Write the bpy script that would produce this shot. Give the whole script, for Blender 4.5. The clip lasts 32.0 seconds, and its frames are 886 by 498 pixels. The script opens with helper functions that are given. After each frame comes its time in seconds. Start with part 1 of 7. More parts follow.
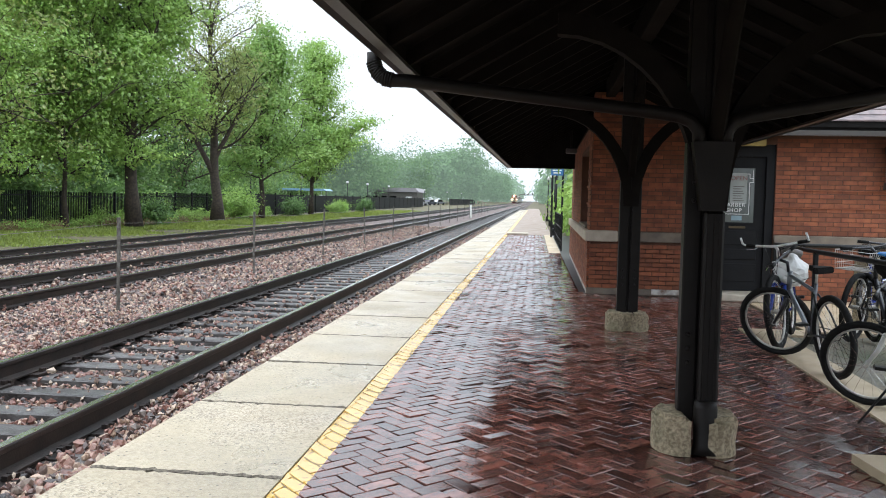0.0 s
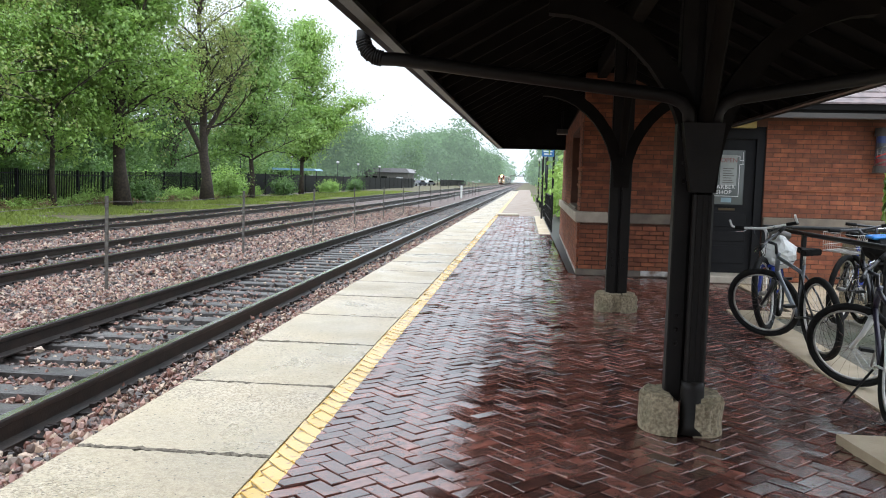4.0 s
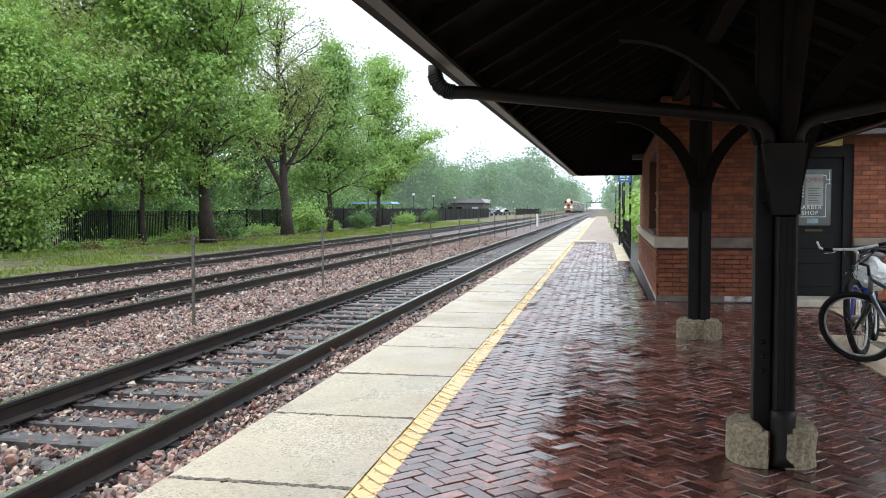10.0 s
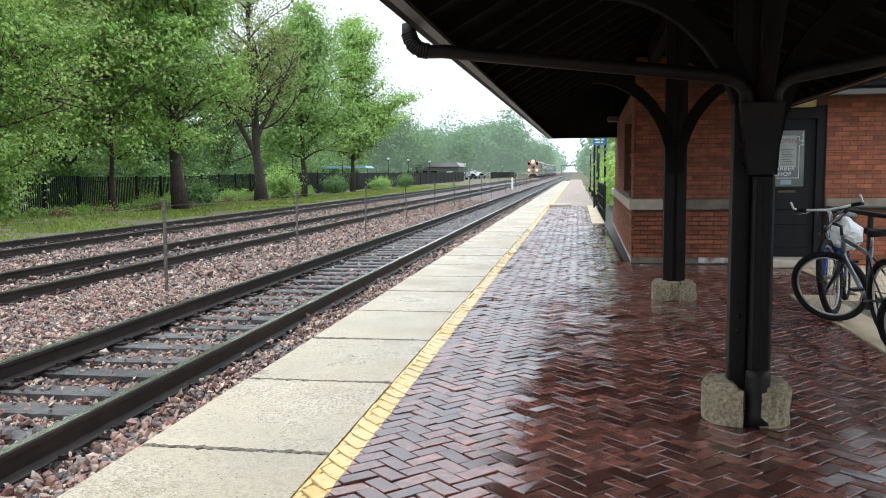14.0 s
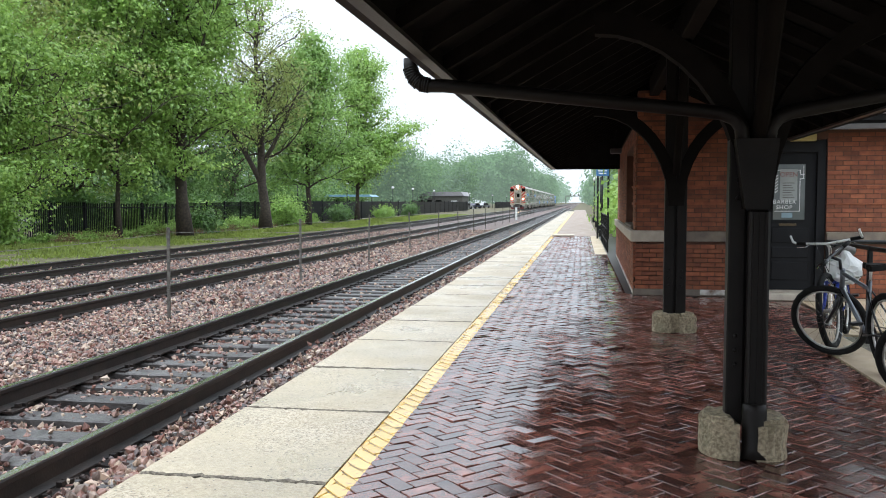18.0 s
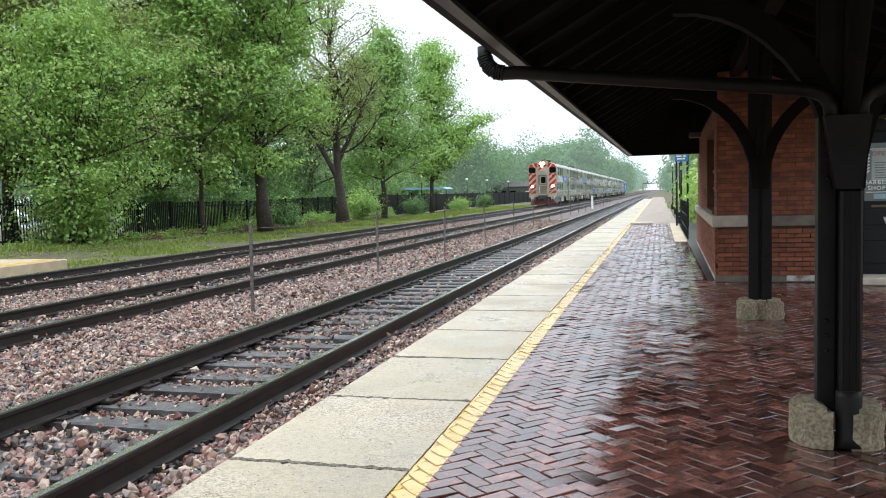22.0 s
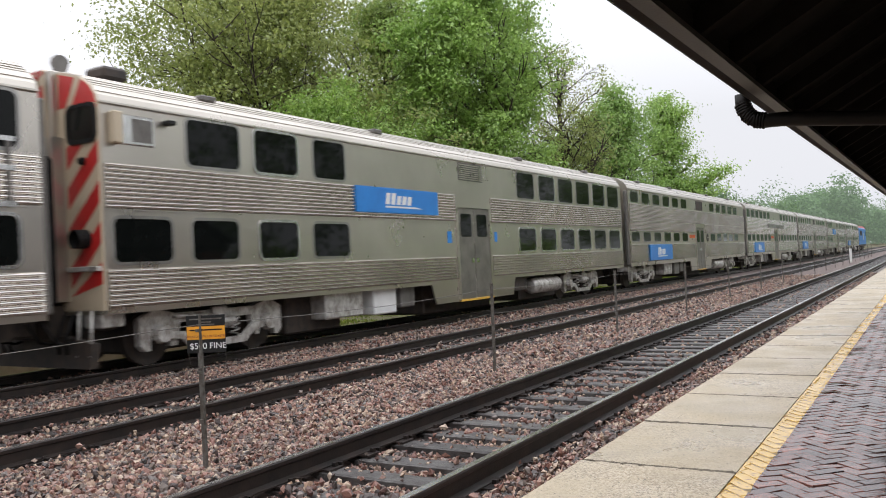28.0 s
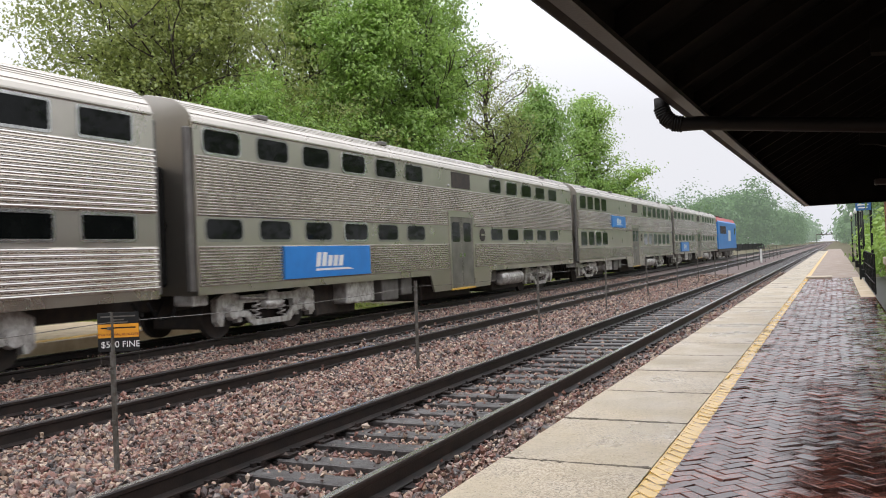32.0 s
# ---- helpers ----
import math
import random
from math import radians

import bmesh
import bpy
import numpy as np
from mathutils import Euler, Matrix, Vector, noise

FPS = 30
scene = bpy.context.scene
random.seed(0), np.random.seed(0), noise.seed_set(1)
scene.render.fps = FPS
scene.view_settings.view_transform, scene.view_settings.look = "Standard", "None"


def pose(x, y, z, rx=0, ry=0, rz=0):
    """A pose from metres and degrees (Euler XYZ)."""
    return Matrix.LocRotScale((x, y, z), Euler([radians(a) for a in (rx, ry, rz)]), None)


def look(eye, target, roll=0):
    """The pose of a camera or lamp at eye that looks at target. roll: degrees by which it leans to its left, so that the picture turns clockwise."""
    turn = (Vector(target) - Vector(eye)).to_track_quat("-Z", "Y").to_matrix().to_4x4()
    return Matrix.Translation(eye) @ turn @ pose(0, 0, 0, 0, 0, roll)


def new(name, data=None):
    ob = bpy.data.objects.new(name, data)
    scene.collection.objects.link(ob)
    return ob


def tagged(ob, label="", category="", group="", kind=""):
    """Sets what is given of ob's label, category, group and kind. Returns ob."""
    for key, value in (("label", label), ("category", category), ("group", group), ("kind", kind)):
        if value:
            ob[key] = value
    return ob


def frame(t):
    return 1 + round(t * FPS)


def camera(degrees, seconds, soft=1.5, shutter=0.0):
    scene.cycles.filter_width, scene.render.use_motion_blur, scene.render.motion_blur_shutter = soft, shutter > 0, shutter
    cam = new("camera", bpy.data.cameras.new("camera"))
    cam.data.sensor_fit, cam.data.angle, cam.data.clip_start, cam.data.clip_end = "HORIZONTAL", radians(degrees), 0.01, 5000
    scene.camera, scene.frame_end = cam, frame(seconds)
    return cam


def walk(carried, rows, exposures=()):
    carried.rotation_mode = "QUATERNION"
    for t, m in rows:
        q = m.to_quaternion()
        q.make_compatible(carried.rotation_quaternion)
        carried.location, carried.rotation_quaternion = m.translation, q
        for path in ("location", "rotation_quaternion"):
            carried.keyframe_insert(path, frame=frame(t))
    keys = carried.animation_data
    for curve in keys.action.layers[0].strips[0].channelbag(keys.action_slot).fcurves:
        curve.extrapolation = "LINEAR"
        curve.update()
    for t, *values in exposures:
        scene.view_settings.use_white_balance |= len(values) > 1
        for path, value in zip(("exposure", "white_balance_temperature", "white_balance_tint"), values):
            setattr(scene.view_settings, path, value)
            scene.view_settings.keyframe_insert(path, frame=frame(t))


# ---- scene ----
cam = camera(57.31, 32.0, soft=1.0, shutter=0.15)
PATH = [
    (0.0, pose(1.219, 0.267, 1.395, 86.49, -1.18, 6.48)),
    (0.5, pose(1.220, 0.281, 1.394, 86.09, -1.25, 6.47)),
    (1.0, pose(1.208, 0.282, 1.383, 85.38, -1.83, 6.31)),
    (1.5, pose(1.208, 0.280, 1.395, 84.82, -1.84, 6.17)),
    (2.0, pose(1.203, 0.275, 1.393, 84.79, -2.04, 6.42)),
    (2.5, pose(1.208, 0.281, 1.396, 85.18, -1.71, 6.53)),
    (3.0, pose(1.205, 0.289, 1.392, 85.36, -1.71, 6.38)),
    (3.5, pose(1.215, 0.282, 1.390, 85.06, -1.83, 6.06)),
    (5.5, pose(1.240, 0.273, 1.393, 85.57, -0.28, 5.17)),
    (6.0, pose(1.245, 0.290, 1.383, 85.34, -0.65, 4.77)),
    (6.5, pose(1.237, 0.277, 1.391, 85.34, -0.87, 6.22)),
    (7.0, pose(1.232, 0.273, 1.389, 85.86, -0.43, 8.49)),
    (7.5, pose(1.236, 0.271, 1.395, 86.33, -0.48, 9.00)),
    (8.0, pose(1.239, 0.259, 1.393, 86.90, -0.10, 9.05)),
    (8.5, pose(1.256, 0.267, 1.393, 87.14, 0.67, 8.99)),
    (9.0, pose(1.238, 0.247, 1.398, 87.42, 0.47, 9.85)),
    (9.5, pose(1.238, 0.245, 1.394, 87.54, 0.48, 11.60)),
    (10.0, pose(1.234, 0.263, 1.396, 87.20, 0.25, 11.14)),
    (10.5, pose(1.231, 0.285, 1.411, 87.79, 0.08, 9.20)),
    (11.0, pose(1.237, 0.299, 1.425, 88.47, 0.03, 7.18)),
    (11.5, pose(1.225, 0.291, 1.405, 88.06, -0.84, 7.51)),
    (12.0, pose(1.229, 0.304, 1.398, 87.21, -1.69, 8.02)),
    (12.5, pose(1.203, 0.307, 1.400, 86.84, -2.10, 8.12)),
    (13.0, pose(1.206, 0.294, 1.395, 86.31, -1.53, 8.81)),
    (13.5, pose(1.218, 0.291, 1.396, 85.42, -0.53, 9.14)),
    (14.0, pose(1.220, 0.319, 1.385, 84.66, 0.59, 9.37)),
    (14.5, pose(1.228, 0.303, 1.379, 84.26, 0.57, 9.24)),
    (16.5, pose(1.258, 0.292, 1.393, 85.40, 2.06, 7.72)),
    (17.0, pose(1.274, 0.279, 1.392, 86.08, 1.86, 8.50)),
    (17.5, pose(1.263, 0.273, 1.398, 86.44, 0.88, 8.88)),
    (18.0, pose(1.256, 0.278, 1.400, 86.71, 0.08, 9.69)),
    (18.5, pose(1.252, 0.277, 1.398, 86.49, 0.15, 10.37)),
    (19.0, pose(1.250, 0.278, 1.395, 85.95, 0.58, 11.25)),
    (19.5, pose(1.250, 0.272, 1.389, 85.71, 1.17, 12.79)),
    (20.0, pose(1.250, 0.272, 1.386, 86.21, 1.69, 14.30)),
    (20.5, pose(1.253, 0.274, 1.391, 86.79, 1.87, 14.40)),
    (21.0, pose(1.244, 0.280, 1.387, 86.78, 1.80, 13.67)),
    (21.5, pose(1.242, 0.273, 1.377, 86.32, 1.69, 13.87)),
    (22.0, pose(1.243, 0.268, 1.383, 86.19, 1.51, 14.92)),
    (22.5, pose(1.245, 0.269, 1.385, 86.53, 1.59, 15.95)),
    (23.0, pose(1.238, 0.269, 1.383, 86.69, 1.67, 16.92)),
    (23.5, pose(1.247, 0.268, 1.383, 86.73, 2.46, 17.21)),
    (24.0, pose(1.252, 0.269, 1.385, 86.34, 2.91, 17.05)),
    (24.5, pose(1.248, 0.262, 1.390, 85.67, 3.05, 17.77)),
    (25.0, pose(1.240, 0.250, 1.383, 85.90, 2.35, 19.48)),
    (25.5, pose(1.218, 0.246, 1.401, 86.87, 2.38, 22.00)),
    (27.5, pose(1.145, 0.273, 1.392, 91.00, 3.08, 28.50)),
    (28.0, pose(1.121, 0.251, 1.388, 91.01, 2.86, 31.12)),
    (28.5, pose(1.110, 0.252, 1.387, 90.67, 2.74, 31.59)),
    (29.0, pose(1.111, 0.250, 1.384, 90.30, 2.79, 30.42)),
    (29.5, pose(1.110, 0.284, 1.392, 90.01, 2.90, 29.55)),
    (30.0, pose(1.102, 0.291, 1.386, 89.77, 2.69, 28.52)),
    (30.5, pose(1.113, 0.303, 1.390, 89.80, 2.72, 26.46)),
    (31.0, pose(1.113, 0.307, 1.390, 89.82, 2.63, 25.77)),
    (31.5, pose(1.117, 0.299, 1.392, 89.98, 2.47, 25.99)),
    (32.0, pose(1.117, 0.290, 1.393, 90.56, 2.38, 25.84)),
]
walk(cam, PATH, [(0.0, 0.58, 6080.0, 10.0), (25.0, 0.53, 6050.0, 9.0), (27.5, 0.10, 6600.0, 15.0), (32.0, 0.10, 6620.0, 16.0)])

# ------------------------------------------------------------ light
SKY_LOW, SKY_HIGH = 8.4, 25.0
world = bpy.data.worlds.new("overcast_sky")
scene.world = world
world.use_nodes = True
wn, wl = world.node_tree.nodes, world.node_tree.links
wn.clear()
w_out = wn.new("ShaderNodeOutputWorld")
w_bg = wn.new("ShaderNodeBackground")
w_mix = wn.new("ShaderNodeMix")
w_mix.data_type = "RGBA"
w_sky = wn.new("ShaderNodeTexSky")
w_sky.sky_type = "NISHITA"
w_sky.sun_disc = False
w_sky.sun_elevation = radians(50)
w_sky.sun_rotation = radians(-60)
w_sky.dust_density = 6.0
w_sky.air_density = 2.0
w_mix.inputs["Factor"].default_value = 0.93
wl.new(w_sky.outputs[0], w_mix.inputs["A"])
# overcast: about three times as bright overhead as at the horizon
w_geo = wn.new("ShaderNodeTexCoord")
w_sep = wn.new("ShaderNodeSeparateXYZ")
w_map = wn.new("ShaderNodeMapRange")
w_map.inputs["From Min"].default_value = 0.16
w_map.inputs["To Min"].default_value, w_map.inputs["To Max"].default_value = SKY_LOW, SKY_HIGH
w_col = wn.new("ShaderNodeVectorMath")
w_col.operation = "SCALE"
w_col.inputs[0].default_value = (0.94, 1.0, 1.055)
wl.new(w_geo.outputs["Generated"], w_sep.inputs[0])
wl.new(w_sep.outputs["Z"], w_map.inputs["Value"])
wl.new(w_map.outputs["Result"], w_col.inputs["Scale"])
wl.new(w_col.outputs[0], w_mix.inputs["B"])
wl.new(w_mix.outputs["Result"], w_bg.inputs["Color"])
w_bg.inputs["Strength"].default_value = 0.1
wl.new(w_bg.outputs[0], w_out.inputs["Surface"])

sun = new("sun", bpy.data.lights.new("sun", "SUN"))
sun.data.energy, sun.data.angle, sun.data.color = 0.6, radians(40), (1.0, 0.98, 0.95)
sun.matrix_world = look((-20, 10, 40), (0, 20, 0))


# ------------------------------------------------------------ material helpers
def mat(name, base, rough=0.6, metal=0.0, second=None, scale=4.0, detail=6.0, bump=0.0, bump_scale=60.0, vary=0.0, coat=0.0,
        stain=None, stain_scale=0.6, stain_amount=0.0, rough_var=0.0, spec=0.5, island=0.0):
    m = bpy.data.materials.new(name)
    m.use_nodes = True
    n, l = m.node_tree.nodes, m.node_tree.links
    b = n["Principled BSDF"]
    tc = n.new("ShaderNodeTexCoord")
    geo = n.new("ShaderNodeNewGeometry")
    pos = geo.outputs["Position"]
    second = second or tuple(c * 0.75 for c in base)
    no = n.new("ShaderNodeTexNoise")
    no.inputs["Scale"].default_value, no.inputs["Detail"].default_value = scale, detail
    l.new(tc.outputs["Object"] if name.startswith("obj_") else pos, no.inputs["Vector"])
    mix = n.new("ShaderNodeMix")
    mix.data_type = "RGBA"
    mix.inputs["A"].default_value, mix.inputs["B"].default_value = (*base, 1), (*second, 1)
    ramp = n.new("ShaderNodeMapRange")
    ramp.inputs["From Min"].default_value, ramp.inputs["From Max"].default_value = 0.35, 0.65
    l.new(no.outputs["Fac"], ramp.inputs["Value"])
    l.new(ramp.outputs["Result"], mix.inputs["Factor"])
    col = mix.outputs["Result"]
    if stain:
        ns = n.new("ShaderNodeTexNoise")
        ns.inputs["Scale"].default_value, ns.inputs["Detail"].default_value = stain_scale, 4.0
        l.new(pos, ns.inputs["Vector"])
        r2 = n.new("ShaderNodeMapRange")
        r2.inputs["From Min"].default_value, r2.inputs["From Max"].default_value = 0.48, 0.66
        r2.inputs["To Max"].default_value = stain_amount
        l.new(ns.outputs["Fac"], r2.inputs["Value"])
        m2 = n.new("ShaderNodeMix")
        m2.data_type = "RGBA"
        m2.inputs["B"].default_value = (*stain, 1)
        l.new(r2.outputs["Result"], m2.inputs["Factor"])
        l.new(col, m2.inputs["A"])
        col = m2.outputs["Result"]
    if vary or island:
        hsv = n.new("ShaderNodeHueSaturation")
        mr = n.new("ShaderNodeMapRange")
        k = vary or island
        mr.inputs["To Min"].default_value, mr.inputs["To Max"].default_value = 1 - k, 1 + k
        if vary:
            oi = n.new("ShaderNodeObjectInfo")
            l.new(oi.outputs["Random"], mr.inputs["Value"])
        else:
            l.new(geo.outputs["Random Per Island"], mr.inputs["Value"])
        l.new(mr.outputs["Result"], hsv.inputs["Value"])
        l.new(col, hsv.inputs["Color"])
        col = hsv.outputs["Color"]
    l.new(col, b.inputs["Base Color"])
    b.inputs["Roughness"].default_value, b.inputs["Metallic"].default_value = rough, metal
    b.inputs["Specular IOR Level"].default_value = spec
    if coat:
        b.inputs["Coat Weight"].default_value, b.inputs["Coat Roughness"].default_value = coat, 0.08
    if rough_var:
        nr = n.new("ShaderNodeTexNoise")
        nr.inputs["Scale"].default_value, nr.inputs["Detail"].default_value = 1.3, 5.0
        l.new(pos, nr.inputs["Vector"])
        r3 = n.new("ShaderNodeMapRange")
        r3.inputs["From Min"].default_value, r3.inputs["From Max"].default_value = 0.35, 0.65
        r3.inputs["To Min"].default_value, r3.inputs["To Max"].default_value = max(0.02, rough - rough_var), min(1, rough + rough_var)
        l.new(nr.outputs["Fac"], r3.inputs["Value"])
        l.new(r3.outputs["Result"], b.inputs["Roughness"])
    if bump:
        nb = n.new("ShaderNodeTexNoise")
        nb.inputs["Scale"].default_value, nb.inputs["Detail"].default_value = bump_scale, 5.0
        l.new(pos, nb.inputs["Vector"])
        bp = n.new("ShaderNodeBump")
        bp.inputs["Strength"].default_value, bp.inputs["Distance"].default_value = bump, 0.01
        l.new(nb.outputs["Fac"], bp.inputs["Height"])
        l.new(bp.outputs["Normal"], b.inputs["Normal"])
    return m


def glow(name, color, strength):
    m = bpy.data.materials.new(name)
    m.use_nodes = True
    b = m.node_tree.nodes["Principled BSDF"]
    b.inputs["Base Color"].default_value = (*color, 1)
    b.inputs["Emission Color"].default_value = (*color, 1)
    b.inputs["Emission Strength"].default_value = strength
    return m


def box_into(bm, x0, x1, y0, y1, z0, z1, m=None):
    vs = [bm.verts.new(m @ Vector(p) if m else p) for p in ((x0, y0, z0), (x1, y0, z0), (x1, y1, z0), (x0, y1, z0), (x0, y0, z1), (x1, y0, z1), (x1, y1, z1), (x0, y1, z1))]
    for f in ((0, 3, 2, 1), (4, 5, 6, 7), (0, 1, 5, 4), (1, 2, 6, 5), (2, 3, 7, 6), (3, 0, 4, 7)):
        bm.faces.new([vs[i] for i in f])
    return vs


def box(x0, x1, y0, y1, z0, z1, bevel=0.0, m=None):
    bm = bmesh.new()
    box_into(bm, x0, x1, y0, y1, z0, z1, m)
    if bevel:
        bmesh.ops.bevel(bm, geom=bm.edges[:], offset=bevel, segments=1, affect="EDGES", clamp_overlap=True)
    return bm


def tube_into(bm, points, radius, sides=8, caps=True):
    """A round bar through the points; radius a number or one for each point."""
    pts = [Vector(p) for p in points]
    rs = radius if isinstance(radius, (list, tuple)) else [radius] * len(pts)
    rings = []
    ref = None
    for i, p in enumerate(pts):
        d = (pts[min(i + 1, len(pts) - 1)] - pts[max(i - 1, 0)]).normalized()
        if ref is None:
            ref = d.cross(Vector((0, 0, 1)))
            if ref.length < 0.1:
                ref = d.cross(Vector((0, 1, 0)))
        u = (ref - d * ref.dot(d)).normalized()
        v = d.cross(u)
        ref = u
        rings.append([bm.verts.new(p + (u * math.cos(a) + v * math.sin(a)) * rs[i]) for a in (2 * math.pi * k / sides for k in range(sides))])
    for a, b in zip(rings, rings[1:]):
        for k in range(sides):
            bm.faces.new((a[k], a[(k + 1) % sides], b[(k + 1) % sides], b[k])).smooth = sides > 5
    if caps:
        bm.faces.new(rings[0][::-1])
        bm.faces.new(rings[-1])


def tube(points, radius, sides=8):
    bm = bmesh.new()
    tube_into(bm, points, radius, sides)
    return bm


def prism_into(bm, outline, axis, a, b):
    """Extrude a closed 2D outline along an axis from a to b. axis x: outline is (y, z); y: (x, z); z: (x, y)."""
    def at(p, s):
        return {"x": (s, p[0], p[1]), "y": (p[0], s, p[1]), "z": (p[0], p[1], s)}[axis]
    r0, r1 = [bm.verts.new(at(p, a)) for p in outline], [bm.verts.new(at(p, b)) for p in outline]
    n = len(outline)
    for i in range(n):
        bm.faces.new((r0[i], r0[(i + 1) % n], r1[(i + 1) % n], r1[i]))
    bm.faces.new(r0[::-1])
    bm.faces.new(r1)


def prism(outline, axis, a, b):
    bm = bmesh.new()
    prism_into(bm, outline, axis, a, b)
    bmesh.ops.recalc_face_normals(bm, faces=bm.faces[:])
    return bm


def mesh_of(name, bm, material):
    me = bpy.data.meshes.new(name)
    bm.normal_update()
    bm.to_mesh(me)
    bm.free()
    for m in material if isinstance(material, (list, tuple)) else [material]:
        me.materials.append(m)
    return me


def part(name, bm, material, parent=None, label="", m=None):
    """One mesh object under a thing or a part; a bmesh or a ready mesh."""
    me = bm if isinstance(bm, bpy.types.Mesh) else mesh_of(name, bm, material)
    ob = new(name, me)
    ob.parent = parent
    if m is not None:
        ob.matrix_basis = m
    return tagged(ob, label) if label else ob


def thing(name, label, category, m=None, group="", kind=""):
    ob = new(name)
    ob.empty_display_size = 0.1
    if m is not None:
        ob.matrix_basis = m
    return tagged(ob, label, category, group, kind)


def structure(name, bm, material, label="", category=""):
    return tagged(part(name, bm, material), label, category, "", "structure")


# ------------------------------------------------------------ plan
def by_angle(degrees_left, x):
    """The y at which a line that leaves the standing point at that angle left of the tracks meets the line x."""
    return 0.27 + (1.22 - x) / math.tan(radians(degrees_left))


RAIL_Z = -0.07
BALLAST_Z = -0.26
TRACKS = [(-1.80, -3.29), (-6.05, -7.55), (-10.25, -11.75)]
EDGE_X = -0.99
EAVE_X, EAVE_Z = 0.352, 2.21
COL_X = 2.20
BX, BY = 2.06, 12.80

M_ballast = mat("ballast_ground", (0.17, 0.12, 0.105), 0.8, second=(0.06, 0.045, 0.04), scale=18, bump=1.0, bump_scale=22)
M_grass = mat("wet_grass", (0.105, 0.105, 0.04), 0.85, second=(0.075, 0.06, 0.035), scale=3, bump=0.8, bump_scale=25, stain=(0.15, 0.11, 0.065), stain_scale=0.5, stain_amount=0.75)
def concrete_material():
    """Old platform concrete: fine speckle, small pits, and patches where the aggregate shows."""
    m = mat("wet_concrete", (0.44, 0.365, 0.25), 0.45, second=(0.36, 0.295, 0.20), scale=26, detail=8, rough_var=0.2, stain=(0.30, 0.26, 0.20), stain_scale=0.9, stain_amount=0.55, vary=0.09)
    n, l = m.node_tree.nodes, m.node_tree.links
    b = n["Principled BSDF"]
    old = b.inputs["Base Color"].links[0].from_socket
    geo = n.new("ShaderNodeNewGeometry")
    grit, pit, patch = n.new("ShaderNodeTexVoronoi"), n.new("ShaderNodeTexVoronoi"), n.new("ShaderNodeTexNoise")
    grit.inputs["Scale"].default_value, pit.inputs["Scale"].default_value = 95.0, 42.0
    patch.inputs["Scale"].default_value, patch.inputs["Detail"].default_value = 0.75, 5.0
    for q in (grit, pit, patch):
        l.new(geo.outputs["Position"], q.inputs["Vector"])
    pm = n.new("ShaderNodeMapRange")
    pm.inputs["From Min"].default_value, pm.inputs["From Max"].default_value = 0.47, 0.62
    pm.inputs["To Min"].default_value, pm.inputs["To Max"].default_value = 0.22, 0.85
    l.new(patch.outputs["Fac"], pm.inputs["Value"])
    gr = n.new("ShaderNodeValToRGB")
    e = gr.color_ramp.elements
    e[0].position, e[0].color = 0.0, (0.10, 0.08, 0.06, 1)
    e[1].position, e[1].color = 1.0, (0.62, 0.55, 0.43, 1)
    for at, c in ((0.22, (0.26, 0.20, 0.14)), (0.5, (0.44, 0.37, 0.27)), (0.75, (0.52, 0.44, 0.33))):
        e.new(at).color = (*c, 1)
    sep = n.new("ShaderNodeSeparateColor")
    l.new(grit.outputs["Color"], sep.inputs[0])
    l.new(sep.outputs[0], gr.inputs[0])
    mx = n.new("ShaderNodeMix")
    mx.data_type = "RGBA"
    l.new(pm.outputs["Result"], mx.inputs["Factor"])
    l.new(old, mx.inputs["A"])
    l.new(gr.outputs[0], mx.inputs["B"])
    # scattered dark pits
    psep = n.new("ShaderNodeSeparateColor")
    l.new(pit.outputs["Color"], psep.inputs[0])
    few = n.new("ShaderNodeMath")
    few.operation, few.inputs[1].default_value = "GREATER_THAN", 0.86
    l.new(psep.outputs[1], few.inputs[0])
    near = n.new("ShaderNodeMath")
    near.operation, near.inputs[1].default_value = "LESS_THAN", 0.26
    l.new(pit.outputs["Distance"], near.inputs[0])
    both = n.new("ShaderNodeMath")
    both.operation = "MULTIPLY"
    l.new(few.outputs[0], both.inputs[0])
    l.new(near.outputs[0], both.inputs[1])
    px = n.new("ShaderNodeMix")
    px.data_type = "RGBA"
    px.inputs["B"].default_value = (0.13, 0.11, 0.085, 1)
    l.new(both.outputs[0], px.inputs["Factor"])
    l.new(mx.outputs["Result"], px.inputs["A"])
    l.new(px.outputs["Result"], b.inputs["Base Color"])
    bp = n.new("ShaderNodeBump")
    bp.inputs["Strength"].default_value, bp.inputs["Distance"].default_value = 0.35, 0.006
    l.new(grit.outputs["Distance"], bp.inputs["Height"])
    l.new(bp.outputs["Normal"], b.inputs["Normal"])
    return m


M_concrete = concrete_material()
M_yellow = mat("yellow_paint", (0.72, 0.42, 0.06), 0.35, second=(0.6, 0.36, 0.08), scale=12, bump=0.1)
M_rail = mat("dark_rail", (0.014, 0.011, 0.010), 0.45, metal=0.1, second=(0.03, 0.02, 0.016), scale=6, bump=0.2)
M_railtop = mat("worn_rail_top", (0.62, 0.62, 0.62), 0.22, metal=0.95, second=(0.45, 0.43, 0.41), scale=2)
M_tie = mat("weathered_tie", (0.085, 0.08, 0.076), 0.45, second=(0.035, 0.03, 0.028), scale=9, detail=9, bump=1.0, bump_scale=45, vary=0.3)
M_brick = mat("orange_brick", (0.25, 0.083, 0.035), 0.75, second=(0.165, 0.049, 0.024), scale=8, bump=0.2, bump_scale=80, vary=0.3)
M_mortar = mat("dark_mortar", (0.12, 0.055, 0.035), 0.9)
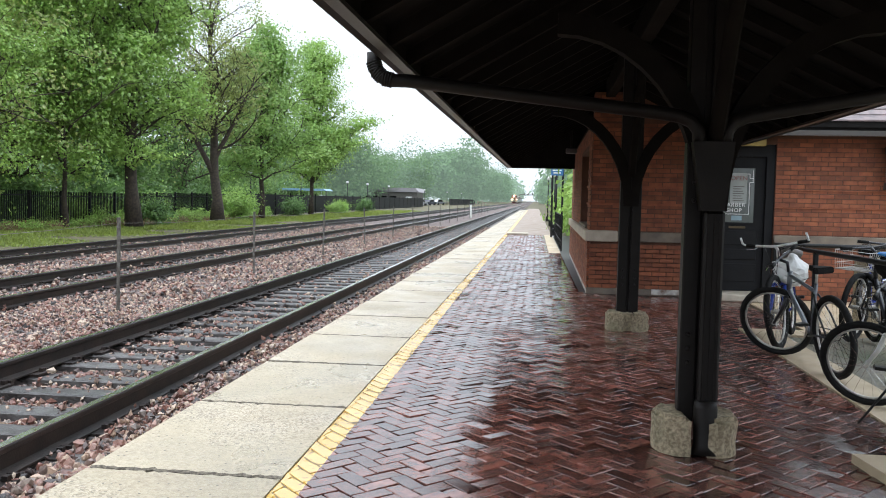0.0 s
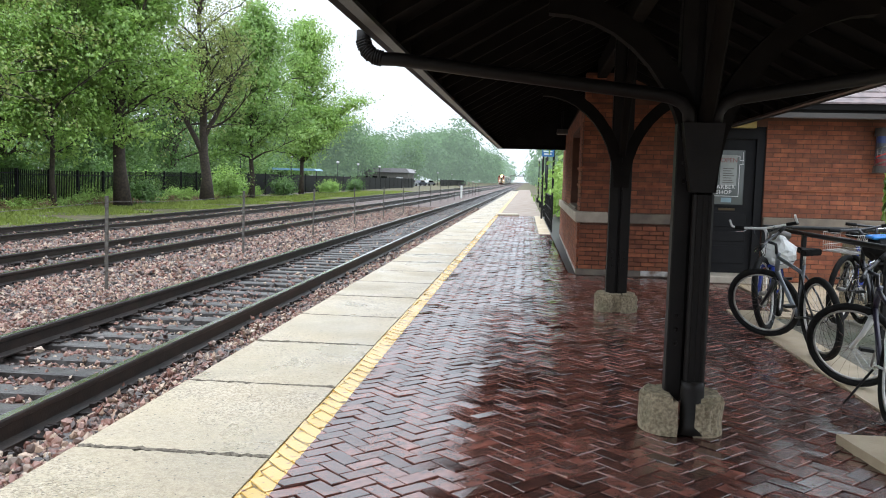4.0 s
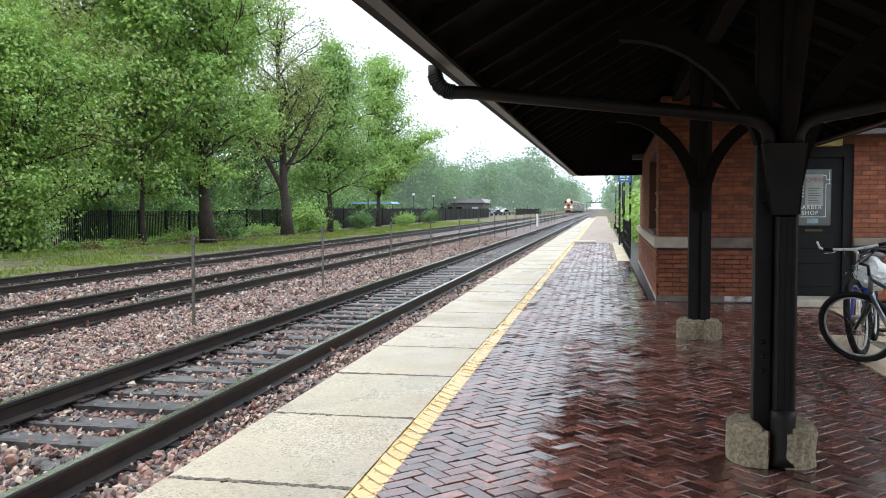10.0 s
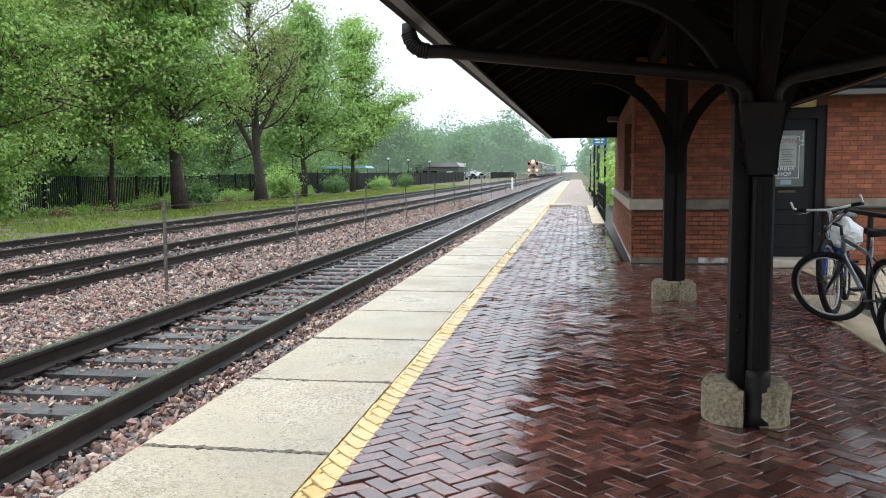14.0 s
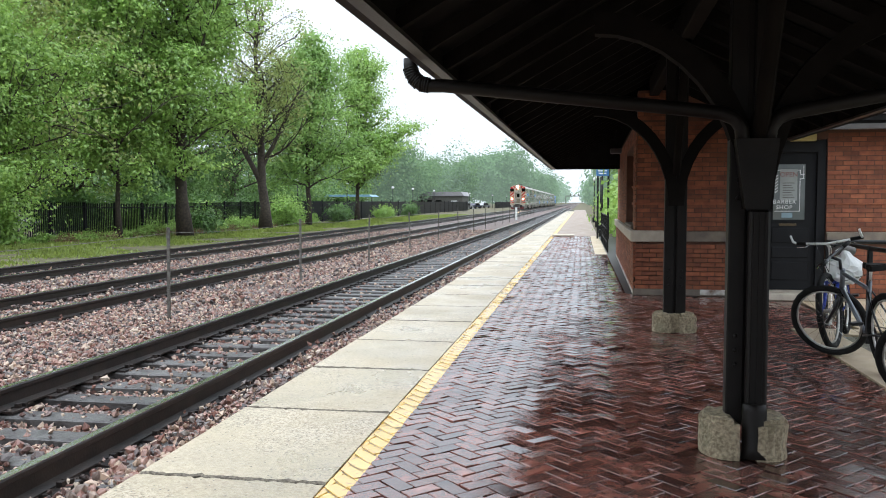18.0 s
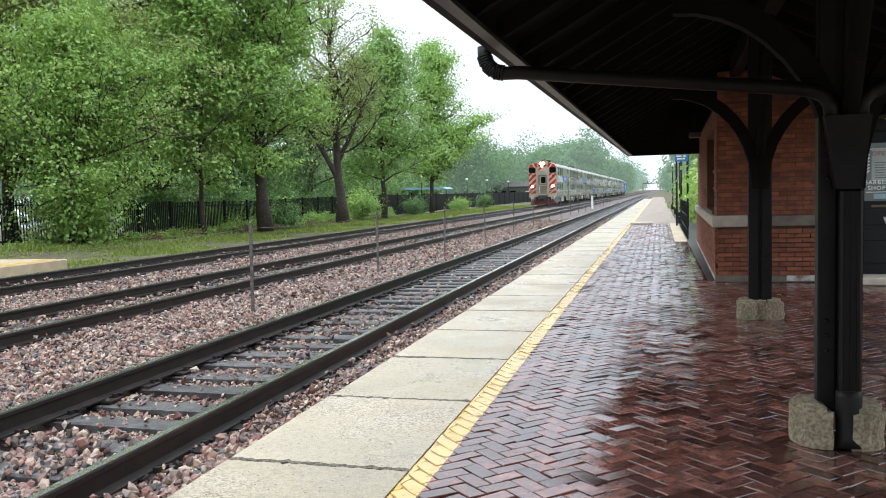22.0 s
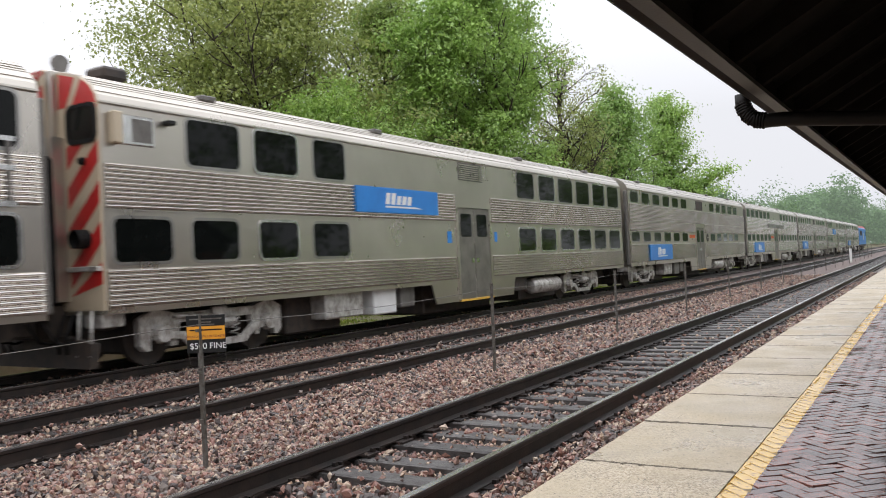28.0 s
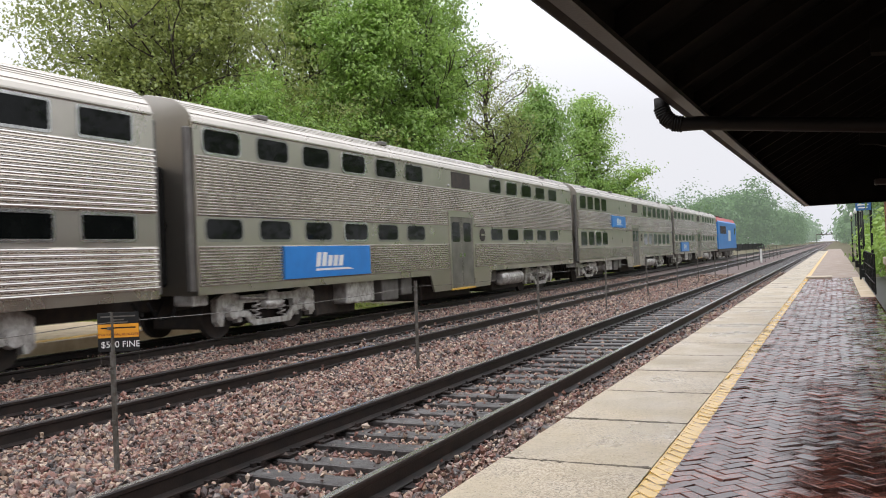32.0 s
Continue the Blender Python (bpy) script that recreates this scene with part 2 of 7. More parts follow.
M_dark = mat("dark_brown_paint", (0.012, 0.0095, 0.008), 0.5, second=(0.008, 0.0065, 0.0055), scale=6, bump=0.08, spec=0.2)
M_timber = mat("near_black_timber", (0.015, 0.013, 0.0115), 0.7, second=(0.011, 0.0095, 0.0085), scale=5, bump=0.1, spec=0.02)
M_soffit = mat("dark_roof_boards", (0.019, 0.018, 0.017), 0.85, second=(0.013, 0.012, 0.0115), scale=4, spec=0.03)
M_steel = mat("stainless_steel", (0.40, 0.385, 0.36), 0.34, metal=0.85, second=(0.33, 0.32, 0.30), scale=1.2, rough_var=0.08)
M_bark = mat("bark", (0.075, 0.055, 0.042), 0.85, second=(0.035, 0.027, 0.022), scale=9, bump=0.8, bump_scale=18)

# ------------------------------------------------------------ more materials
def stone_material():
    """Broken stone, each piece of its own colour: pink, grey, tan or near black, wet."""
    m = mat("ballast_stone", (0.3, 0.2, 0.17), 0.42, scale=14, bump=0.35, bump_scale=60)
    n, l = m.node_tree.nodes, m.node_tree.links
    geo = n.new("ShaderNodeNewGeometry")
    ramp = n.new("ShaderNodeValToRGB")
    e = ramp.color_ramp.elements
    e[0].position, e[0].color = 0.0, (0.035, 0.03, 0.028, 1)
    e[1].position, e[1].color = 1.0, (0.62, 0.50, 0.38, 1)
    for at, c in ((0.16, (0.11, 0.07, 0.06)), (0.34, (0.30, 0.135, 0.10)), (0.52, (0.44, 0.26, 0.20)), (0.68, (0.21, 0.19, 0.175)), (0.84, (0.54, 0.36, 0.25))):
        e.new(at).color = (*c, 1)
    l.new(geo.outputs["Random Per Island"], ramp.inputs[0])
    mix = n.new("ShaderNodeMix")
    mix.data_type, mix.blend_type = "RGBA", "MULTIPLY"
    mix.inputs["Factor"].default_value = 0.6
    no = n.new("ShaderNodeTexNoise")
    no.inputs["Scale"].default_value = 45
    l.new(geo.outputs["Position"], no.inputs["Vector"])
    l.new(ramp.outputs[0], mix.inputs["A"])
    l.new(no.outputs["Fac"], mix.inputs["B"])
    l.new(mix.outputs["Result"], n["Principled BSDF"].inputs["Base Color"])
    return m


M_stone_a = stone_material()
M_black = mat("black_paint", (0.012, 0.012, 0.012), 0.5, second=(0.016, 0.016, 0.015), scale=8, spec=0.25)
M_galv = mat("weathered_galvanised_steel", (0.17, 0.165, 0.15), 0.55, metal=0.5, second=(0.10, 0.085, 0.07), scale=20)
M_asphalt = mat("asphalt", (0.09, 0.09, 0.09), 0.5, second=(0.06, 0.06, 0.06), scale=3, bump=0.3)
M_whitepaint = mat("white_paint", (0.78, 0.78, 0.76), 0.4, second=(0.7, 0.7, 0.68), scale=3)
M_blue = mat("blue_panel", (0.02, 0.22, 0.62), 0.35, second=(0.02, 0.19, 0.55), scale=2)
M_red = mat("red_panel", (0.50, 0.022, 0.018), 0.4, second=(0.40, 0.022, 0.02), scale=3)
M_cream = mat("cream_panel", (0.50, 0.41, 0.29), 0.4, second=(0.52, 0.43, 0.31), scale=3)
M_amber = mat("amber_panel", (0.85, 0.36, 0.02), 0.45)
M_rubber = mat("black_rubber", (0.010, 0.010, 0.010), 0.7, second=(0.018, 0.017, 0.016), scale=20, spec=0.12)
M_chrome = mat("chrome", (0.6, 0.6, 0.6), 0.18, metal=1.0)
M_tint = mat("dark_tinted_glass", (0.006, 0.007, 0.0065), 0.05, second=(0.004, 0.005, 0.0045), spec=0.18)
M_greysteel = mat("painted_grey_steel", (0.17, 0.16, 0.145), 0.5, metal=0.3, second=(0.12, 0.11, 0.10), scale=4)
M_silver = mat("silver_paint", (0.60, 0.585, 0.55), 0.42, metal=0.35, second=(0.30, 0.27, 0.24), scale=6)
M_under = mat("grimy_black_steel", (0.03, 0.025, 0.022), 0.7, second=(0.055, 0.04, 0.03), scale=6)


def np_mesh(name, verts, faces, material, smooth=False):
    """A mesh from arrays of corners and equal-sided faces."""
    me = bpy.data.meshes.new(name)
    v, f = np.asarray(verts, np.float32), np.asarray(faces, np.int32)
    me.vertices.add(len(v))
    me.vertices.foreach_set("co", v.ravel())
    me.loops.add(f.size)
    me.loops.foreach_set("vertex_index", f.ravel())
    me.polygons.add(len(f))
    me.polygons.foreach_set("loop_start", np.arange(0, f.size, f.shape[1], dtype=np.int32))
    me.polygons.foreach_set("loop_total", np.full(len(f), f.shape[1], np.int32))
    me.update(calc_edges=True)
    me.validate()
    me.shade_flat()
    for m in material if isinstance(material, (list, tuple)) else [material]:
        me.materials.append(m)
    return me


# ------------------------------------------------------------ ground
def ground_height(x, y):
    """Flat round the tracks, a low bank by the fence."""
    bank = np.clip((-x - 14.2) / 6.0, 0, 1) * (0.28 * np.clip((35 - y) / 12, 0, 1) - 0.10 * np.clip((y - 30) / 8, 0, 1)) * np.clip((25.5 + x) / 3.0, 0, 1)
    return -0.34 + bank + 0.05 * np.sin(x * 0.9 + y * 0.37) * np.clip((-x - 14) / 3, 0, 1) * np.clip((25.5 + x) / 3.0, 0, 1)


xs = np.unique(np.concatenate([np.linspace(-2400, -80, 12), np.linspace(-80, -28, 14), np.linspace(-28, -13, 40), np.linspace(-13, 12, 12), np.linspace(12, 60, 8), np.linspace(60, 2400, 10)]))
ys = np.unique(np.concatenate([np.linspace(-300, -20, 8), np.linspace(-20, 110, 110), np.linspace(110, 500, 30), np.linspace(500, 4000, 12)]))
gx, gy = np.meshgrid(xs, ys, indexing="ij")
gv = np.stack([gx, gy, ground_height(gx, gy)], -1).reshape(-1, 3)
ni, nj = len(xs), len(ys)
ii, jj = np.meshgrid(np.arange(ni - 1), np.arange(nj - 1), indexing="ij")
gf = np.stack([ii * nj + jj, (ii + 1) * nj + jj, (ii + 1) * nj + jj + 1, ii * nj + jj + 1], -1).reshape(-1, 4)
structure("ground", np_mesh("ground", gv, gf, M_grass), M_grass, "wet grass ground beside the railway", "ground")

# crowned bed of crushed stone under the three tracks
bed = bmesh.new()
prism_into(bed, [(EDGE_X + 0.02, -0.6), (EDGE_X + 0.02, -0.26), (-1.66, -0.262), (-1.92, -0.335), (-3.17, -0.335), (-3.43, -0.262), (-4.2, -0.25), (-5.2, -0.25), (-5.91, -0.262), (-6.17, -0.30), (-7.43, -0.30), (-7.69, -0.262), (-8.4, -0.25), (-9.4, -0.25), (-10.11, -0.262), (-10.37, -0.30), (-11.63, -0.30), (-11.89, -0.262), (-12.6, -0.27), (-13.9, -0.42), (-13.9, -0.6)], "y", -60, 1600)
structure("track_bed", bed, M_ballast, "reddish crushed stone bed under the tracks", "ballast")


def bed_height(x):
    return np.interp(-x, [1.0, 1.66, 1.92, 3.17, 3.43, 4.2, 5.2, 5.91, 6.17, 7.43, 7.69, 8.4, 9.4, 10.11, 10.37, 11.63, 11.89, 12.6, 13.9], [-0.25, -0.255, -0.325, -0.325, -0.255, -0.24, -0.24, -0.255, -0.285, -0.285, -0.255, -0.24, -0.24, -0.255, -0.285, -0.285, -0.255, -0.26, -0.42])


def stones(name, count, seed, x0, x1, y0, y1, smallest, largest, sides, label):
    """Loose broken stones scattered over the bed."""
    rng = np.random.default_rng(seed)
    if sides == 20:
        p = (1 + 5 ** 0.5) / 2
        base = np.array([(-1, p, 0), (1, p, 0), (-1, -p, 0), (1, -p, 0), (0, -1, p), (0, 1, p), (0, -1, -p), (0, 1, -p), (p, 0, -1), (p, 0, 1), (-p, 0, -1), (-p, 0, 1)]) / 1.9
        tri = np.array([(0, 11, 5), (0, 5, 1), (0, 1, 7), (0, 7, 10), (0, 10, 11), (1, 5, 9), (5, 11, 4), (11, 10, 2), (10, 7, 6), (7, 1, 8), (3, 9, 4), (3, 4, 2), (3, 2, 6), (3, 6, 8), (3, 8, 9), (4, 9, 5), (2, 4, 11), (6, 2, 10), (8, 6, 7), (9, 8, 1)])
    else:
        base = np.array([(1, 0, 0), (-1, 0, 0), (0, 1, 0), (0, -1, 0), (0, 0, 1), (0, 0, -1.0)])
        tri = np.array([(0, 2, 4), (2, 1, 4), (1, 3, 4), (3, 0, 4), (2, 0, 5), (1, 2, 5), (3, 1, 5), (0, 3, 5)])
    k = len(base)
    x = rng.uniform(x0, x1, count)
    y = y0 + (y1 - y0) * rng.uniform(0, 1, count) ** 1.25
    keep = np.ones(count, bool)
    for a, b in TRACKS:
        for r in (a, b):
            keep &= np.abs(x - r) > 0.10
    x, y = x[keep], y[keep]
    # stones lie lower and sparser on top of the sleepers
    c = len(x)
    size = rng.uniform(smallest, largest, c) * rng.choice([0.8, 1.0, 1.25], c)
    shape = base[None] * rng.uniform(0.65, 1.25, (c, k, 1)) * np.stack([rng.uniform(0.8, 1.3, c), rng.uniform(0.7, 1.1, c), rng.uniform(0.5, 0.9, c)], -1)[:, None]
    q = rng.normal(size=(c, 4))
    q /= np.linalg.norm(q, axis=1, keepdims=True)
    w, a, b, d = q.T
    rot = np.stack([1 - 2 * (b * b + d * d), 2 * (a * b - d * w), 2 * (a * d + b * w), 2 * (a * b + d * w), 1 - 2 * (a * a + d * d), 2 * (b * d - a * w), 2 * (a * d - b * w), 2 * (b * d + a * w), 1 - 2 * (a * a + b * b)], -1).reshape(c, 3, 3)
    v = np.einsum("nij,nkj->nki", rot, shape) * size[:, None, None] * 0.5
    on_tie = np.zeros(c, bool)
    for n, (ra, rb) in enumerate(TRACKS):
        on_tie |= (np.abs(x - (ra + rb) / 2) < 0.88) & (np.abs((y - TIE_Y0[n]) % TIE_STEP - TIE_STEP / 2) > TIE_STEP / 2 - 0.12)
    drop = np.where(on_tie & (rng.random(c) < np.where(x > -4, 0.80, 0.6)), -0.2, np.where(on_tie, 0.06, 0.0))
    z = bed_height(x) + rng.uniform(-0.3, 0.45, c) * size + drop + 0.02 * np.sin(x * 3.1) * np.sin(y * 2.3)
    v += np.stack([x, y, z], -1)[:, None]
    f = (tri[None] + (np.arange(c) * k)[:, None, None]).reshape(-1, 3)
    ob = new(name, np_mesh(name, v.reshape(-1, 3), f, M_stone_a))
    return tagged(ob, label, "gravel", "", "stuff")


TIE_STEP = 0.53
TIE_Y0 = (0.15, 0.37, 0.05)

# ------------------------------------------------------------ tracks
def rail_outline(x):
    h = 0.17
    half = [(0.076, 0), (0.076, 0.012), (0.012, 0.03), (0.009, 0.115), (0.034, 0.13), (0.036, 0.158), (0.030, 0.168)]
    pts = [(x + a, RAIL_Z - h + b) for a, b in half] + [(x - a, RAIL_Z - h + b) for a, b in half[::-1]]
    return pts


tie_mesh = mesh_of("tie", box(-1.30, 1.30, -0.105, 0.105, -0.17, 0.0, 0.014), M_tie)
plate_mesh = mesh_of("tie_plate", box(-0.10, 0.10, -0.09, 0.09, 0, 0.016, 0.004), M_rail)
TIE_TOP = RAIL_Z - 0.17 - 0.016
for n, (ra, rb) in enumerate(TRACKS):
    track = tagged(thing("railway_track", "dark steel railway track on weathered wooden sleepers in stone", "railway track", group="railway tracks"), kind="structure")
    for r in (ra, rb):
        rail = part("rail", prism(rail_outline(r), "y", -60, 1600), M_rail, track)
        part("running_surface", box(r - 0.029, r + 0.029, -60, 1600, RAIL_Z - 0.004, RAIL_Z + 0.001), M_railtop, rail, "worn shiny top of the rail")
    mid = (ra + rb) / 2
    near = (75, 60, 50)[n]
    first = int((-1.2 if n == 0 else 3.0) / TIE_STEP)
    rng = random.Random(40 + n)
    for k in range(first, first + near):
        part("tie", tie_mesh, M_tie, track, m=pose(mid + rng.uniform(-0.03, 0.03), TIE_Y0[n] + k * TIE_STEP + rng.uniform(-0.015, 0.015), TIE_TOP + rng.uniform(-0.012, 0.004), 0, rng.uniform(-0.3, 0.3), rng.uniform(-1.0, 1.0)))
    rest = bmesh.new()
    for k in [*range(first - 50, first), *range(first + near, first + near + 330)]:
        y = TIE_Y0[n] + k * TIE_STEP
        box_into(rest, mid - 1.3, mid + 1.3, y - 0.115, y + 0.115, TIE_TOP - 0.1, TIE_TOP - 0.004)
    tagged(part("distant_ties", rest, M_tie, track), kind="stuff")
    clips = bmesh.new()
    for k in range(first, first + 150):
        y = TIE_Y0[n] + k * TIE_STEP
        for r in (ra, rb):
            box_into(clips, r - 0.16, r + 0.16, y - 0.09, y + 0.09, TIE_TOP, TIE_TOP + 0.018)
            for s in (-1, 1):
                box_into(clips, r + s * 0.105 - 0.018, r + s * 0.105 + 0.018, y - 0.02 + s * 0.05, y + 0.02 + s * 0.05, TIE_TOP + 0.01, TIE_TOP + 0.05)
                box_into(clips, r + s * 0.07 - 0.05, r + s * 0.07 + 0.05, y + 0.12, y + 0.15, TIE_TOP - 0.03, TIE_TOP + 0.035)
    tagged(part("rail_fastenings", clips, M_rail, track), kind="stuff")

# ------------------------------------------------------------ platform
M_joint = mat("dirty_wet_joint", (0.025, 0.02, 0.016), 0.8)
platform = tagged(thing("platform", "low station platform of wet concrete slabs and herringbone brick", "platform"), kind="structure")
part("platform_core", box(EDGE_X + 0.03, 12.0, -12, 22.5, -0.6, -0.075), M_joint, platform)
part("far_platform_core", box(EDGE_X + 0.03, 1.95, 22.5, 150, -0.6, -0.075), M_joint, platform)
M_dirt = mat("dirt_in_joint", (0.075, 0.06, 0.045), 0.8, second=(0.20, 0.17, 0.125), scale=60)


def slab(seed):
    """A slab with slightly broken, wandering joint edges."""
    r = random.Random(seed)
    n = 34
    x0, x1 = EDGE_X, 0.012
    front, back = [0.018 + r.gauss(0, 0.0035) + (r.uniform(0.006, 0.02) if r.random() < 0.12 else 0) for _ in range(n + 1)], [1.383 - abs(r.gauss(0, 0.004)) - (r.uniform(0.006, 0.02) if r.random() < 0.12 else 0) for _ in range(n + 1)]
    bite = [r.choice((0.004, 0.009, 0.013, 0.018)) for _ in range(n + 1)]
    bm = bmesh.new()
    rows = []
    for y_of, z in ((lambda i: front[i], -0.30), (lambda i: front[i], -0.003), (lambda i: front[i] + bite[i], 0.006), (lambda i: back[i] - bite[-1 - i], 0.006), (lambda i: back[i], -0.003), (lambda i: back[i], -0.30)):
        rows.append([bm.verts.new((x0 + (x1 - x0) * i / n, y_of(i), z)) for i in range(n + 1)])
    for ra_, rb_ in zip(rows, rows[1:]):
        for i in range(n):
            bm.faces.new((ra_[i], ra_[i + 1], rb_[i + 1], rb_[i])).material_index = 0 if ra_ is rows[2] else 1
    for i in (0, n):
        bm.faces.new([row[i] for row in rows])
    bmesh.ops.recalc_face_normals(bm, faces=bm.faces[:])
    return mesh_of("concrete_slab", bm, [M_concrete, M_dirt])


slab_meshes = [slab(k) for k in range(7)]
for k in range(-6, 90):
    part("concrete_slab", slab_meshes[(k * 5) % 7], M_concrete, platform, m=pose(0, 4.066 + (k - 1) * 1.382, random.uniform(-0.004, 0.003), 0, random.uniform(-0.1, 0.1), random.uniform(-0.08, 0.08)))
before_building = set(scene.objects)
# ------------------------------------------------------------ station building
def wall_bricks(owner, plane, at, a0, a1, z0, z1, out, seed, holes=(), limit=300, course=0.068, length=0.21, mesh_cache={}):
    """Running-bond bricks a few millimetres proud of a wall. plane 'y': the wall runs along x at y=at, facing -y; plane 'x': along y at x=at, facing -x."""
    r = random.Random(seed)
    joint = 0.011
    rest = bmesh.new()
    n = 0
    row = 0
    z = z0
    while z + course * 0.8 < z1:
        zt = min(z + course, z1) - joint
        off = (row % 2) * length / 2
        a = a0 - off
        while a < a1:
            b0, b1 = max(a, a0), min(a + length - joint, a1)
            a += length
            if b1 - b0 < 0.03 or any(h[0] < b1 and b0 < h[1] and h[2] < zt and z < h[3] for h in holes):
                continue
            d = out + r.uniform(-0.0015, 0.002)
            args = (b0, b1, at - d, at, z, zt) if plane == "y" else (at - d, at, b0, b1, z, zt)
            if n < limit and abs(b1 - b0 - (length - joint)) < 1e-6 and zt - z > course * 0.8:
                key = (plane, round(b1 - b0, 4), round(zt - z, 4))
                if key not in mesh_cache:
                    w, h = b1 - b0, zt - z
                    mesh_cache[key] = mesh_of("brick", box(0, w, -0.012, 0, 0, h, 0.003) if plane == "y" else box(-0.012, 0, 0, w, 0, h, 0.003), M_brick)
                part("brick", mesh_cache[key], M_brick, owner, m=pose(b0, at - d + 0.012, z) if plane == "y" else pose(at - d + 0.012, b0, z))
                n += 1
            else:
                box_into(rest, *args)
        z += course
        row += 1
    tagged(part("brickwork", rest, M_brick_rest, owner), kind="stuff")


M_brick_rest = mat("orange_brick_courses", (0.25, 0.083, 0.035), 0.75, second=(0.165, 0.049, 0.024), scale=8, bump=0.2, bump_scale=80, island=0.3)
M_newstone = mat("pale_limestone", (0.50, 0.44, 0.35), 0.65, second=(0.4, 0.34, 0.27), scale=6, bump=0.25)
M_darkstone = mat("dirty_limestone", (0.20, 0.165, 0.125), 0.75, second=(0.13, 0.105, 0.085), scale=5, bump=0.3)
M_peel = mat("peeling_white_paint", (0.55, 0.53, 0.50), 0.7, second=(0.16, 0.10, 0.07), scale=9, bump=0.6, bump_scale=20)
M_doorpaint = mat("charcoal_door_paint", (0.014, 0.014, 0.015), 0.55, second=(0.011, 0.011, 0.012), scale=5, spec=0.15)
M_shingle = mat("wet_shingles", (0.19, 0.145, 0.14), 0.7, second=(0.11, 0.09, 0.09), scale=7, bump=0.4, bump_scale=40, vary=0.25)
M_gutter = mat("light_grey_gutter", (0.10, 0.095, 0.095), 0.45, second=(0.075, 0.07, 0.07), scale=2)

DOOR0, DOOR1 = 3.86, 4.74
wall_s = structure("wall_south", box(BX + 0.02, DOOR0, BY + 0.004, BY + 0.34, 0, 2.62), M_mortar, "orange brick station wall with a stone belt", "wall")
part("wall_right_of_door", box(DOOR1, 6.42, BY + 0.004, BY + 0.34, 0, 2.62), M_mortar, wall_s)
part("wall_over_door", box(DOOR0, DOOR1, BY + 0.004, BY + 0.34, 2.30, 2.62), M_mortar, wall_s)
part("wall_top", prism([(BX + 0.02, 2.62), (3.5, 2.62), (2.62, 3.06), (BX + 0.02, 3.06)], "y", BY + 0.004, BY + 0.34), M_mortar, wall_s)
wall_w = structure("wall_west", box(BX + 0.004, BX + 0.34, BY + 0.34, 13.75, 0, 2.62), M_mortar, "orange brick station wall facing the tracks", "wall")
part("wall_below_window", box(BX + 0.004, BX + 0.34, 13.75, 16.3, 0, 0.80), M_mortar, wall_w)
part("wall_over_window", box(BX + 0.004, BX + 0.34, 13.75, 16.3, 2.28, 2.62), M_mortar, wall_w)
part("wall_beyond_window", box(BX + 0.004, BX + 0.34, 16.3, 21.8, 0, 2.62), M_mortar, wall_w)
wall_e = structure("wall_east", box(6.08, 6.42, BY + 0.34, 21.8, 0, 2.62), M_brick_rest, "orange brick side wall", "wall")
structure("wall_north", box(BX + 0.3, 6.1, 21.5, 21.8, 0, 2.62), M_brick_rest, "orange brick end wall", "wall")
structure("building_ceiling", box(BX + 0.02, 6.4, BY + 0.02, 21.78, 2.62, 2.70), M_soffit, "plain ceiling", "ceiling")

# battered foot and peeling base course
part("base_course", box(BX - 0.035, DOOR0, BY - 0.035, BY + 0.003, 0.0, 0.10, 0.008), M_darkstone, wall_s)
part("peeling_patch", box(3.0, 3.62, BY - 0.042, BY - 0.034, 0.02, 0.10, 0.003), M_peel, wall_s, "flaking white paint")
part("base_course", box(BX - 0.035, BX + 0.003, BY - 0.03, 21.8, 0.0, 0.07, 0.008), M_peel, wall_w)
# stone belt
belt = part("stone_belt", box(BX + 0.42, DOOR0, BY - 0.06, BY + 0.003, 0.81, 0.965, 0.01), M_darkstone, wall_s, "dirty limestone belt")
part("corner_stone", box(BX - 0.075, BX + 0.415, BY - 0.075, BY + 0.003, 0.805, 0.975, 0.014), M_newstone, wall_s, "pale new limestone block")
part("stone_belt", box(DOOR1, 6.46, BY - 0.06, BY + 0.003, 0.81, 0.965, 0.01), M_darkstone, wall_s)
part("stone_belt", box(BX - 0.075, BX + 0.003, BY + 0.005, 21.8, 0.805, 0.965, 0.012), M_newstone, wall_w, "pale limestone belt")
# two projecting brick strings
for z in (1.36, 1.62):
    part("brick_string", box(BX - 0.022, DOOR0, BY - 0.022, BY + 0.003, z, z + 0.035, 0.004), M_brick_rest, wall_s)
    part("brick_string", box(DOOR1, 6.43, BY - 0.018, BY + 0.003, z, z + 0.02, 0.004), M_brick_rest, wall_s)
    part("brick_string", box(BX - 0.022, BX + 0.003, BY + 0.003, 13.7, z, z + 0.035, 0.004), M_brick_rest, wall_w)

# window on the track side
win = tagged(thing("window_1", "tall dark station window in a brick recess", "window"), kind="structure")
part("window_sill", box(BX - 0.03, BX + 0.3, 13.75, 16.3, 0.965, 1.02, 0.01), M_darkstone, win)
part("window_frame", box(BX + 0.20, BX + 0.27, 13.75, 16.3, 1.02, 2.28), M_brick_rest, win)
for y0, y1 in ((13.9, 14.95), (15.1, 16.15)):
    for z0, z1 in ((1.1, 1.62), (1.68, 2.2)):
        part("pane", box(BX + 0.185, BX + 0.198, y0, y1, z0, z1), M_tint, win)

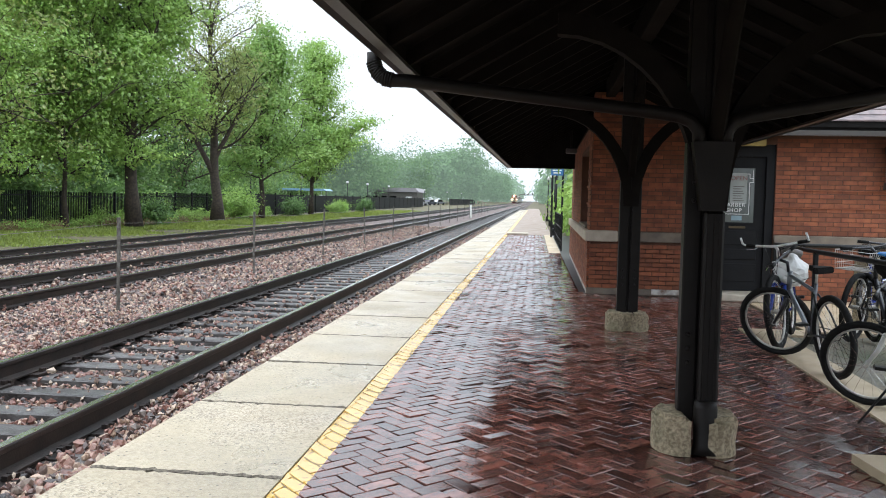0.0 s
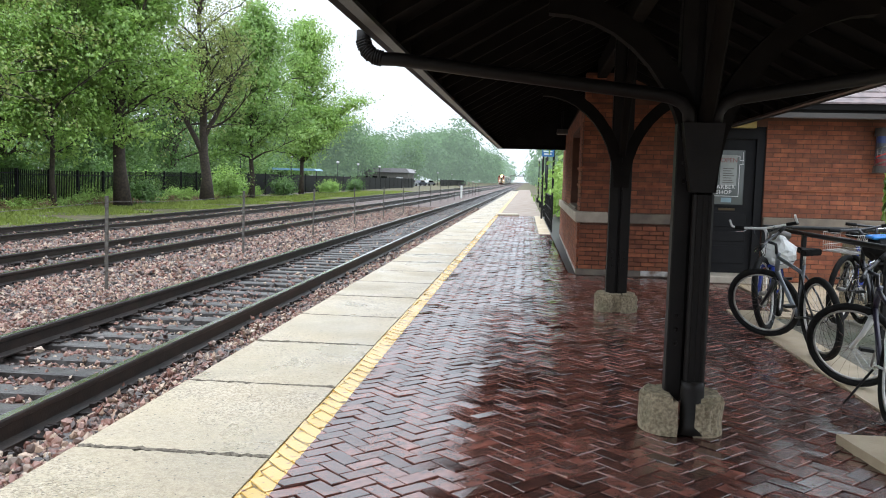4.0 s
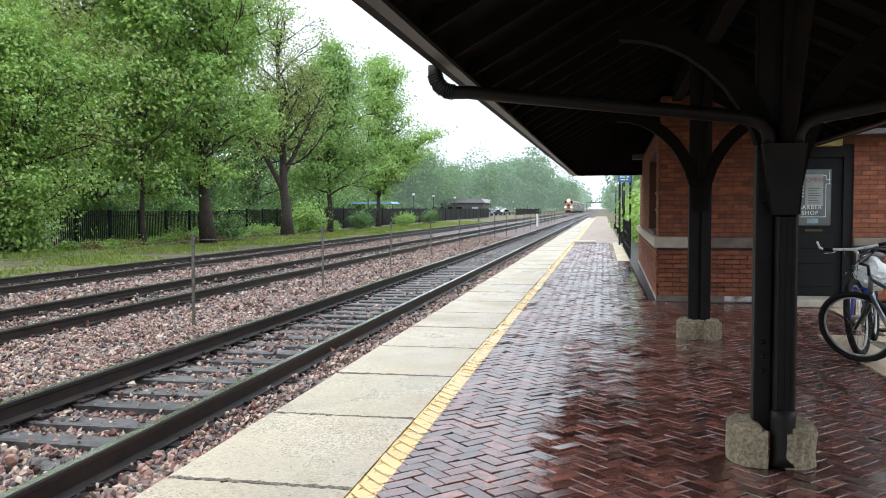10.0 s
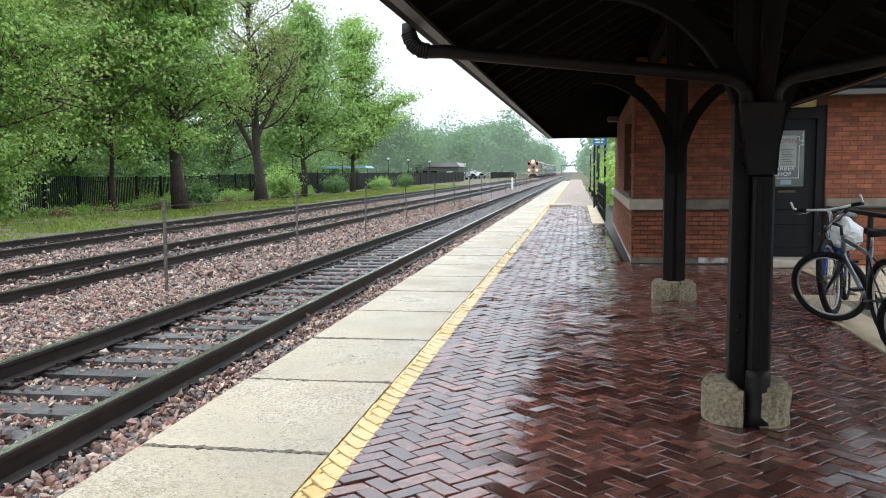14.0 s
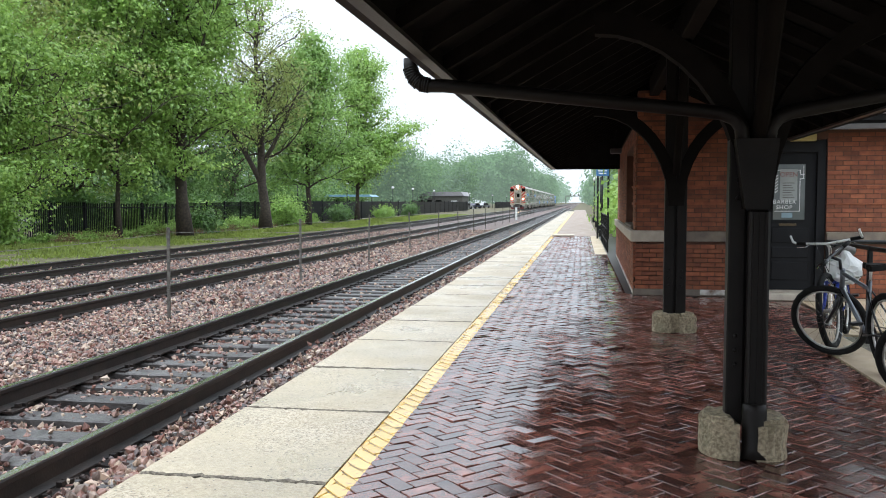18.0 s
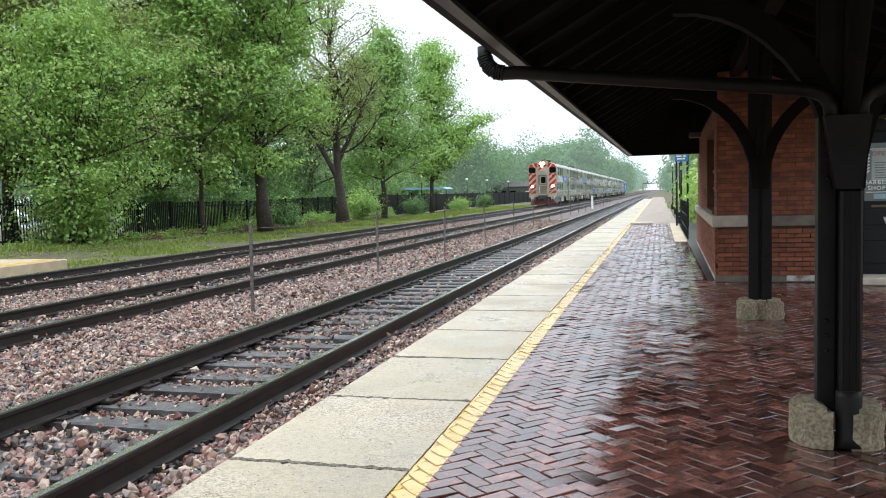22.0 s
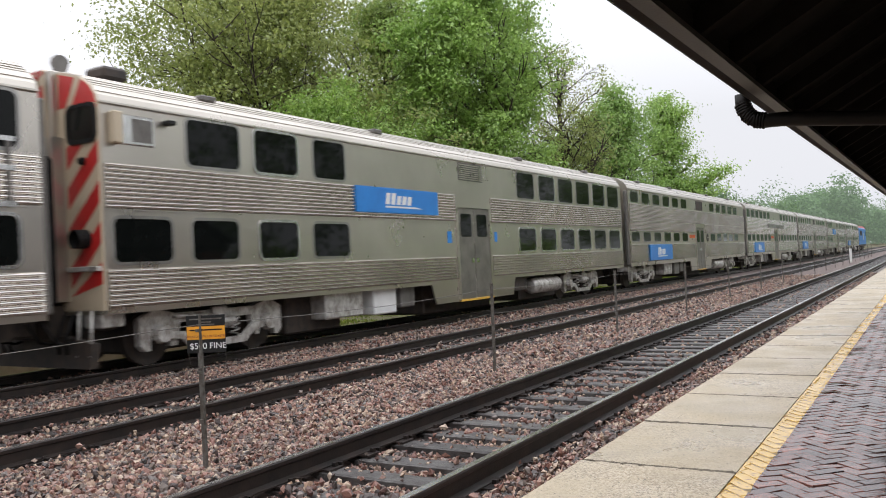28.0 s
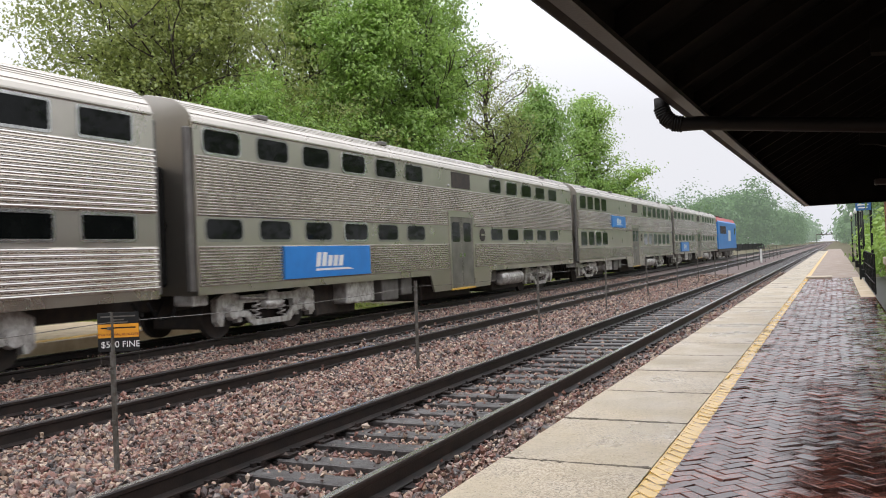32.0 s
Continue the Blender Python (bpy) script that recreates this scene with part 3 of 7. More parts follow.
# shop door
door_t = tagged(thing("door_1", "dark shop door with a large lettered pane", "door"), kind="structure")
DY = BY + 0.10
part("door_frame", box(DOOR0, DOOR0 + 0.07, DY - 0.06, DY + 0.1, 0.1, 2.30), M_doorpaint, door_t)
part("door_frame", box(DOOR1 - 0.12, DOOR1, DY - 0.06, DY + 0.1, 0.1, 2.30), M_doorpaint, door_t)
part("door_frame", box(DOOR0 + 0.07, DOOR1 - 0.12, DY - 0.06, DY + 0.1, 2.12, 2.30), M_doorpaint, door_t)
leaf = part("door_leaf", box(DOOR0 + 0.07, DOOR1 - 0.12, DY, DY + 0.05, 0.11, 2.12), M_doorpaint, door_t, "charcoal painted door leaf")
for z0, z1 in ((0.25, 0.52), (0.58, 0.74), (0.80, 1.02)):
    part("raised_panel", box(DOOR0 + 0.16, DOOR1 - 0.21, DY - 0.012, DY + 0.002, z0, z1, 0.008), M_doorpaint, leaf)
GX0, GX1, GZ0, GZ1 = 4.03, 4.47, 1.14, 1.95
gb = bmesh.new()
for a in ((GX0 - 0.03, GX0, GZ0 - 0.03, GZ1 + 0.03), (GX1, GX1 + 0.03, GZ0 - 0.03, GZ1 + 0.03), (GX0, GX1, GZ0 - 0.03, GZ0), (GX0, GX1, GZ1, GZ1 + 0.03)):
    box_into(gb, a[0], a[1], DY - 0.014, DY + 0.002, a[2], a[3])
part("pane_bead", gb, M_doorpaint, leaf)
part("pane", box(GX0, GX1, DY - 0.006, DY + 0.001, GZ0, GZ1), mat("door_glass", (0.10, 0.115, 0.11), 0.05, second=(0.14, 0.15, 0.14), scale=2.2), leaf, "reflecting door pane")
part("notice_sheet", box(4.12, 4.36, DY - 0.010, DY - 0.007, 1.42, 1.88), mat("poster_paper", (0.34, 0.36, 0.34), 0.6, second=(0.28, 0.3, 0.28), scale=5), leaf, "printed notice sheet")
for k in range(7):
    part("text_bar", box(4.16, 4.32 - 0.02 * (k % 3), DY - 0.013, DY - 0.0105, 1.46 + 0.035 * k, 1.472 + 0.035 * k), M_greysteel, leaf)
part("small_sticker", box(4.15, 4.30, DY - 0.010, DY - 0.007, 1.17, 1.24), mat("blue_sticker", (0.25, 0.36, 0.42), 0.5), leaf)
part("letter_slot", box(4.12, 4.36, DY - 0.012, DY + 0.0, 1.05, 1.085, 0.004), mat("dull_brass", (0.12, 0.09, 0.05), 0.4, metal=0.7), leaf)
# painted line border on the pane
lb = bmesh.new()
for x0, x1, z0, z1 in ((4.05, 4.40, 1.86, 1.868), (4.05, 4.40, 1.26, 1.268), (4.393, 4.40, 1.26, 1.74), (4.393, 4.40, 1.80, 1.868), (4.40, 4.455, 1.735, 1.743), (4.40, 4.455, 1.795, 1.803), (4.44, 4.447, 1.74, 1.93)):
    box_into(lb, x0, x1, DY - 0.0095, DY - 0.0075, z0, z1)
part("line_border", lb, M_whitepaint, leaf, "thin white painted border")


def lettering(text, size, material, parent, m, label="", width=1.0):
    cu = bpy.data.curves.new("lettering", "FONT")
    cu.body, cu.size, cu.align_x, cu.extrude = text, size, "CENTER", 0.0008
    cu.space_character = width
    tmp = bpy.data.objects.new("tmp", cu)
    scene.collection.objects.link(tmp)
    bpy.context.view_layer.update()
    me = bpy.data.meshes.new_from_object(tmp.evaluated_get(bpy.context.evaluated_depsgraph_get()))
    bpy.data.objects.remove(tmp)
    me.materials.clear()
    me.materials.append(material)
    ob = new("lettering", me)
    ob.parent, ob.matrix_basis = parent, m
    return tagged(ob, label) if label else ob


lettering("OPEN", 0.095, mat("dull_red_letters", (0.30, 0.12, 0.11), 0.6), leaf, pose(4.24, DY - 0.014, 1.77, 90), "OPEN lettering")
lettering("BARBER", 0.082, M_whitepaint, leaf, pose(4.185, DY - 0.010, 1.375, 90), "white BARBER lettering", 1.15)
lettering("SHOP", 0.082, M_whitepaint, leaf, pose(4.185, DY - 0.010, 1.295, 90), "white SHOP lettering", 1.15)
for k in range(6):
    part("diagonal_stripe", box(4.045, 4.10, DY - 0.0095, DY - 0.0075, -0.006, 0.006, m=pose(0, 0, 1.55 + 0.045 * k) @ Matrix.Translation((4.07, 0, 0)) @ Matrix.Rotation(radians(-40), 4, "Y") @ Matrix.Translation((-4.07, 0, 0))), M_whitepaint, leaf)
structure("door_step", box(3.55, 4.80, BY - 0.44, BY + 0.1, 0.0, 0.105, 0.012), M_newstone, "worn pale stone doorstep", "step")

lampbox = thing("wall_lamp", "yellowed lamp box over the shop door", "lamp")
part("lamp_body", box(4.22, 4.56, BY - 0.12, BY, 2.27, 2.40, 0.01), mat("yellowed_box", (0.42, 0.32, 0.10), 0.5), lampbox)
part("bracket", box(4.30, 4.36, BY - 0.2, BY - 0.1, 2.40, 2.50, 0.01), mat("brass_bracket", (0.38, 0.27, 0.08), 0.4), lampbox)

pole = thing("barber_pole", "red, white and blue striped pole on the brick wall", "barber pole")
PX, PYY = 6.30, BY - 0.18
for z0, z1, rr in ((1.66, 1.76, 0.12), (2.18, 2.30, 0.12)):
    cb = bmesh.new()
    bmesh.ops.create_cone(cb, cap_ends=True, segments=20, radius1=rr, radius2=rr * 0.92, depth=z1 - z0, matrix=Matrix.Translation((PX, PYY, (z0 + z1) / 2)))
    part("pole_cap", cb, M_under, pole)
# band colours dulled, with the shade under the eave put into them
for z0, z1, rr, m_ in ((1.76, 1.86, 0.093, mat("pole_shaded_red", (0.16, 0.02, 0.02), 0.3)), (1.86, 2.08, 0.095, mat("pole_shaded_slate", (0.06, 0.065, 0.075), 0.3)), (2.08, 2.18, 0.093, mat("pole_shaded_navy", (0.03, 0.05, 0.16), 0.3))):
    cb = bmesh.new()
    bmesh.ops.create_cone(cb, cap_ends=True, segments=20, radius1=rr, radius2=rr, depth=z1 - z0, matrix=Matrix.Translation((PX, PYY, (z0 + z1) / 2)))
    part("pole_band", cb, m_, pole)
for k in range(3):
    sb = bmesh.new()
    pts = [(PX + 0.097 * math.cos(a), PYY + 0.097 * math.sin(a), 1.78 + 0.11 * k + 0.035 * (a + 2.6)) for a in (-2.8 + 0.25 * j for j in range(11))]
    tube_into(sb, pts, 0.012, 5)
    part("pole_stripe", sb, M_galv if k != 1 else M_red, pole)
lettering("HAIR", 0.105, M_galv, pole, pose(PX, PYY - 0.101, 1.90, 90), "grey HAIR lettering")
part("pole_arm", box(PX - 0.03, PX + 0.03, PYY + 0.08, BY, 2.2, 2.26), M_black, pole)
part("wall_arm", tube([(6.42, BY + 0.05, 1.78), (7.2, BY + 0.2, 1.95)], 0.035, 6), M_dark, pole)

# the building's own roof beside the canopy
br = tagged(thing("building_roof", "wet pinkish-grey shingle roof with a pale gutter", "roof"), kind="structure")
part("gutter", prism([(12.30, 2.40), (12.42, 2.40), (12.44, 2.47), (12.28, 2.47)], "x", 4.25, 7.3), M_gutter, br, "pale grey gutter")
part("fascia", box(4.25, 7.3, 12.43, 12.47, 2.42, 2.60), M_dark, br)
part("soffit", box(4.25, 7.3, 12.47, BY + 0.02, 2.56, 2.60), M_soffit, br)
part("roof_deck", prism([(12.35, 2.60), (17.3, 4.9), (22.2, 2.60), (22.2, 2.52), (17.3, 4.8), (12.35, 2.52)], "x", 4.25, 7.3), M_soffit, br)
part("roof_deck", prism([(13.2, 3.02), (17.3, 4.9), (22.2, 2.60), (22.2, 2.52), (17.3, 4.8), (13.2, 2.92)], "x", 1.7, 4.25), M_soffit, br)
sl = (4.9 - 2.60) / (17.3 - 12.35)
sh_mesh = mesh_of("shingle_course", prism([(0, 0), (0.26, 0.26 * sl), (0.26, 0.26 * sl + 0.004), (0, 0.022)], "x", 0, 0.98), M_shingle)
for k in range(9):
    for j in range(3):
        part("shingle_course", sh_mesh, M_shingle, br, m=pose(4.3 + j * 0.99 + 0.3 * (k % 2), 12.33 + 0.22 * k, 2.605 + 0.22 * k * sl))



def turn_about(objects, x, y, degrees):
    """Turn things about an upright axis; the station stands a little askew to the tracks."""
    m = Matrix.Translation((x, y, 0)) @ Matrix.Rotation(radians(degrees), 4, "Z") @ Matrix.Translation((-x, -y, 0))
    for ob in objects:
        if ob.parent is None:
            ob.matrix_basis = m @ ob.matrix_basis


turn_about(set(scene.objects) - before_building, BX, BY, -0.75)
before_canopy = set(scene.objects)

# ------------------------------------------------------------ canopy
RIDGE_Z = 3.25
EAVE_R = EAVE_Z + 0.085
CAN0, CAN1 = -6.0, 20.4
canopy = tagged(thing("canopy_roof", "dark brown timber platform canopy with exposed rafters", "canopy"), kind="structure")
slope_l = (RIDGE_Z - EAVE_Z) / (COL_X - EAVE_X)
part("roof_boards", prism([(EAVE_X - 0.02, EAVE_Z + 0.11), (COL_X, RIDGE_Z + 0.11), (4.12, EAVE_R + 0.11), (4.12, EAVE_R + 0.15), (COL_X, RIDGE_Z + 0.16), (EAVE_X - 0.02, EAVE_Z + 0.15)], "y", CAN0, CAN1), M_soffit, canopy, "dark roof boards")
raf_l = mesh_of("rafter", prism([(EAVE_X + 0.03, EAVE_Z + 0.01), (COL_X, RIDGE_Z - 0.02), (COL_X, RIDGE_Z + 0.11), (EAVE_X + 0.03, EAVE_Z + 0.11)], "y", -0.025, 0.025), M_timber)
raf_r = mesh_of("rafter", prism([(4.07, EAVE_R + 0.01), (COL_X, RIDGE_Z - 0.02), (COL_X, RIDGE_Z + 0.11), (4.07, EAVE_R + 0.11)], "y", -0.025, 0.025), M_timber)
k = 0
while CAN0 + 0.2 + k * 0.62 < CAN1:
    y = CAN0 + 0.2 + k * 0.62
    part("rafter", raf_l, M_timber, canopy, m=pose(0, y, 0))
    part("rafter", raf_r, M_timber, canopy, m=pose(0, y, 0))
    k += 1
part("ridge_beam", box(COL_X - 0.07, COL_X + 0.07, CAN0, BY - 0.05, RIDGE_Z - 0.28, RIDGE_Z - 0.02, 0.01), M_timber, canopy)
# brown made lighter than the gutter: its wet sheen is in the colour
M_fascia = mat("brown_fascia_sheen", (0.04, 0.033, 0.028), 0.45, second=(0.03, 0.025, 0.021), scale=3, bump=0.1)
for s in (1, -1):
    fx = EAVE_X if s == 1 else 4.10
    ez = EAVE_Z if s == 1 else EAVE_R
    part("fascia_board", box(min(fx, fx + s * 0.065), max(fx, fx + s * 0.065), CAN0, CAN1, ez - 0.012, ez + 0.012), M_fascia, canopy, "brown eave board")
    part("gutter", prism([(fx - s * 0.002, ez - 0.005), (fx - s * 0.03, ez - 0.022), (fx - s * 0.055, ez - 0.005), (fx - s * 0.065, ez + 0.085), (fx - s * 0.002, ez + 0.085)], "y", CAN0, CAN1), M_dark, canopy, "dark brown gutter")
    part("frieze_board", box(min(fx + s * 0.002, fx + s * 0.03), max(fx + s * 0.002, fx + s * 0.03), CAN0, CAN1, ez + 0.0125, ez + 0.13), M_timber, canopy)
part("end_fascia", box(EAVE_X, 2.1, CAN1, CAN1 + 0.04, EAVE_Z - 0.01, EAVE_Z + 0.14), M_timber, canopy)
part("end_boards", prism([(EAVE_X, EAVE_Z + 0.1), (COL_X, EAVE_Z + 0.1), (COL_X, RIDGE_Z + 0.1)], "y", CAN1 - 0.03, CAN1), M_soffit, canopy)
small = thing("ceiling_light", "small dark flush lamp under the canopy", "lamp")
part("lamp_housing", box(1.70, 1.95, 19.0, 19.3, 2.50, 2.62, 0.02), M_gutter, small)
part("lamp_stem", tube([(1.82, 19.15, 2.6), (1.82, 19.15, 3.1)], 0.02, 6), M_dark, small)


def bracket(col, sx, y, z0=1.36, reach=0.80, rise=0.98):
    """A curved timber arm from the post up to the roof."""
    inner, outer = [], []
    for j in range(11):
        a = math.pi / 2 * j / 10
        inner.append((COL_X + sx * (0.08 + reach * (1 - math.cos(a))), z0 + rise * math.sin(a)))
        nx, nz = -rise * math.cos(a), reach * math.sin(a)
        d = 0.12 / math.hypot(nx, nz)
        outer.append((COL_X + sx * max(0.0, 0.08 + reach * (1 - math.cos(a)) + nx * d), z0 + rise * math.sin(a) + nz * d))
    part("bracket", prism(inner + outer[::-1], "y", y - 0.05, y + 0.05), M_timber, col, "curved dark timber bracket")


def canopy_column(y, label, spout):
    col = thing("canopy_column", label, "column", group="canopy columns")
    # concrete foot in two halves round the drain
    for s in (-1, 1):
        fb = bmesh.new()
        cx = COL_X - 0.045 * spout
        arc = [(cx + s * 0.045, y - 0.185)] + [(cx + s * (0.05 + 0.185 * math.sin(a) ** 0.8), y - 0.19 * math.cos(a)) for a in (0.15 + (math.pi - 0.30) * j / 11 for j in range(12))] + [(cx + s * 0.045, y + 0.185)]
        h = 0.215 if spout else 0.20
        prism_into(fb, arc, "z", 0.0, h)
        bmesh.ops.recalc_face_normals(fb, faces=fb.faces[:])
        bmesh.ops.bevel(fb, geom=[e for e in fb.edges if all(v.co.z > h - 0.01 for v in e.verts)], offset=0.022, segments=2, affect="EDGES")
        bmesh.ops.triangulate(fb, faces=fb.faces[:])
        bmesh.ops.subdivide_edges(fb, edges=[e for e in fb.edges if e.calc_length() > 0.03], cuts=3, use_grid_fill=True)
        bmesh.ops.triangulate(fb, faces=fb.faces[:])
        for v in fb.verts:
            if v.co.z > 0.004:
                v.co += Vector((noise.noise(v.co * 28), noise.noise(v.co * 28 + Vector((7, 0, 0))), noise.noise(v.co * 34 + Vector((0, 9, 0))))) * 0.010 + Vector((noise.noise(v.co * 7), 0, noise.noise(v.co * 9))) * 0.012
        part("concrete_foot", fb, M_foot, col, "worn rough concrete foot")
    if not spout:
        part("concrete_foot_core", box(COL_X - 0.07, COL_X + 0.05, y - 0.15, y + 0.15, 0.0, 0.195), M_foot, col)
    # built-up post: two leaves with a gap and a web behind
    if spout:
        part("post_leaf", box(COL_X - 0.145, COL_X - 0.055, y - 0.035, y + 0.065, 0.16, 3.0, 0.006), M_dark, col, "dark brown painted post leaf")
        part("post_leaf", box(COL_X - 0.02, COL_X + 0.055, y - 0.03, y + 0.065, 0.16, 3.0, 0.006), M_dark, col, "dark brown painted post leaf")
        part("post_web", box(COL_X - 0.056, COL_X - 0.019, y - 0.01, y + 0.05, 0.16, 3.0), M_dark, col)
    else:
        part("post_leaf", box(COL_X - 0.115, COL_X - 0.015, y - 0.035, y + 0.055, 0.16, 3.0, 0.006), M_dark, col, "dark brown painted post leaf")
        part("post_leaf", box(COL_X + 0.015, COL_X + 0.115, y - 0.035, y + 0.055, 0.16, 3.0, 0.006), M_dark, col, "dark brown painted post leaf")
        part("post_web", box(COL_X - 0.016, COL_X + 0.016, y + 0.0, y + 0.05, 0.16, 3.0), M_dark, col)
    for z in (0.50, 0.58, 0.66, 1.42, 1.52, 1.60):
        for x in ((-0.10,) if spout else (-0.065, 0.065)):
            bb = bmesh.new()
            bmesh.ops.create_uvsphere(bb, u_segments=8, v_segments=5, radius=0.014, matrix=Matrix.Translation((COL_X + x, y - 0.036, z)))
            part("bolt", bb, M_dark, col)
    for s in (-1, 1):
        bracket(col, s, y)
    for s in (-1, 1):
        part("strut", tube([(COL_X, y + s * 0.05, 1.7), (COL_X, y + s * 0.45, 2.4), (COL_X, y + s * 0.9, 2.95)], 0.045, 6), M_timber, col)
    if spout:
        part("downspout", box(COL_X - 0.05, COL_X + 0.06, y - 0.115, y - 0.036, 0.26, 1.36, 0.014), M_dark, col, "ribbed rectangular downspout")
        for x in (-0.03, 0.0, 0.03):
            part("spout_rib", box(COL_X + x, COL_X + x + 0.008, y - 0.120, y - 0.114, 0.28, 1.34), M_dark, col)
        part("spout_boot", tube([(COL_X - 0.005, y - 0.105, 0.30), (COL_X - 0.005, y - 0.11, 0.26), (COL_X - 0.005, y - 0.12, 0.06), (COL_X - 0.005, y - 0.135, 0.0)], [0.062, 0.066, 0.064, 0.075], 14), M_dark, col, "rough black cast iron boot")
        part("collector", prism([(COL_X - 0.075, 1.36), (COL_X + 0.05, 1.36), (COL_X + 0.095, 1.74), (COL_X - 0.13, 1.74)], "y", y - 0.13, y - 0.03), M_dark, col, "flared downspout head")
        for s in (-1, 1):
            ex = EAVE_X - 0.082 if s == -1 else 4.13
            ez = EAVE_Z if s == -1 else EAVE_R
            hx = COL_X - 0.02 + s * 0.065
            pts = [(ex, y - 0.08, ez + 0.02), (ex, y - 0.08, ez - 0.03), (ex - s * 0.018, y - 0.08, ez - 0.085), (ex - s * 0.06, y - 0.08, ez - 0.125), (ex - s * 0.12, y - 0.08, ez - 0.138), (ex - s * 0.20, y - 0.08, ez - 0.140),
                   (hx + s * 0.20, y - 0.08, 1.895), (hx + s * 0.11, y - 0.08, 1.88), (hx + s * 0.045, y - 0.08, 1.85), (hx + s * 0.01, y - 0.08, 1.80), (hx, y - 0.08, 1.70)]
            part("gutter_pipe", tube(pts, 0.039, 12), M_dark, col, "dark brown pipe from the gutter")
            eb = bmesh.new()
            for q0, q1 in zip(pts[1:4], pts[2:5]):
                for j in range(4):
                    a, b2 = Vector(q0).lerp(Vector(q1), j / 4), Vector(q0).lerp(Vector(q1), j / 4 + 0.13)
                    tube_into(eb, [a, b2], 0.046, 12)
            part("elbow_ribs", eb, M_dark, col)
    return col


M_foot = mat("mossy_concrete", (0.41, 0.335, 0.22), 0.8, second=(0.19, 0.15, 0.095), scale=48, detail=3, bump=1.0, bump_scale=60, stain=(0.10, 0.10, 0.05), stain_scale=3, stain_amount=0.5)
canopy_column(4.98, "dark brown canopy post with downspout between concrete feet", True)
canopy_column(9.35, "dark brown canopy post on a low concrete foot", False)

turn_about(set(scene.objects) - before_canopy, COL_X, 4.9, -0.75)

# ------------------------------------------------------------ paved area by the bicycles
M_strip = mat("pale_kerb_concrete", (0.50, 0.40, 0.27), 0.55, second=(0.40, 0.31, 0.20), scale=4, bump=0.2, rough_var=0.15)
M_gravel = mat("wet_grit", (0.22, 0.19, 0.14), 0.6, second=(0.06, 0.055, 0.04), scale=45, bump=1.0, bump_scale=70, stain=(0.06, 0.09, 0.03), stain_scale=1.5, stain_amount=0.5)
part("kerb_strip", prism([(3.54, 9.69), (3.50, 5.0), (3.86, 5.0), (3.92, 9.3), (4.3, 9.3), (4.3, 9.69)], "z", -0.3, 0.012), M_strip, platform, "pale concrete strip")
part("grit_bed", box(3.88, 9.0, 4.9, 9.45, -0.3, -0.012), M_gravel, platform, "gritty weedy bed")
part("concrete_ramp", prism([(2.98, 4.86), (3.06, 4.22), (3.02, 1.0), (6.5, 1.0), (6.5, 4.86)], "z", -0.3, 0.05), M_strip, platform, "low concrete landing")
part("side_paving", box(4.3, 12.0, 9.70, 22.0, -0.3, -0.004), M_strip, platform)
pier = tagged(thing("concrete_pier", "square aggregate concrete pier by the railing", "pier"), kind="structure")
part("pier_block", box(5.05, 5.55, 10.0, 10.5, -0.05, 0.80, 0.02), M_foot, pier)
part("pier_block", box(5.75, 6.2, 9.3, 9.7, -0.05, 0.78, 0.02), M_foot, pier)


def railing(name, label, pts, posts, low=None):
    r = tagged(thing(name, label, "railing"), kind="structure")
    part("top_rail", tube(pts, 0.024, 8), M_black, r)
    if low:
        part("lower_rail", tube([(p[0], p[1], p[2] - low) for p in pts], 0.018, 8), M_black, r)
    for p in posts:
        part("post", box(p[0] - 0.022, p[0] + 0.022, p[1] - 0.022, p[1] + 0.022, p[3] if len(p) > 3 else -0.02, p[2], 0.004), M_black, r)
    return r


railing("handrail", "black metal handrail round the bicycle area", [(6.9, 10.4, 0.92), (4.13, 10.5, 0.93), (4.08, 8.6, 0.94), (4.10, 6.4, 0.95), (4.12, 5.2, 0.95)], [(4.13, 10.5, 0.93), (5.3, 10.46, 0.92), (6.6, 10.42, 0.92), (4.08, 8.9, 0.94), (4.10, 7.0, 0.95), (4.12, 5.3, 0.95)])
railing("handrail", "black metal handrail post at the concrete landing", [(3.21, 4.60, 0.97), (3.21, 1.4, 0.97)], [(3.21, 4.60, 0.97, 0.04), (3.21, 1.5, 0.97, 0.04)], 0.45)


# ------------------------------------------------------------ bicycles
def wheel(bike, x, m, tyre_mat, rim_mat):
    R = 0.335
    wb = bmesh.new()
    rings = 28
    tube_into(wb, [(R * math.cos(a), 0, R * math.sin(a)) for a in (2 * math.pi * k / rings for k in range(rings + 1))], 0.030, 8, caps=False)
    w = part("wheel", wb, tyre_mat, bike, "black knobbly tyre", m=m)
    rb_ = bmesh.new()
    tube_into(rb_, [((R - 0.034) * math.cos(a), 0, (R - 0.036) * math.sin(a)) for a in (2 * math.pi * k / rings for k in range(rings + 1))], 0.0105, 6, caps=False)
    part("rim", rb_, rim_mat, w)
    sp = bmesh.new()
    for k in range(24):
        a = 2 * math.pi * k / 24
        b = a + (0.5 if k % 2 else -0.5)
        tube_into(sp, [(0.025 * math.cos(b), 0.025 * (1 if k % 4 < 2 else -1), 0.025 * math.sin(b)), ((R - 0.04) * math.cos(a), 0, (R - 0.04) * math.sin(a))], 0.0014, 3, caps=False)
    part("spokes", sp, M_chrome, w)
    hb = bmesh.new()
    tube_into(hb, [(0, -0.05, 0), (0, 0.05, 0)], 0.022, 8)
    part("hub", hb, M_silver, w)
    return w


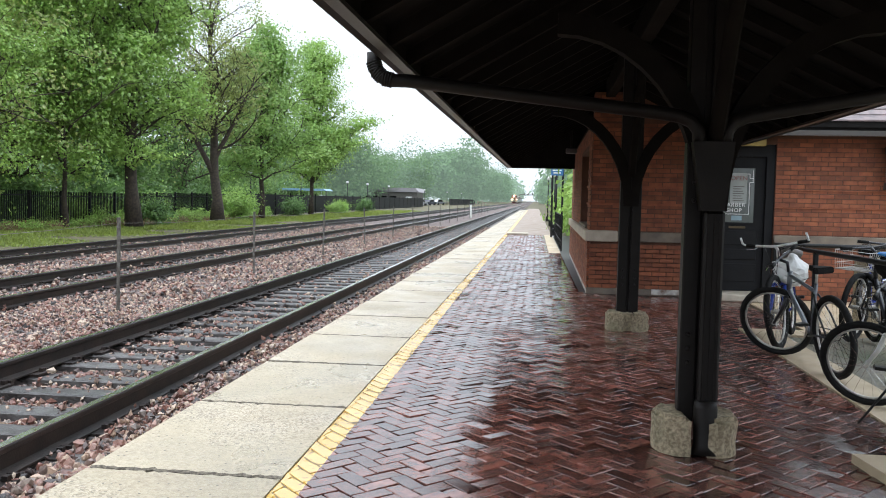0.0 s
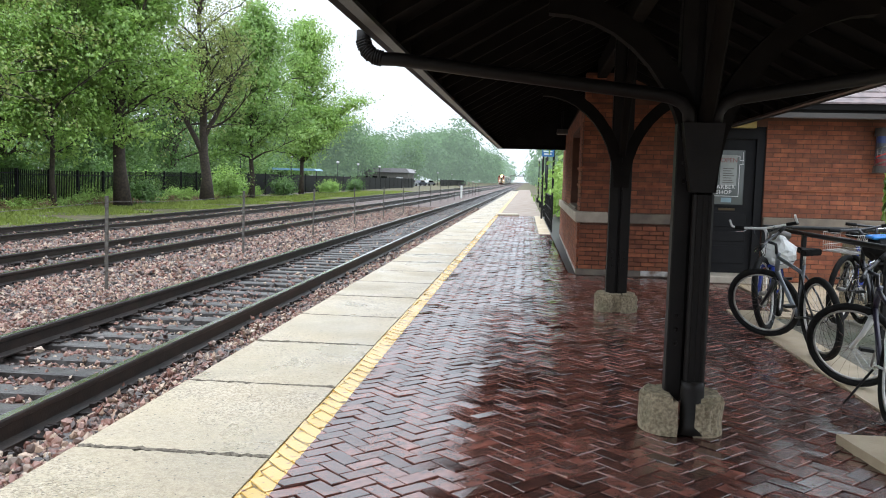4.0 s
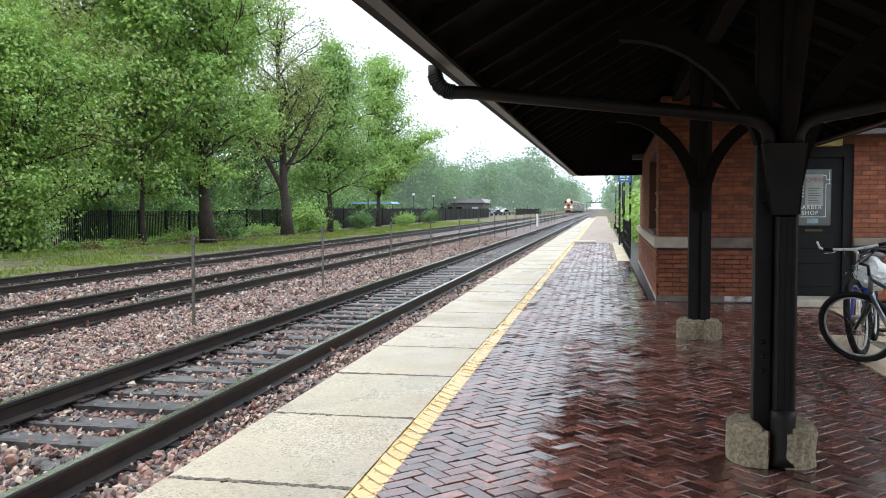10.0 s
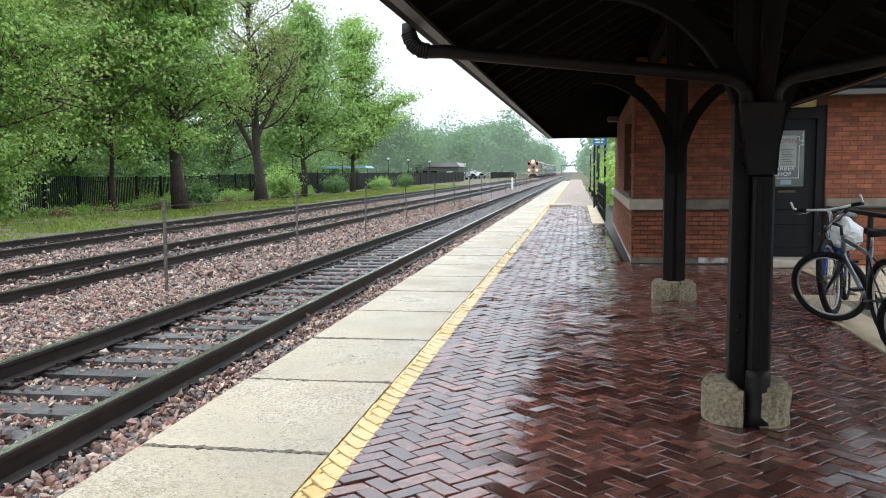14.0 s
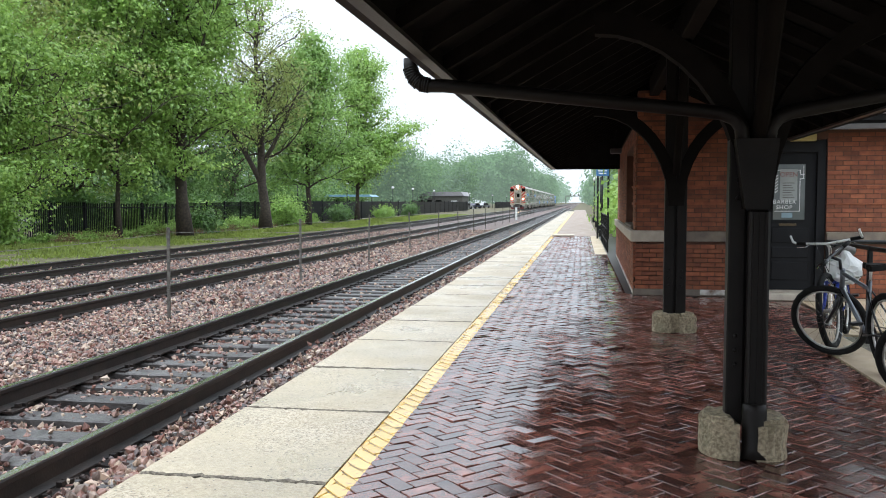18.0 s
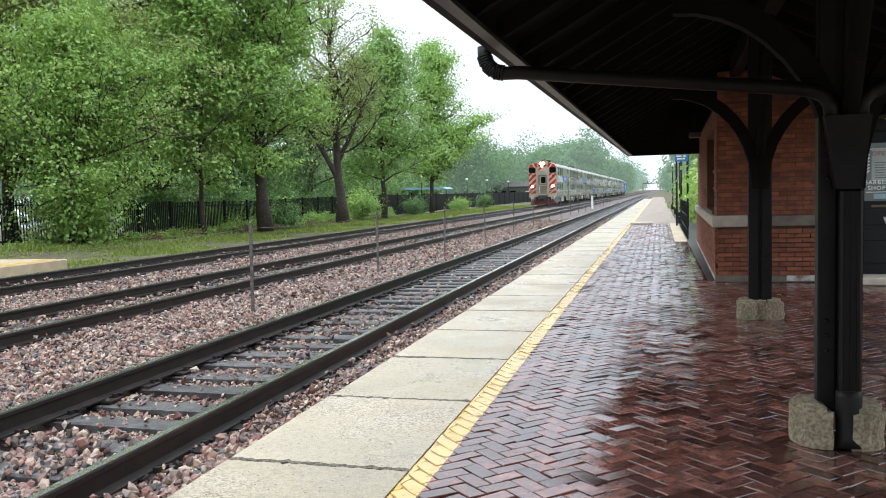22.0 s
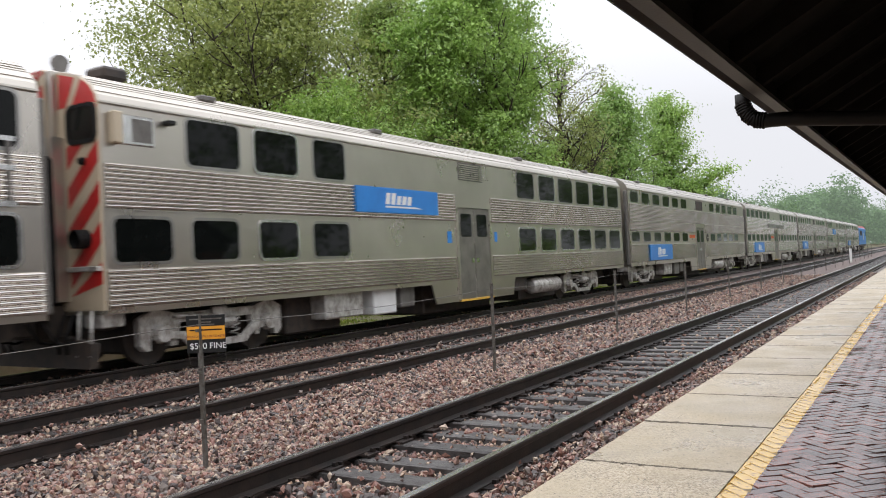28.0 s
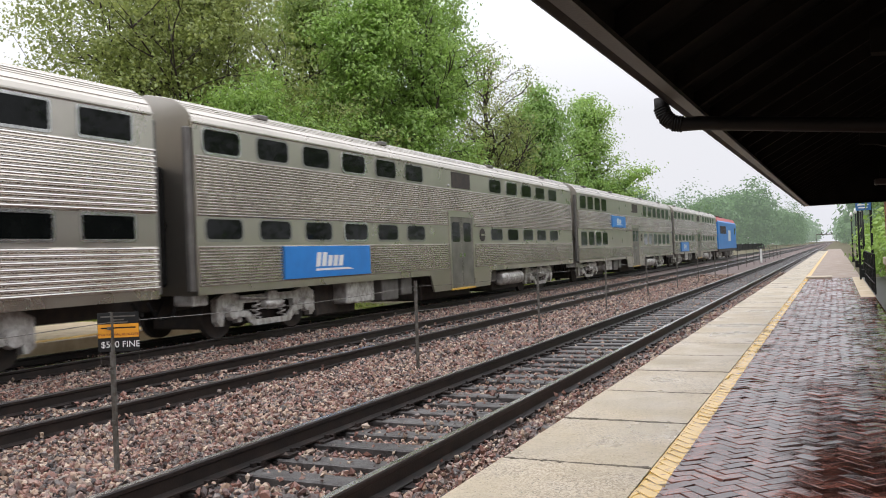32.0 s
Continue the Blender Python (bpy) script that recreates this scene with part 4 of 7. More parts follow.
def bicycle(label, base, colour, colour2, steer=0.0, rim=None, bars="flat", extras=(), size=1.0):
    """x points forward from the rear wheel at 0 to the front wheel at 1.05; z up from the ground."""
    b = thing("bicycle", label, "bicycle", base @ Matrix.Scale(size, 4), group="parked bicycles")
    rim = rim or M_silver
    R = 0.361
    wheel(b, 0, pose(0, 0, R), M_rubber, rim)
    st = Matrix.Translation((0.86, 0, 0.62)) @ Matrix.Rotation(radians(-19), 4, "Y") @ Matrix.Rotation(radians(steer), 4, "Z") @ Matrix.Rotation(radians(19), 4, "Y") @ Matrix.Translation((-0.86, 0, -0.62))
    wheel(b, 0, st @ pose(1.05, 0, R), M_rubber, rim)
    bb, seat, head, headlow = (0.42, 0, 0.30), (0.27, 0, 0.80), (0.80, 0, 0.82), (0.84, 0, 0.68)
    fr = bmesh.new()
    tube_into(fr, [bb, headlow], 0.021, 8)
    tube_into(fr, [(0.29, 0, 0.72), head], 0.018, 8)
    tube_into(fr, [bb, seat], 0.017, 8)
    tube_into(fr, [headlow, (0.79, 0, 0.86)], 0.024, 8)
    frame_ = part("frame", fr, colour, b)
    for s in (-1, 1):
        part("chain_stay", tube([(0.42, s * 0.03, 0.30), (0.22, s * 0.06, 0.34), (0, s * 0.06, R)], 0.010, 6), colour2, b)
        part("seat_stay", tube([(0.29, s * 0.02, 0.70), (0.15, s * 0.055, 0.54), (0, s * 0.06, R)], 0.009, 6), colour2, b)
    fk = bmesh.new()
    for s in (-1, 1):
        tube_into(fk, [(0.865, s * 0.055, 0.62), (0.93, s * 0.055, 0.50), (1.05, s * 0.055, R)], [0.019, 0.019, 0.014], 8)
    tube_into(fk, [(0.865, -0.06, 0.62), (0.865, 0.06, 0.62)], 0.02, 8)
    f = part("fork", fk, colour2, b, m=st)
    hb = bmesh.new()
    tube_into(hb, [(0.80, 0, 0.86), (0.785, 0, 0.95), (0.86, 0, 0.99)], 0.016, 8)
    tube_into(hb, [(0.80, -0.31, 1.02), (0.84, -0.12, 1.00), (0.86, 0, 0.99), (0.84, 0.12, 1.00), (0.80, 0.31, 1.02)], 0.0125, 8)
    if bars == "ends":
        for s in (-1, 1):
            tube_into(hb, [(0.80, s * 0.30, 1.02), (0.87, s * 0.31, 1.04), (0.92, s * 0.31, 1.10)], 0.011, 8)
    h = part("handlebar", hb, M_whitepaint if bars == "ends" else M_bikeblack, b, m=st)
    for s in (-1, 1):
        part("grip", tube([(0.80, s * 0.31, 1.02), (0.82, s * 0.20, 1.01)], 0.018, 8), M_rubber, h)
        part("brake_lever", tube([(0.83, s * 0.16, 1.0), (0.90, s * 0.19, 0.98), (0.88, s * 0.27, 0.98)], 0.006, 5), M_chrome, h)
    cb = bmesh.new()
    for s in (-1, 1):
        tube_into(cb, [(0.86, s * 0.1, 1.0), (0.98, s * 0.06, 0.95), (0.92, 0, 0.72), (0.6, 0, 0.78)], 0.003, 4, caps=False)
    part("brake_cable", cb, M_black, h)
    sd = bmesh.new()
    prism_into(sd, [(0.08, -0.075), (0.14, -0.085), (0.30, -0.02), (0.37, -0.015), (0.38, 0), (0.37, 0.015), (0.30, 0.02), (0.14, 0.085), (0.08, 0.075)], "z", 0.90, 0.955)
    bmesh.ops.recalc_face_normals(sd, faces=sd.faces[:])
    bmesh.ops.bevel(sd, geom=sd.edges[:], offset=0.014, segments=2, affect="EDGES", clamp_overlap=True)
    part("saddle", sd, M_rubber, b)
    part("seat_post", tube([seat, (0.24, 0, 0.91)], 0.013, 8), M_silver, b)
    ch = bmesh.new()
    bmesh.ops.create_cone(ch, cap_ends=True, segments=24, radius1=0.09, radius2=0.09, depth=0.006, matrix=Matrix.Translation((0.42, -0.05, 0.30)) @ Matrix.Rotation(math.pi / 2, 4, "X"))
    part("chainring", ch, M_under, b)
    part("chain", tube([(0.42, -0.05, 0.385), (0.0, -0.05, 0.40), (-0.03, -0.05, R), (0.0, -0.05, 0.33), (0.42, -0.05, 0.215)], 0.005, 4), M_under, b)
    for s, a in ((-1, -0.9), (1, 2.24)):
        e = (0.42 + 0.17 * math.cos(a), s * 0.075, 0.30 + 0.17 * math.sin(a))
        part("crank", tube([(0.42, s * 0.06, 0.30), e], 0.010, 6), M_silver, b)
        part("pedal", box(e[0] - 0.045, e[0] + 0.045, min(s * 0.085, s * 0.175), max(s * 0.085, s * 0.175), e[2] - 0.012, e[2] + 0.012, 0.004), M_black, b)
    for kind in extras:
        if kind == "stand":
            part("kickstand", tube([(0.40, 0.05, 0.28), (0.36, 0.22, 0.0)], 0.009, 6), M_black, b)
        if kind == "reflector":
            part("rear_reflector", box(0.155, 0.185, -0.03, 0.03, 0.64, 0.70, 0.004), M_red, b, "red reflector")
        if kind == "rack_bag":
            part("rear_rack", box(-0.22, 0.22, -0.06, 0.06, 0.735, 0.75), M_black, b)
            bg = bmesh.new()
            bmesh.ops.create_uvsphere(bg, u_segments=14, v_segments=9, radius=1.0, matrix=Matrix.Translation((0.0, 0, 0.86)) @ Matrix.Diagonal((0.24, 0.15, 0.12, 1)))
            for v in bg.verts:
                v.co += Vector((noise.noise(v.co * 9), noise.noise(v.co * 9 + Vector((5, 0, 0))), noise.noise(v.co * 9 + Vector((0, 7, 0))))) * 0.03
            part("bag", bg, M_rubber, b, "lumpy black bag on the rack")
            part("folded_cover", box(-0.16, 0.18, -0.10, 0.10, 0.955, 0.985, 0.012), M_blue, b, "blue cover")
        if kind == "basket":
            wb = bmesh.new()
            for k in range(9):
                x = -0.25 + k * 0.055
                tube_into(wb, [(x, -0.17, 0.95), (x, -0.15, 0.76), (x, 0.15, 0.76), (x, 0.17, 0.95)], 0.003, 4, caps=False)
            for z in (0.76, 0.82, 0.88, 0.95):
                o_ = 0.15 + (z - 0.76) * 0.1
                tube_into(wb, [(-0.26, -o_, z), (0.20, -o_, z), (0.20, o_, z), (-0.26, o_, z), (-0.26, -o_, z)], 0.0035, 4, caps=False)
            tagged(part("wire_basket", wb, M_silver, b, "silver wire basket"), kind="stuff")
    return b


def standing(front, rear, lean):
    """The pose of a bicycle from where its wheels touch, with a lean in degrees."""
    d = Vector((front[0] - rear[0], front[1] - rear[1]))
    return pose(rear[0], rear[1], 0.012, lean, 0, math.degrees(math.atan2(d.y, d.x)))


M_bikegrey = mat("grey_bike_paint", (0.20, 0.215, 0.235), 0.3, metal=0.5)
M_bikeblue = mat("blue_bike_paint", (0.02, 0.05, 0.36), 0.3)
M_bikedark = mat("dark_purple_bike_paint", (0.035, 0.03, 0.05), 0.3)
M_bikeblack = mat("black_bike_paint", (0.02, 0.02, 0.024), 0.3)
bicycle("grey mountain bicycle leaning by the railing", standing((3.55, 8.12), (3.68, 7.08), -6), M_bikegrey, M_bikeblack, 46, M_silver, size=0.94)
bicycle("white and dark bicycle with turned front wheel on a kickstand", standing((3.60, 6.16), (3.43, 5.28), 4), M_bikedark, M_whitepaint, 66, M_silver, extras=("stand", "reflector"), size=0.87)
bicycle("blue bicycle with white handlebar and bag", standing((3.63, 8.42), (4.02, 9.36), 5), M_bikeblue, M_bikeblue, -8, M_silver, "ends")
bicycle("black bicycle with loaded rear rack behind railing", standing((4.75, 9.05), (4.55, 8.02), -5), M_bikeblack, M_bikeblack, 10, M_silver, extras=("rack_bag",))
bicycle("dark bicycle with wire basket behind the railing", standing((5.1, 9.7), (4.5, 9.0), 4), M_bikeblue, M_bikeblack, 15, M_silver, extras=("basket",))
bagt = thing("shopping_bag", "white plastic bag hanging from a bicycle handlebar", "bag")
bg = bmesh.new()
bmesh.ops.create_uvsphere(bg, u_segments=18, v_segments=12, radius=1.0, matrix=Matrix.Translation((3.75, 8.60, 0.77)) @ Matrix.Diagonal((0.155, 0.13, 0.17, 1)))
for v in bg.verts:
    v.co += Vector((noise.noise(v.co * 11), noise.noise(v.co * 11 + Vector((5, 0, 0))), noise.noise(v.co * 11 + Vector((0, 7, 0))))) * 0.045
    if v.co.z > 0.85:
        v.co.x += (3.75 - v.co.x) * 0.35
part("bag_body", bg, M_whitepaint, bagt)
part("tied_top", tube([(3.66, 8.58, 0.92), (3.74, 8.60, 0.95), (3.84, 8.62, 0.92)], 0.045, 7), M_greysteel, bagt, "grey tied handles")

# ------------------------------------------------------------ posts and cables between the tracks
def post_x(y):
    """The row of posts drifts a little away from the platform."""
    return float(np.interp(y, [0.0, 4.98, 10.7, 16.5, 30.0], [-3.95, -4.13, -4.42, -4.55, -4.60]))


def rail_post(y, k):
    p = thing("cable_post", "thin rusty steel post between the tracks", "post", pose(post_x(y), y, -0.32, random.Random(k).uniform(-1, 1), random.Random(k + 50).uniform(-1.6, 1.2)), group="cable posts")
    pb = bmesh.new()
    prism_into(pb, [(-0.022, -0.010), (-0.022, 0.010), (-0.010, 0.010), (-0.008, -0.003), (0.008, -0.003), (0.010, 0.010), (0.022, 0.010), (0.022, -0.010)], "z", -0.1, 1.38)
    bmesh.ops.recalc_face_normals(pb, faces=pb.faces[:])
    part("channel", pb, M_galv, p)
    for z in (0.5, 0.9, 1.25):
        part("cable_clip", box(-0.02, 0.02, -0.03, -0.012, z - 0.012, z + 0.012), M_galv, p)
    return p


POST_Y = [-0.9, 4.98, 10.74, 16.5] + [16.5 + 5.62 * k for k in range(1, 16)]
for k, y in enumerate(POST_Y):
    rail_post(y, k)
cable = thing("barrier_cables", "thin steel cables strung along the posts", "cable")
for z in (0.62, 0.98):
    cb = bmesh.new()
    pts = []
    for a, b2 in zip(POST_Y, POST_Y[1:]):
        for j in range(4):
            f = j / 4
            pts.append((post_x(a + (b2 - a) * f), a + (b2 - a) * f, z - 0.05 * math.sin(math.pi * f)))
    tube_into(cb, pts, 0.003, 4)
    part("cable", cb, M_galv, cable)

warn = thing("warning_sign", "black and amber 500 dollar fine notice tied to a post", "sign", pose(-4.10, 5.02, 0.905, 0, 0, 30) @ Matrix.Scale(0.68, 4))
board = part("board", box(-0.24, 0.24, -0.006, 0.0, -0.24, 0.22, 0.002), M_black, warn)
part("amber_band", box(-0.235, 0.235, -0.009, -0.0055, -0.075, 0.085), M_amber, board, "amber band")
lettering("$500 FINE", 0.105, M_whitepaint, board, pose(0.02, -0.008, -0.19, 90), "white $500 FINE lettering")
lettering("VIOLATORS WILL BE TICKETED", 0.036, mat("dark_red_letters", (0.25, 0.03, 0.02), 0.5), board, pose(0, -0.0105, -0.05, 90), "VIOLATORS WILL BE TICKETED lettering")
for z, w in ((0.175, 0.20), (0.135, 0.07), (0.105, 0.11), (0.04, 0.2)):
    part("text_bar", box(-w, w, -0.0105, -0.0085, z - 0.008, z + 0.008), M_galv if z > 0.09 else M_dark, board)
for x in (-0.22, 0.22):
    part("tie_wire", tube([(x, -0.004, -0.23), (x * 1.05, 0.02, -0.30), (x * 0.98, 0.03, -0.38)], 0.004, 4), M_galv, warn)

wp = thing("white_marker_post", "white marker post between the tracks", "post", pose(-4.75, 76.0, -0.32))
part("post", box(-0.10, 0.10, -0.06, 0.06, 0, 1.25, 0.01), M_whitepaint, wp)
part("cross_bar", box(-0.30, 0.30, -0.03, 0.03, 1.2, 1.30), M_galv, wp)
for x in (-0.27, 0.27):
    part("arm", box(x - 0.03, x + 0.03, -0.03, 0.03, 1.3, 1.5), M_galv, wp)

# ------------------------------------------------------------ far end of the platform
plate = thing("boarding_plate", "raised pale boarding plate on the far platform", "plate", pose(0.5, 34.2, 0.0))
part("plate", box(-0.42, 0.46, -0.5, 0.5, 0.002, 0.07, 0.01), M_newstone, plate)
sg = thing("station_sign", "small blue sign with two lines on black posts", "sign", pose(2.05, 32.0, 0))
part("sign_post", box(-0.22, -0.15, -0.03, 0.03, -0.3, 2.42), M_black, sg)
part("sign_post", box(0.17, 0.25, -0.03, 0.03, -0.3, 2.75), M_black, sg)
bd = part("board", box(-0.25, 0.22, -0.06, -0.03, 2.40, 2.70, 0.004), mat("sign_blue", (0.05, 0.17, 0.42), 0.4), sg, "blue sign board")
for z, w in ((2.60, 0.17), (2.50, 0.14)):
    part("text_bar", box(-w - 0.02, w - 0.02, -0.066, -0.06, z - 0.025, z + 0.02), M_whitepaint, bd, "band of unreadable white letters")
for k, (x, y, h) in enumerate(((2.2, 39, 2.7), (2.3, 46, 2.8), (2.3, 56, 3.0), (2.3, 70, 3.2))):
    lp = thing("platform_lamp_post", "slim black lamp post beside the far platform", "lamp post", pose(x, y, -0.3), group="platform lamp posts")
    part("pole", tube([(0, 0, 0), (0, 0, h + 0.3)], [0.055, 0.04], 8), M_black, lp)
    part("foot", box(-0.14, 0.14, -0.14, 0.14, 0, 0.42, 0.02), M_black, lp)
    part("lamp_head", tube([(0, 0, h + 0.3), (0, 0, h + 0.36), (0, 0, h + 0.62)], [0.06, 0.13, 0.05], 10), M_whitepaint, lp)
rl = tagged(thing("platform_railing", "black railing at the back of the far platform", "railing"), kind="structure")
for z in (0.25, 0.62, 1.0):
    part("rail", tube([(1.98, 23.6, z), (2.0, 31.2, z)], 0.02, 6), M_black, rl)
for k in range(9):
    part("baluster", box(1.97, 2.01, 23.6 + k * 0.95, 23.64 + k * 0.95, -0.2, 1.02), M_black, rl)

# ------------------------------------------------------------ fence and far side
M_fence = mat("black_fence_paint", (0.008, 0.008, 0.009), 0.6, second=(0.005, 0.005, 0.006), scale=3, spec=0.2)
FX = -21.7
pale_mesh = mesh_of("pale", box(-0.017, 0.017, -0.017, 0.017, 0.0, 1.78), M_fence)
for s in range(18):
    y0 = 12.27 + s * 2.52
    fence = tagged(thing("fence_panel", "black steel picket fence panel in the grass", "fence", pose(FX, y0, float(np.interp(y0 + 1.2, [22, 31, 35, 43, 52], [-0.08, -0.28, -0.42, -0.45, -0.35]))), group="picket fence panels"), kind="")
    part("fence_post", box(-0.05, 0.05, -0.05, 0.05, -0.1, 1.86, 0.008), M_fence, fence)
    for z in (0.20, 1.56):
        part("fence_rail", box(-0.022, 0.022, 0.0, 2.52, z, z + 0.055), M_fence, fence)
    for k in range(1, 17):
        part("pale", pale_mesh, M_fence, fence, m=pose(0, k * 0.148, 0.02))
screen = tagged(thing("screened_fence", "long dark screened fence beyond the trees", "fence"), kind="structure")
for y0, y1, x in ((58.5, 170, FX - 0.6), (232, 330, FX - 1.5)):
    part("screen", box(x, x + 0.03, y0, y1, -0.3, 1.52), M_fence, screen)
    y = y0
    while y < y1:
        part("fence_post", box(x - 0.03, x + 0.07, y, y + 0.08, -0.35, 1.66), M_fence, screen)
        y += 4.5

# opposite platform with its shelter roof
op = tagged(thing("opposite_platform", "low pale concrete platform with a worn yellow edge", "platform"), kind="structure")
part("platform_block", box(-18.8, -14.1, -30, 18.6, -0.5, -0.06, 0.02), M_strip, op)
part("yellow_edge", box(-14.5, -14.14, -30, 18.3, -0.062, -0.052), M_yellow, op, "worn yellow paint")
shel = tagged(thing("shelter_roof", "shelter roof with brown fascia on the opposite platform", "roof"), kind="structure")
part("fascia", box(-19.5, -14.0, -6, 14.6, 3.60, 3.95, 0.02), mat("red_brown_fascia", (0.13, 0.06, 0.045), 0.5, second=(0.09, 0.04, 0.03), scale=4), shel, "weathered red-brown fascia")
part("roofing", prism([(-19.6, 3.95), (-13.9, 3.95), (-16.7, 5.0)], "y", -6, 14.7), M_shingle, shel)
part("bracket_end", box(-14.6, -14.4, 13.6, 14.0, 3.42, 3.60), M_dark, shel)
for y in (-5, 1, 7, 13):
    part("shelter_post", box(-16.8, -16.6, y, y + 0.2, -0.06, 3.6), M_dark, shel)

# road and car park behind the fence
structure("car_park", box(-70, -27, 60, 240, -0.36, -0.26), M_asphalt, "wet asphalt car park", "car park")
structure("side_road", prism([(-140, 50.5), (-38, 49.5), (-38, 59.6), (-140, 78)], "z", -0.36, -0.24), mat("wet_road", (0.30, 0.30, 0.30), 0.25, second=(0.24, 0.24, 0.24), scale=2), "pale wet road behind the trees", "road")
for k, ang in enumerate((19.8, 16.4, 13.2, 11.8, 10.3, 7.8, 6.2, 5.2)):
    x = -25.5
    lp = thing("globe_lamp_post", "black lamp post with a white globe", "lamp post", pose(x, by_angle(ang, x), -0.3), group="globe lamp posts")
    part("pole", tube([(0, 0, 0), (0, 0, 3.6)], [0.07, 0.05], 8), M_black, lp)
    gb = bmesh.new()
    bmesh.ops.create_uvsphere(gb, u_segments=12, v_segments=8, radius=0.22, matrix=Matrix.Translation((0, 0, 3.85)))
    part("globe", gb, M_whitepaint, lp, "white globe")
    part("cap", tube([(0, 0, 4.02), (0, 0, 4.12)], [0.2, 0.03], 10), M_black, lp)
    part("collar", tube([(0, 0, 3.55), (0, 0, 3.68)], [0.06, 0.15], 8), M_black, lp)
depot = thing("low_building", "low grey building with a flat roof beyond the car park", "building", pose(-38, 214, -0.3))
part("wall", box(-8, 8, 0, 12, 0, 3.4), M_galv, depot)
part("roof", prism([(-8.6, 3.4), (8.6, 3.4), (7.6, 4.5), (-7.6, 4.5)], "y", -0.6, 12.6), mat("grey_roofing", (0.30, 0.28, 0.28), 0.6), depot)
part("door", box(5.0, 6.6, -0.05, 0.0, 0, 2.2), M_whitepaint, depot)
for k in range(4):
    part("window", box(-7 + 2.6 * k, -5.4 + 2.6 * k, -0.05, 0.0, 1.2, 2.3), M_tint, depot)
aw = thing("blue_canopy", "light blue canopy over parked cars", "canopy", pose(-33, 108, -0.3))
part("cover", prism([(-6, 2.5), (6, 2.5), (5.6, 2.78), (-5.6, 2.78)], "y", 0, 4), mat("light_blue_sheet", (0.20, 0.36, 0.46), 0.5), aw)
for x in (-5.5, 0, 5.5):
    part("leg", box(x - 0.06, x + 0.06, 1.9, 2.02, 0, 2.5), M_galv, aw)


def parked_car(x, y, yaw, colour, label):
    c = thing("parked_car", label, "car", pose(x, y, -0.26, 0, 0, yaw), group="parked cars")
    part("body", prism([(-2.2, 0.3), (2.2, 0.3), (2.2, 0.75), (1.1, 0.95), (0.6, 1.42), (-1.2, 1.45), (-1.9, 0.95), (-2.2, 0.85)], "y", -0.85, 0.85), colour, c)
    for s in (-1, 1):
        part("side_window", prism([(0.95, 0.98), (0.55, 1.36), (-1.1, 1.38), (-1.6, 0.98)], "y", s * 0.845, s * 0.86), M_tint, c)
        for wx in (-1.35, 1.35):
            wb = bmesh.new()
            bmesh.ops.create_cone(wb, cap_ends=True, segments=16, radius1=0.33, radius2=0.33, depth=0.2, matrix=Matrix.Translation((wx, s * 0.78, 0.33)) @ Matrix.Rotation(math.pi / 2, 4, "X"))
            part("wheel", wb, M_rubber, c)
    return c


M_carsilver = mat("silver_car_paint", (0.42, 0.43, 0.44), 0.25, metal=0.5)
M_cardark = mat("dark_car_paint", (0.04, 0.045, 0.06), 0.2)
for k, (ang, x, yaw, colour, label) in enumerate(((8.1, -27.5, 60, M_carsilver, "silver parked car beyond the fence"), (7.4, -27.0, 70, M_cardark, "dark parked car beyond the fence"), (6.8, -26.5, 65, M_carsilver, "silver parked car at the car park edge"), (24.6, -30.5, 20, M_cardark, "dark parked car behind the picket fence"), (22.9, -31, 25, M_carsilver, "silver parked car behind the picket fence"))):
    parked_car(x, by_angle(ang, x), yaw, colour, label)
parked_car(-56.0, 61.0, 4, mat("white_car_paint", (0.75, 0.76, 0.77), 0.25), "white car on the pale road behind the picket fence")


def in_gap(x, y):
    """The open stretch between the bushy tree and the near end of the fence, across to the road."""
    return 36.5 < math.degrees(math.atan2(1.22 - x, y - 0.27)) < 49 and y < 76



# signal bridge far down the line
sb_ = thing("signal_bridge", "pale signal bridge across the tracks far away", "signal bridge", pose(-6.5, 900, -0.3))
for x in (-9.5, 9.0):
    part("leg", box(x - 0.25, x + 0.25, -0.25, 0.25, 0, 8.6), M_galv, sb_)
part("truss", box(-9.7, 9.2, -0.4, 0.4, 8.0, 8.9), M_galv, sb_)
for x in (-4.5, 0, 4.5):
    part("signal_head", box(x - 0.4, x + 0.4, -0.6, -0.4, 8.9, 10.6, 0.05), M_galv, sb_)

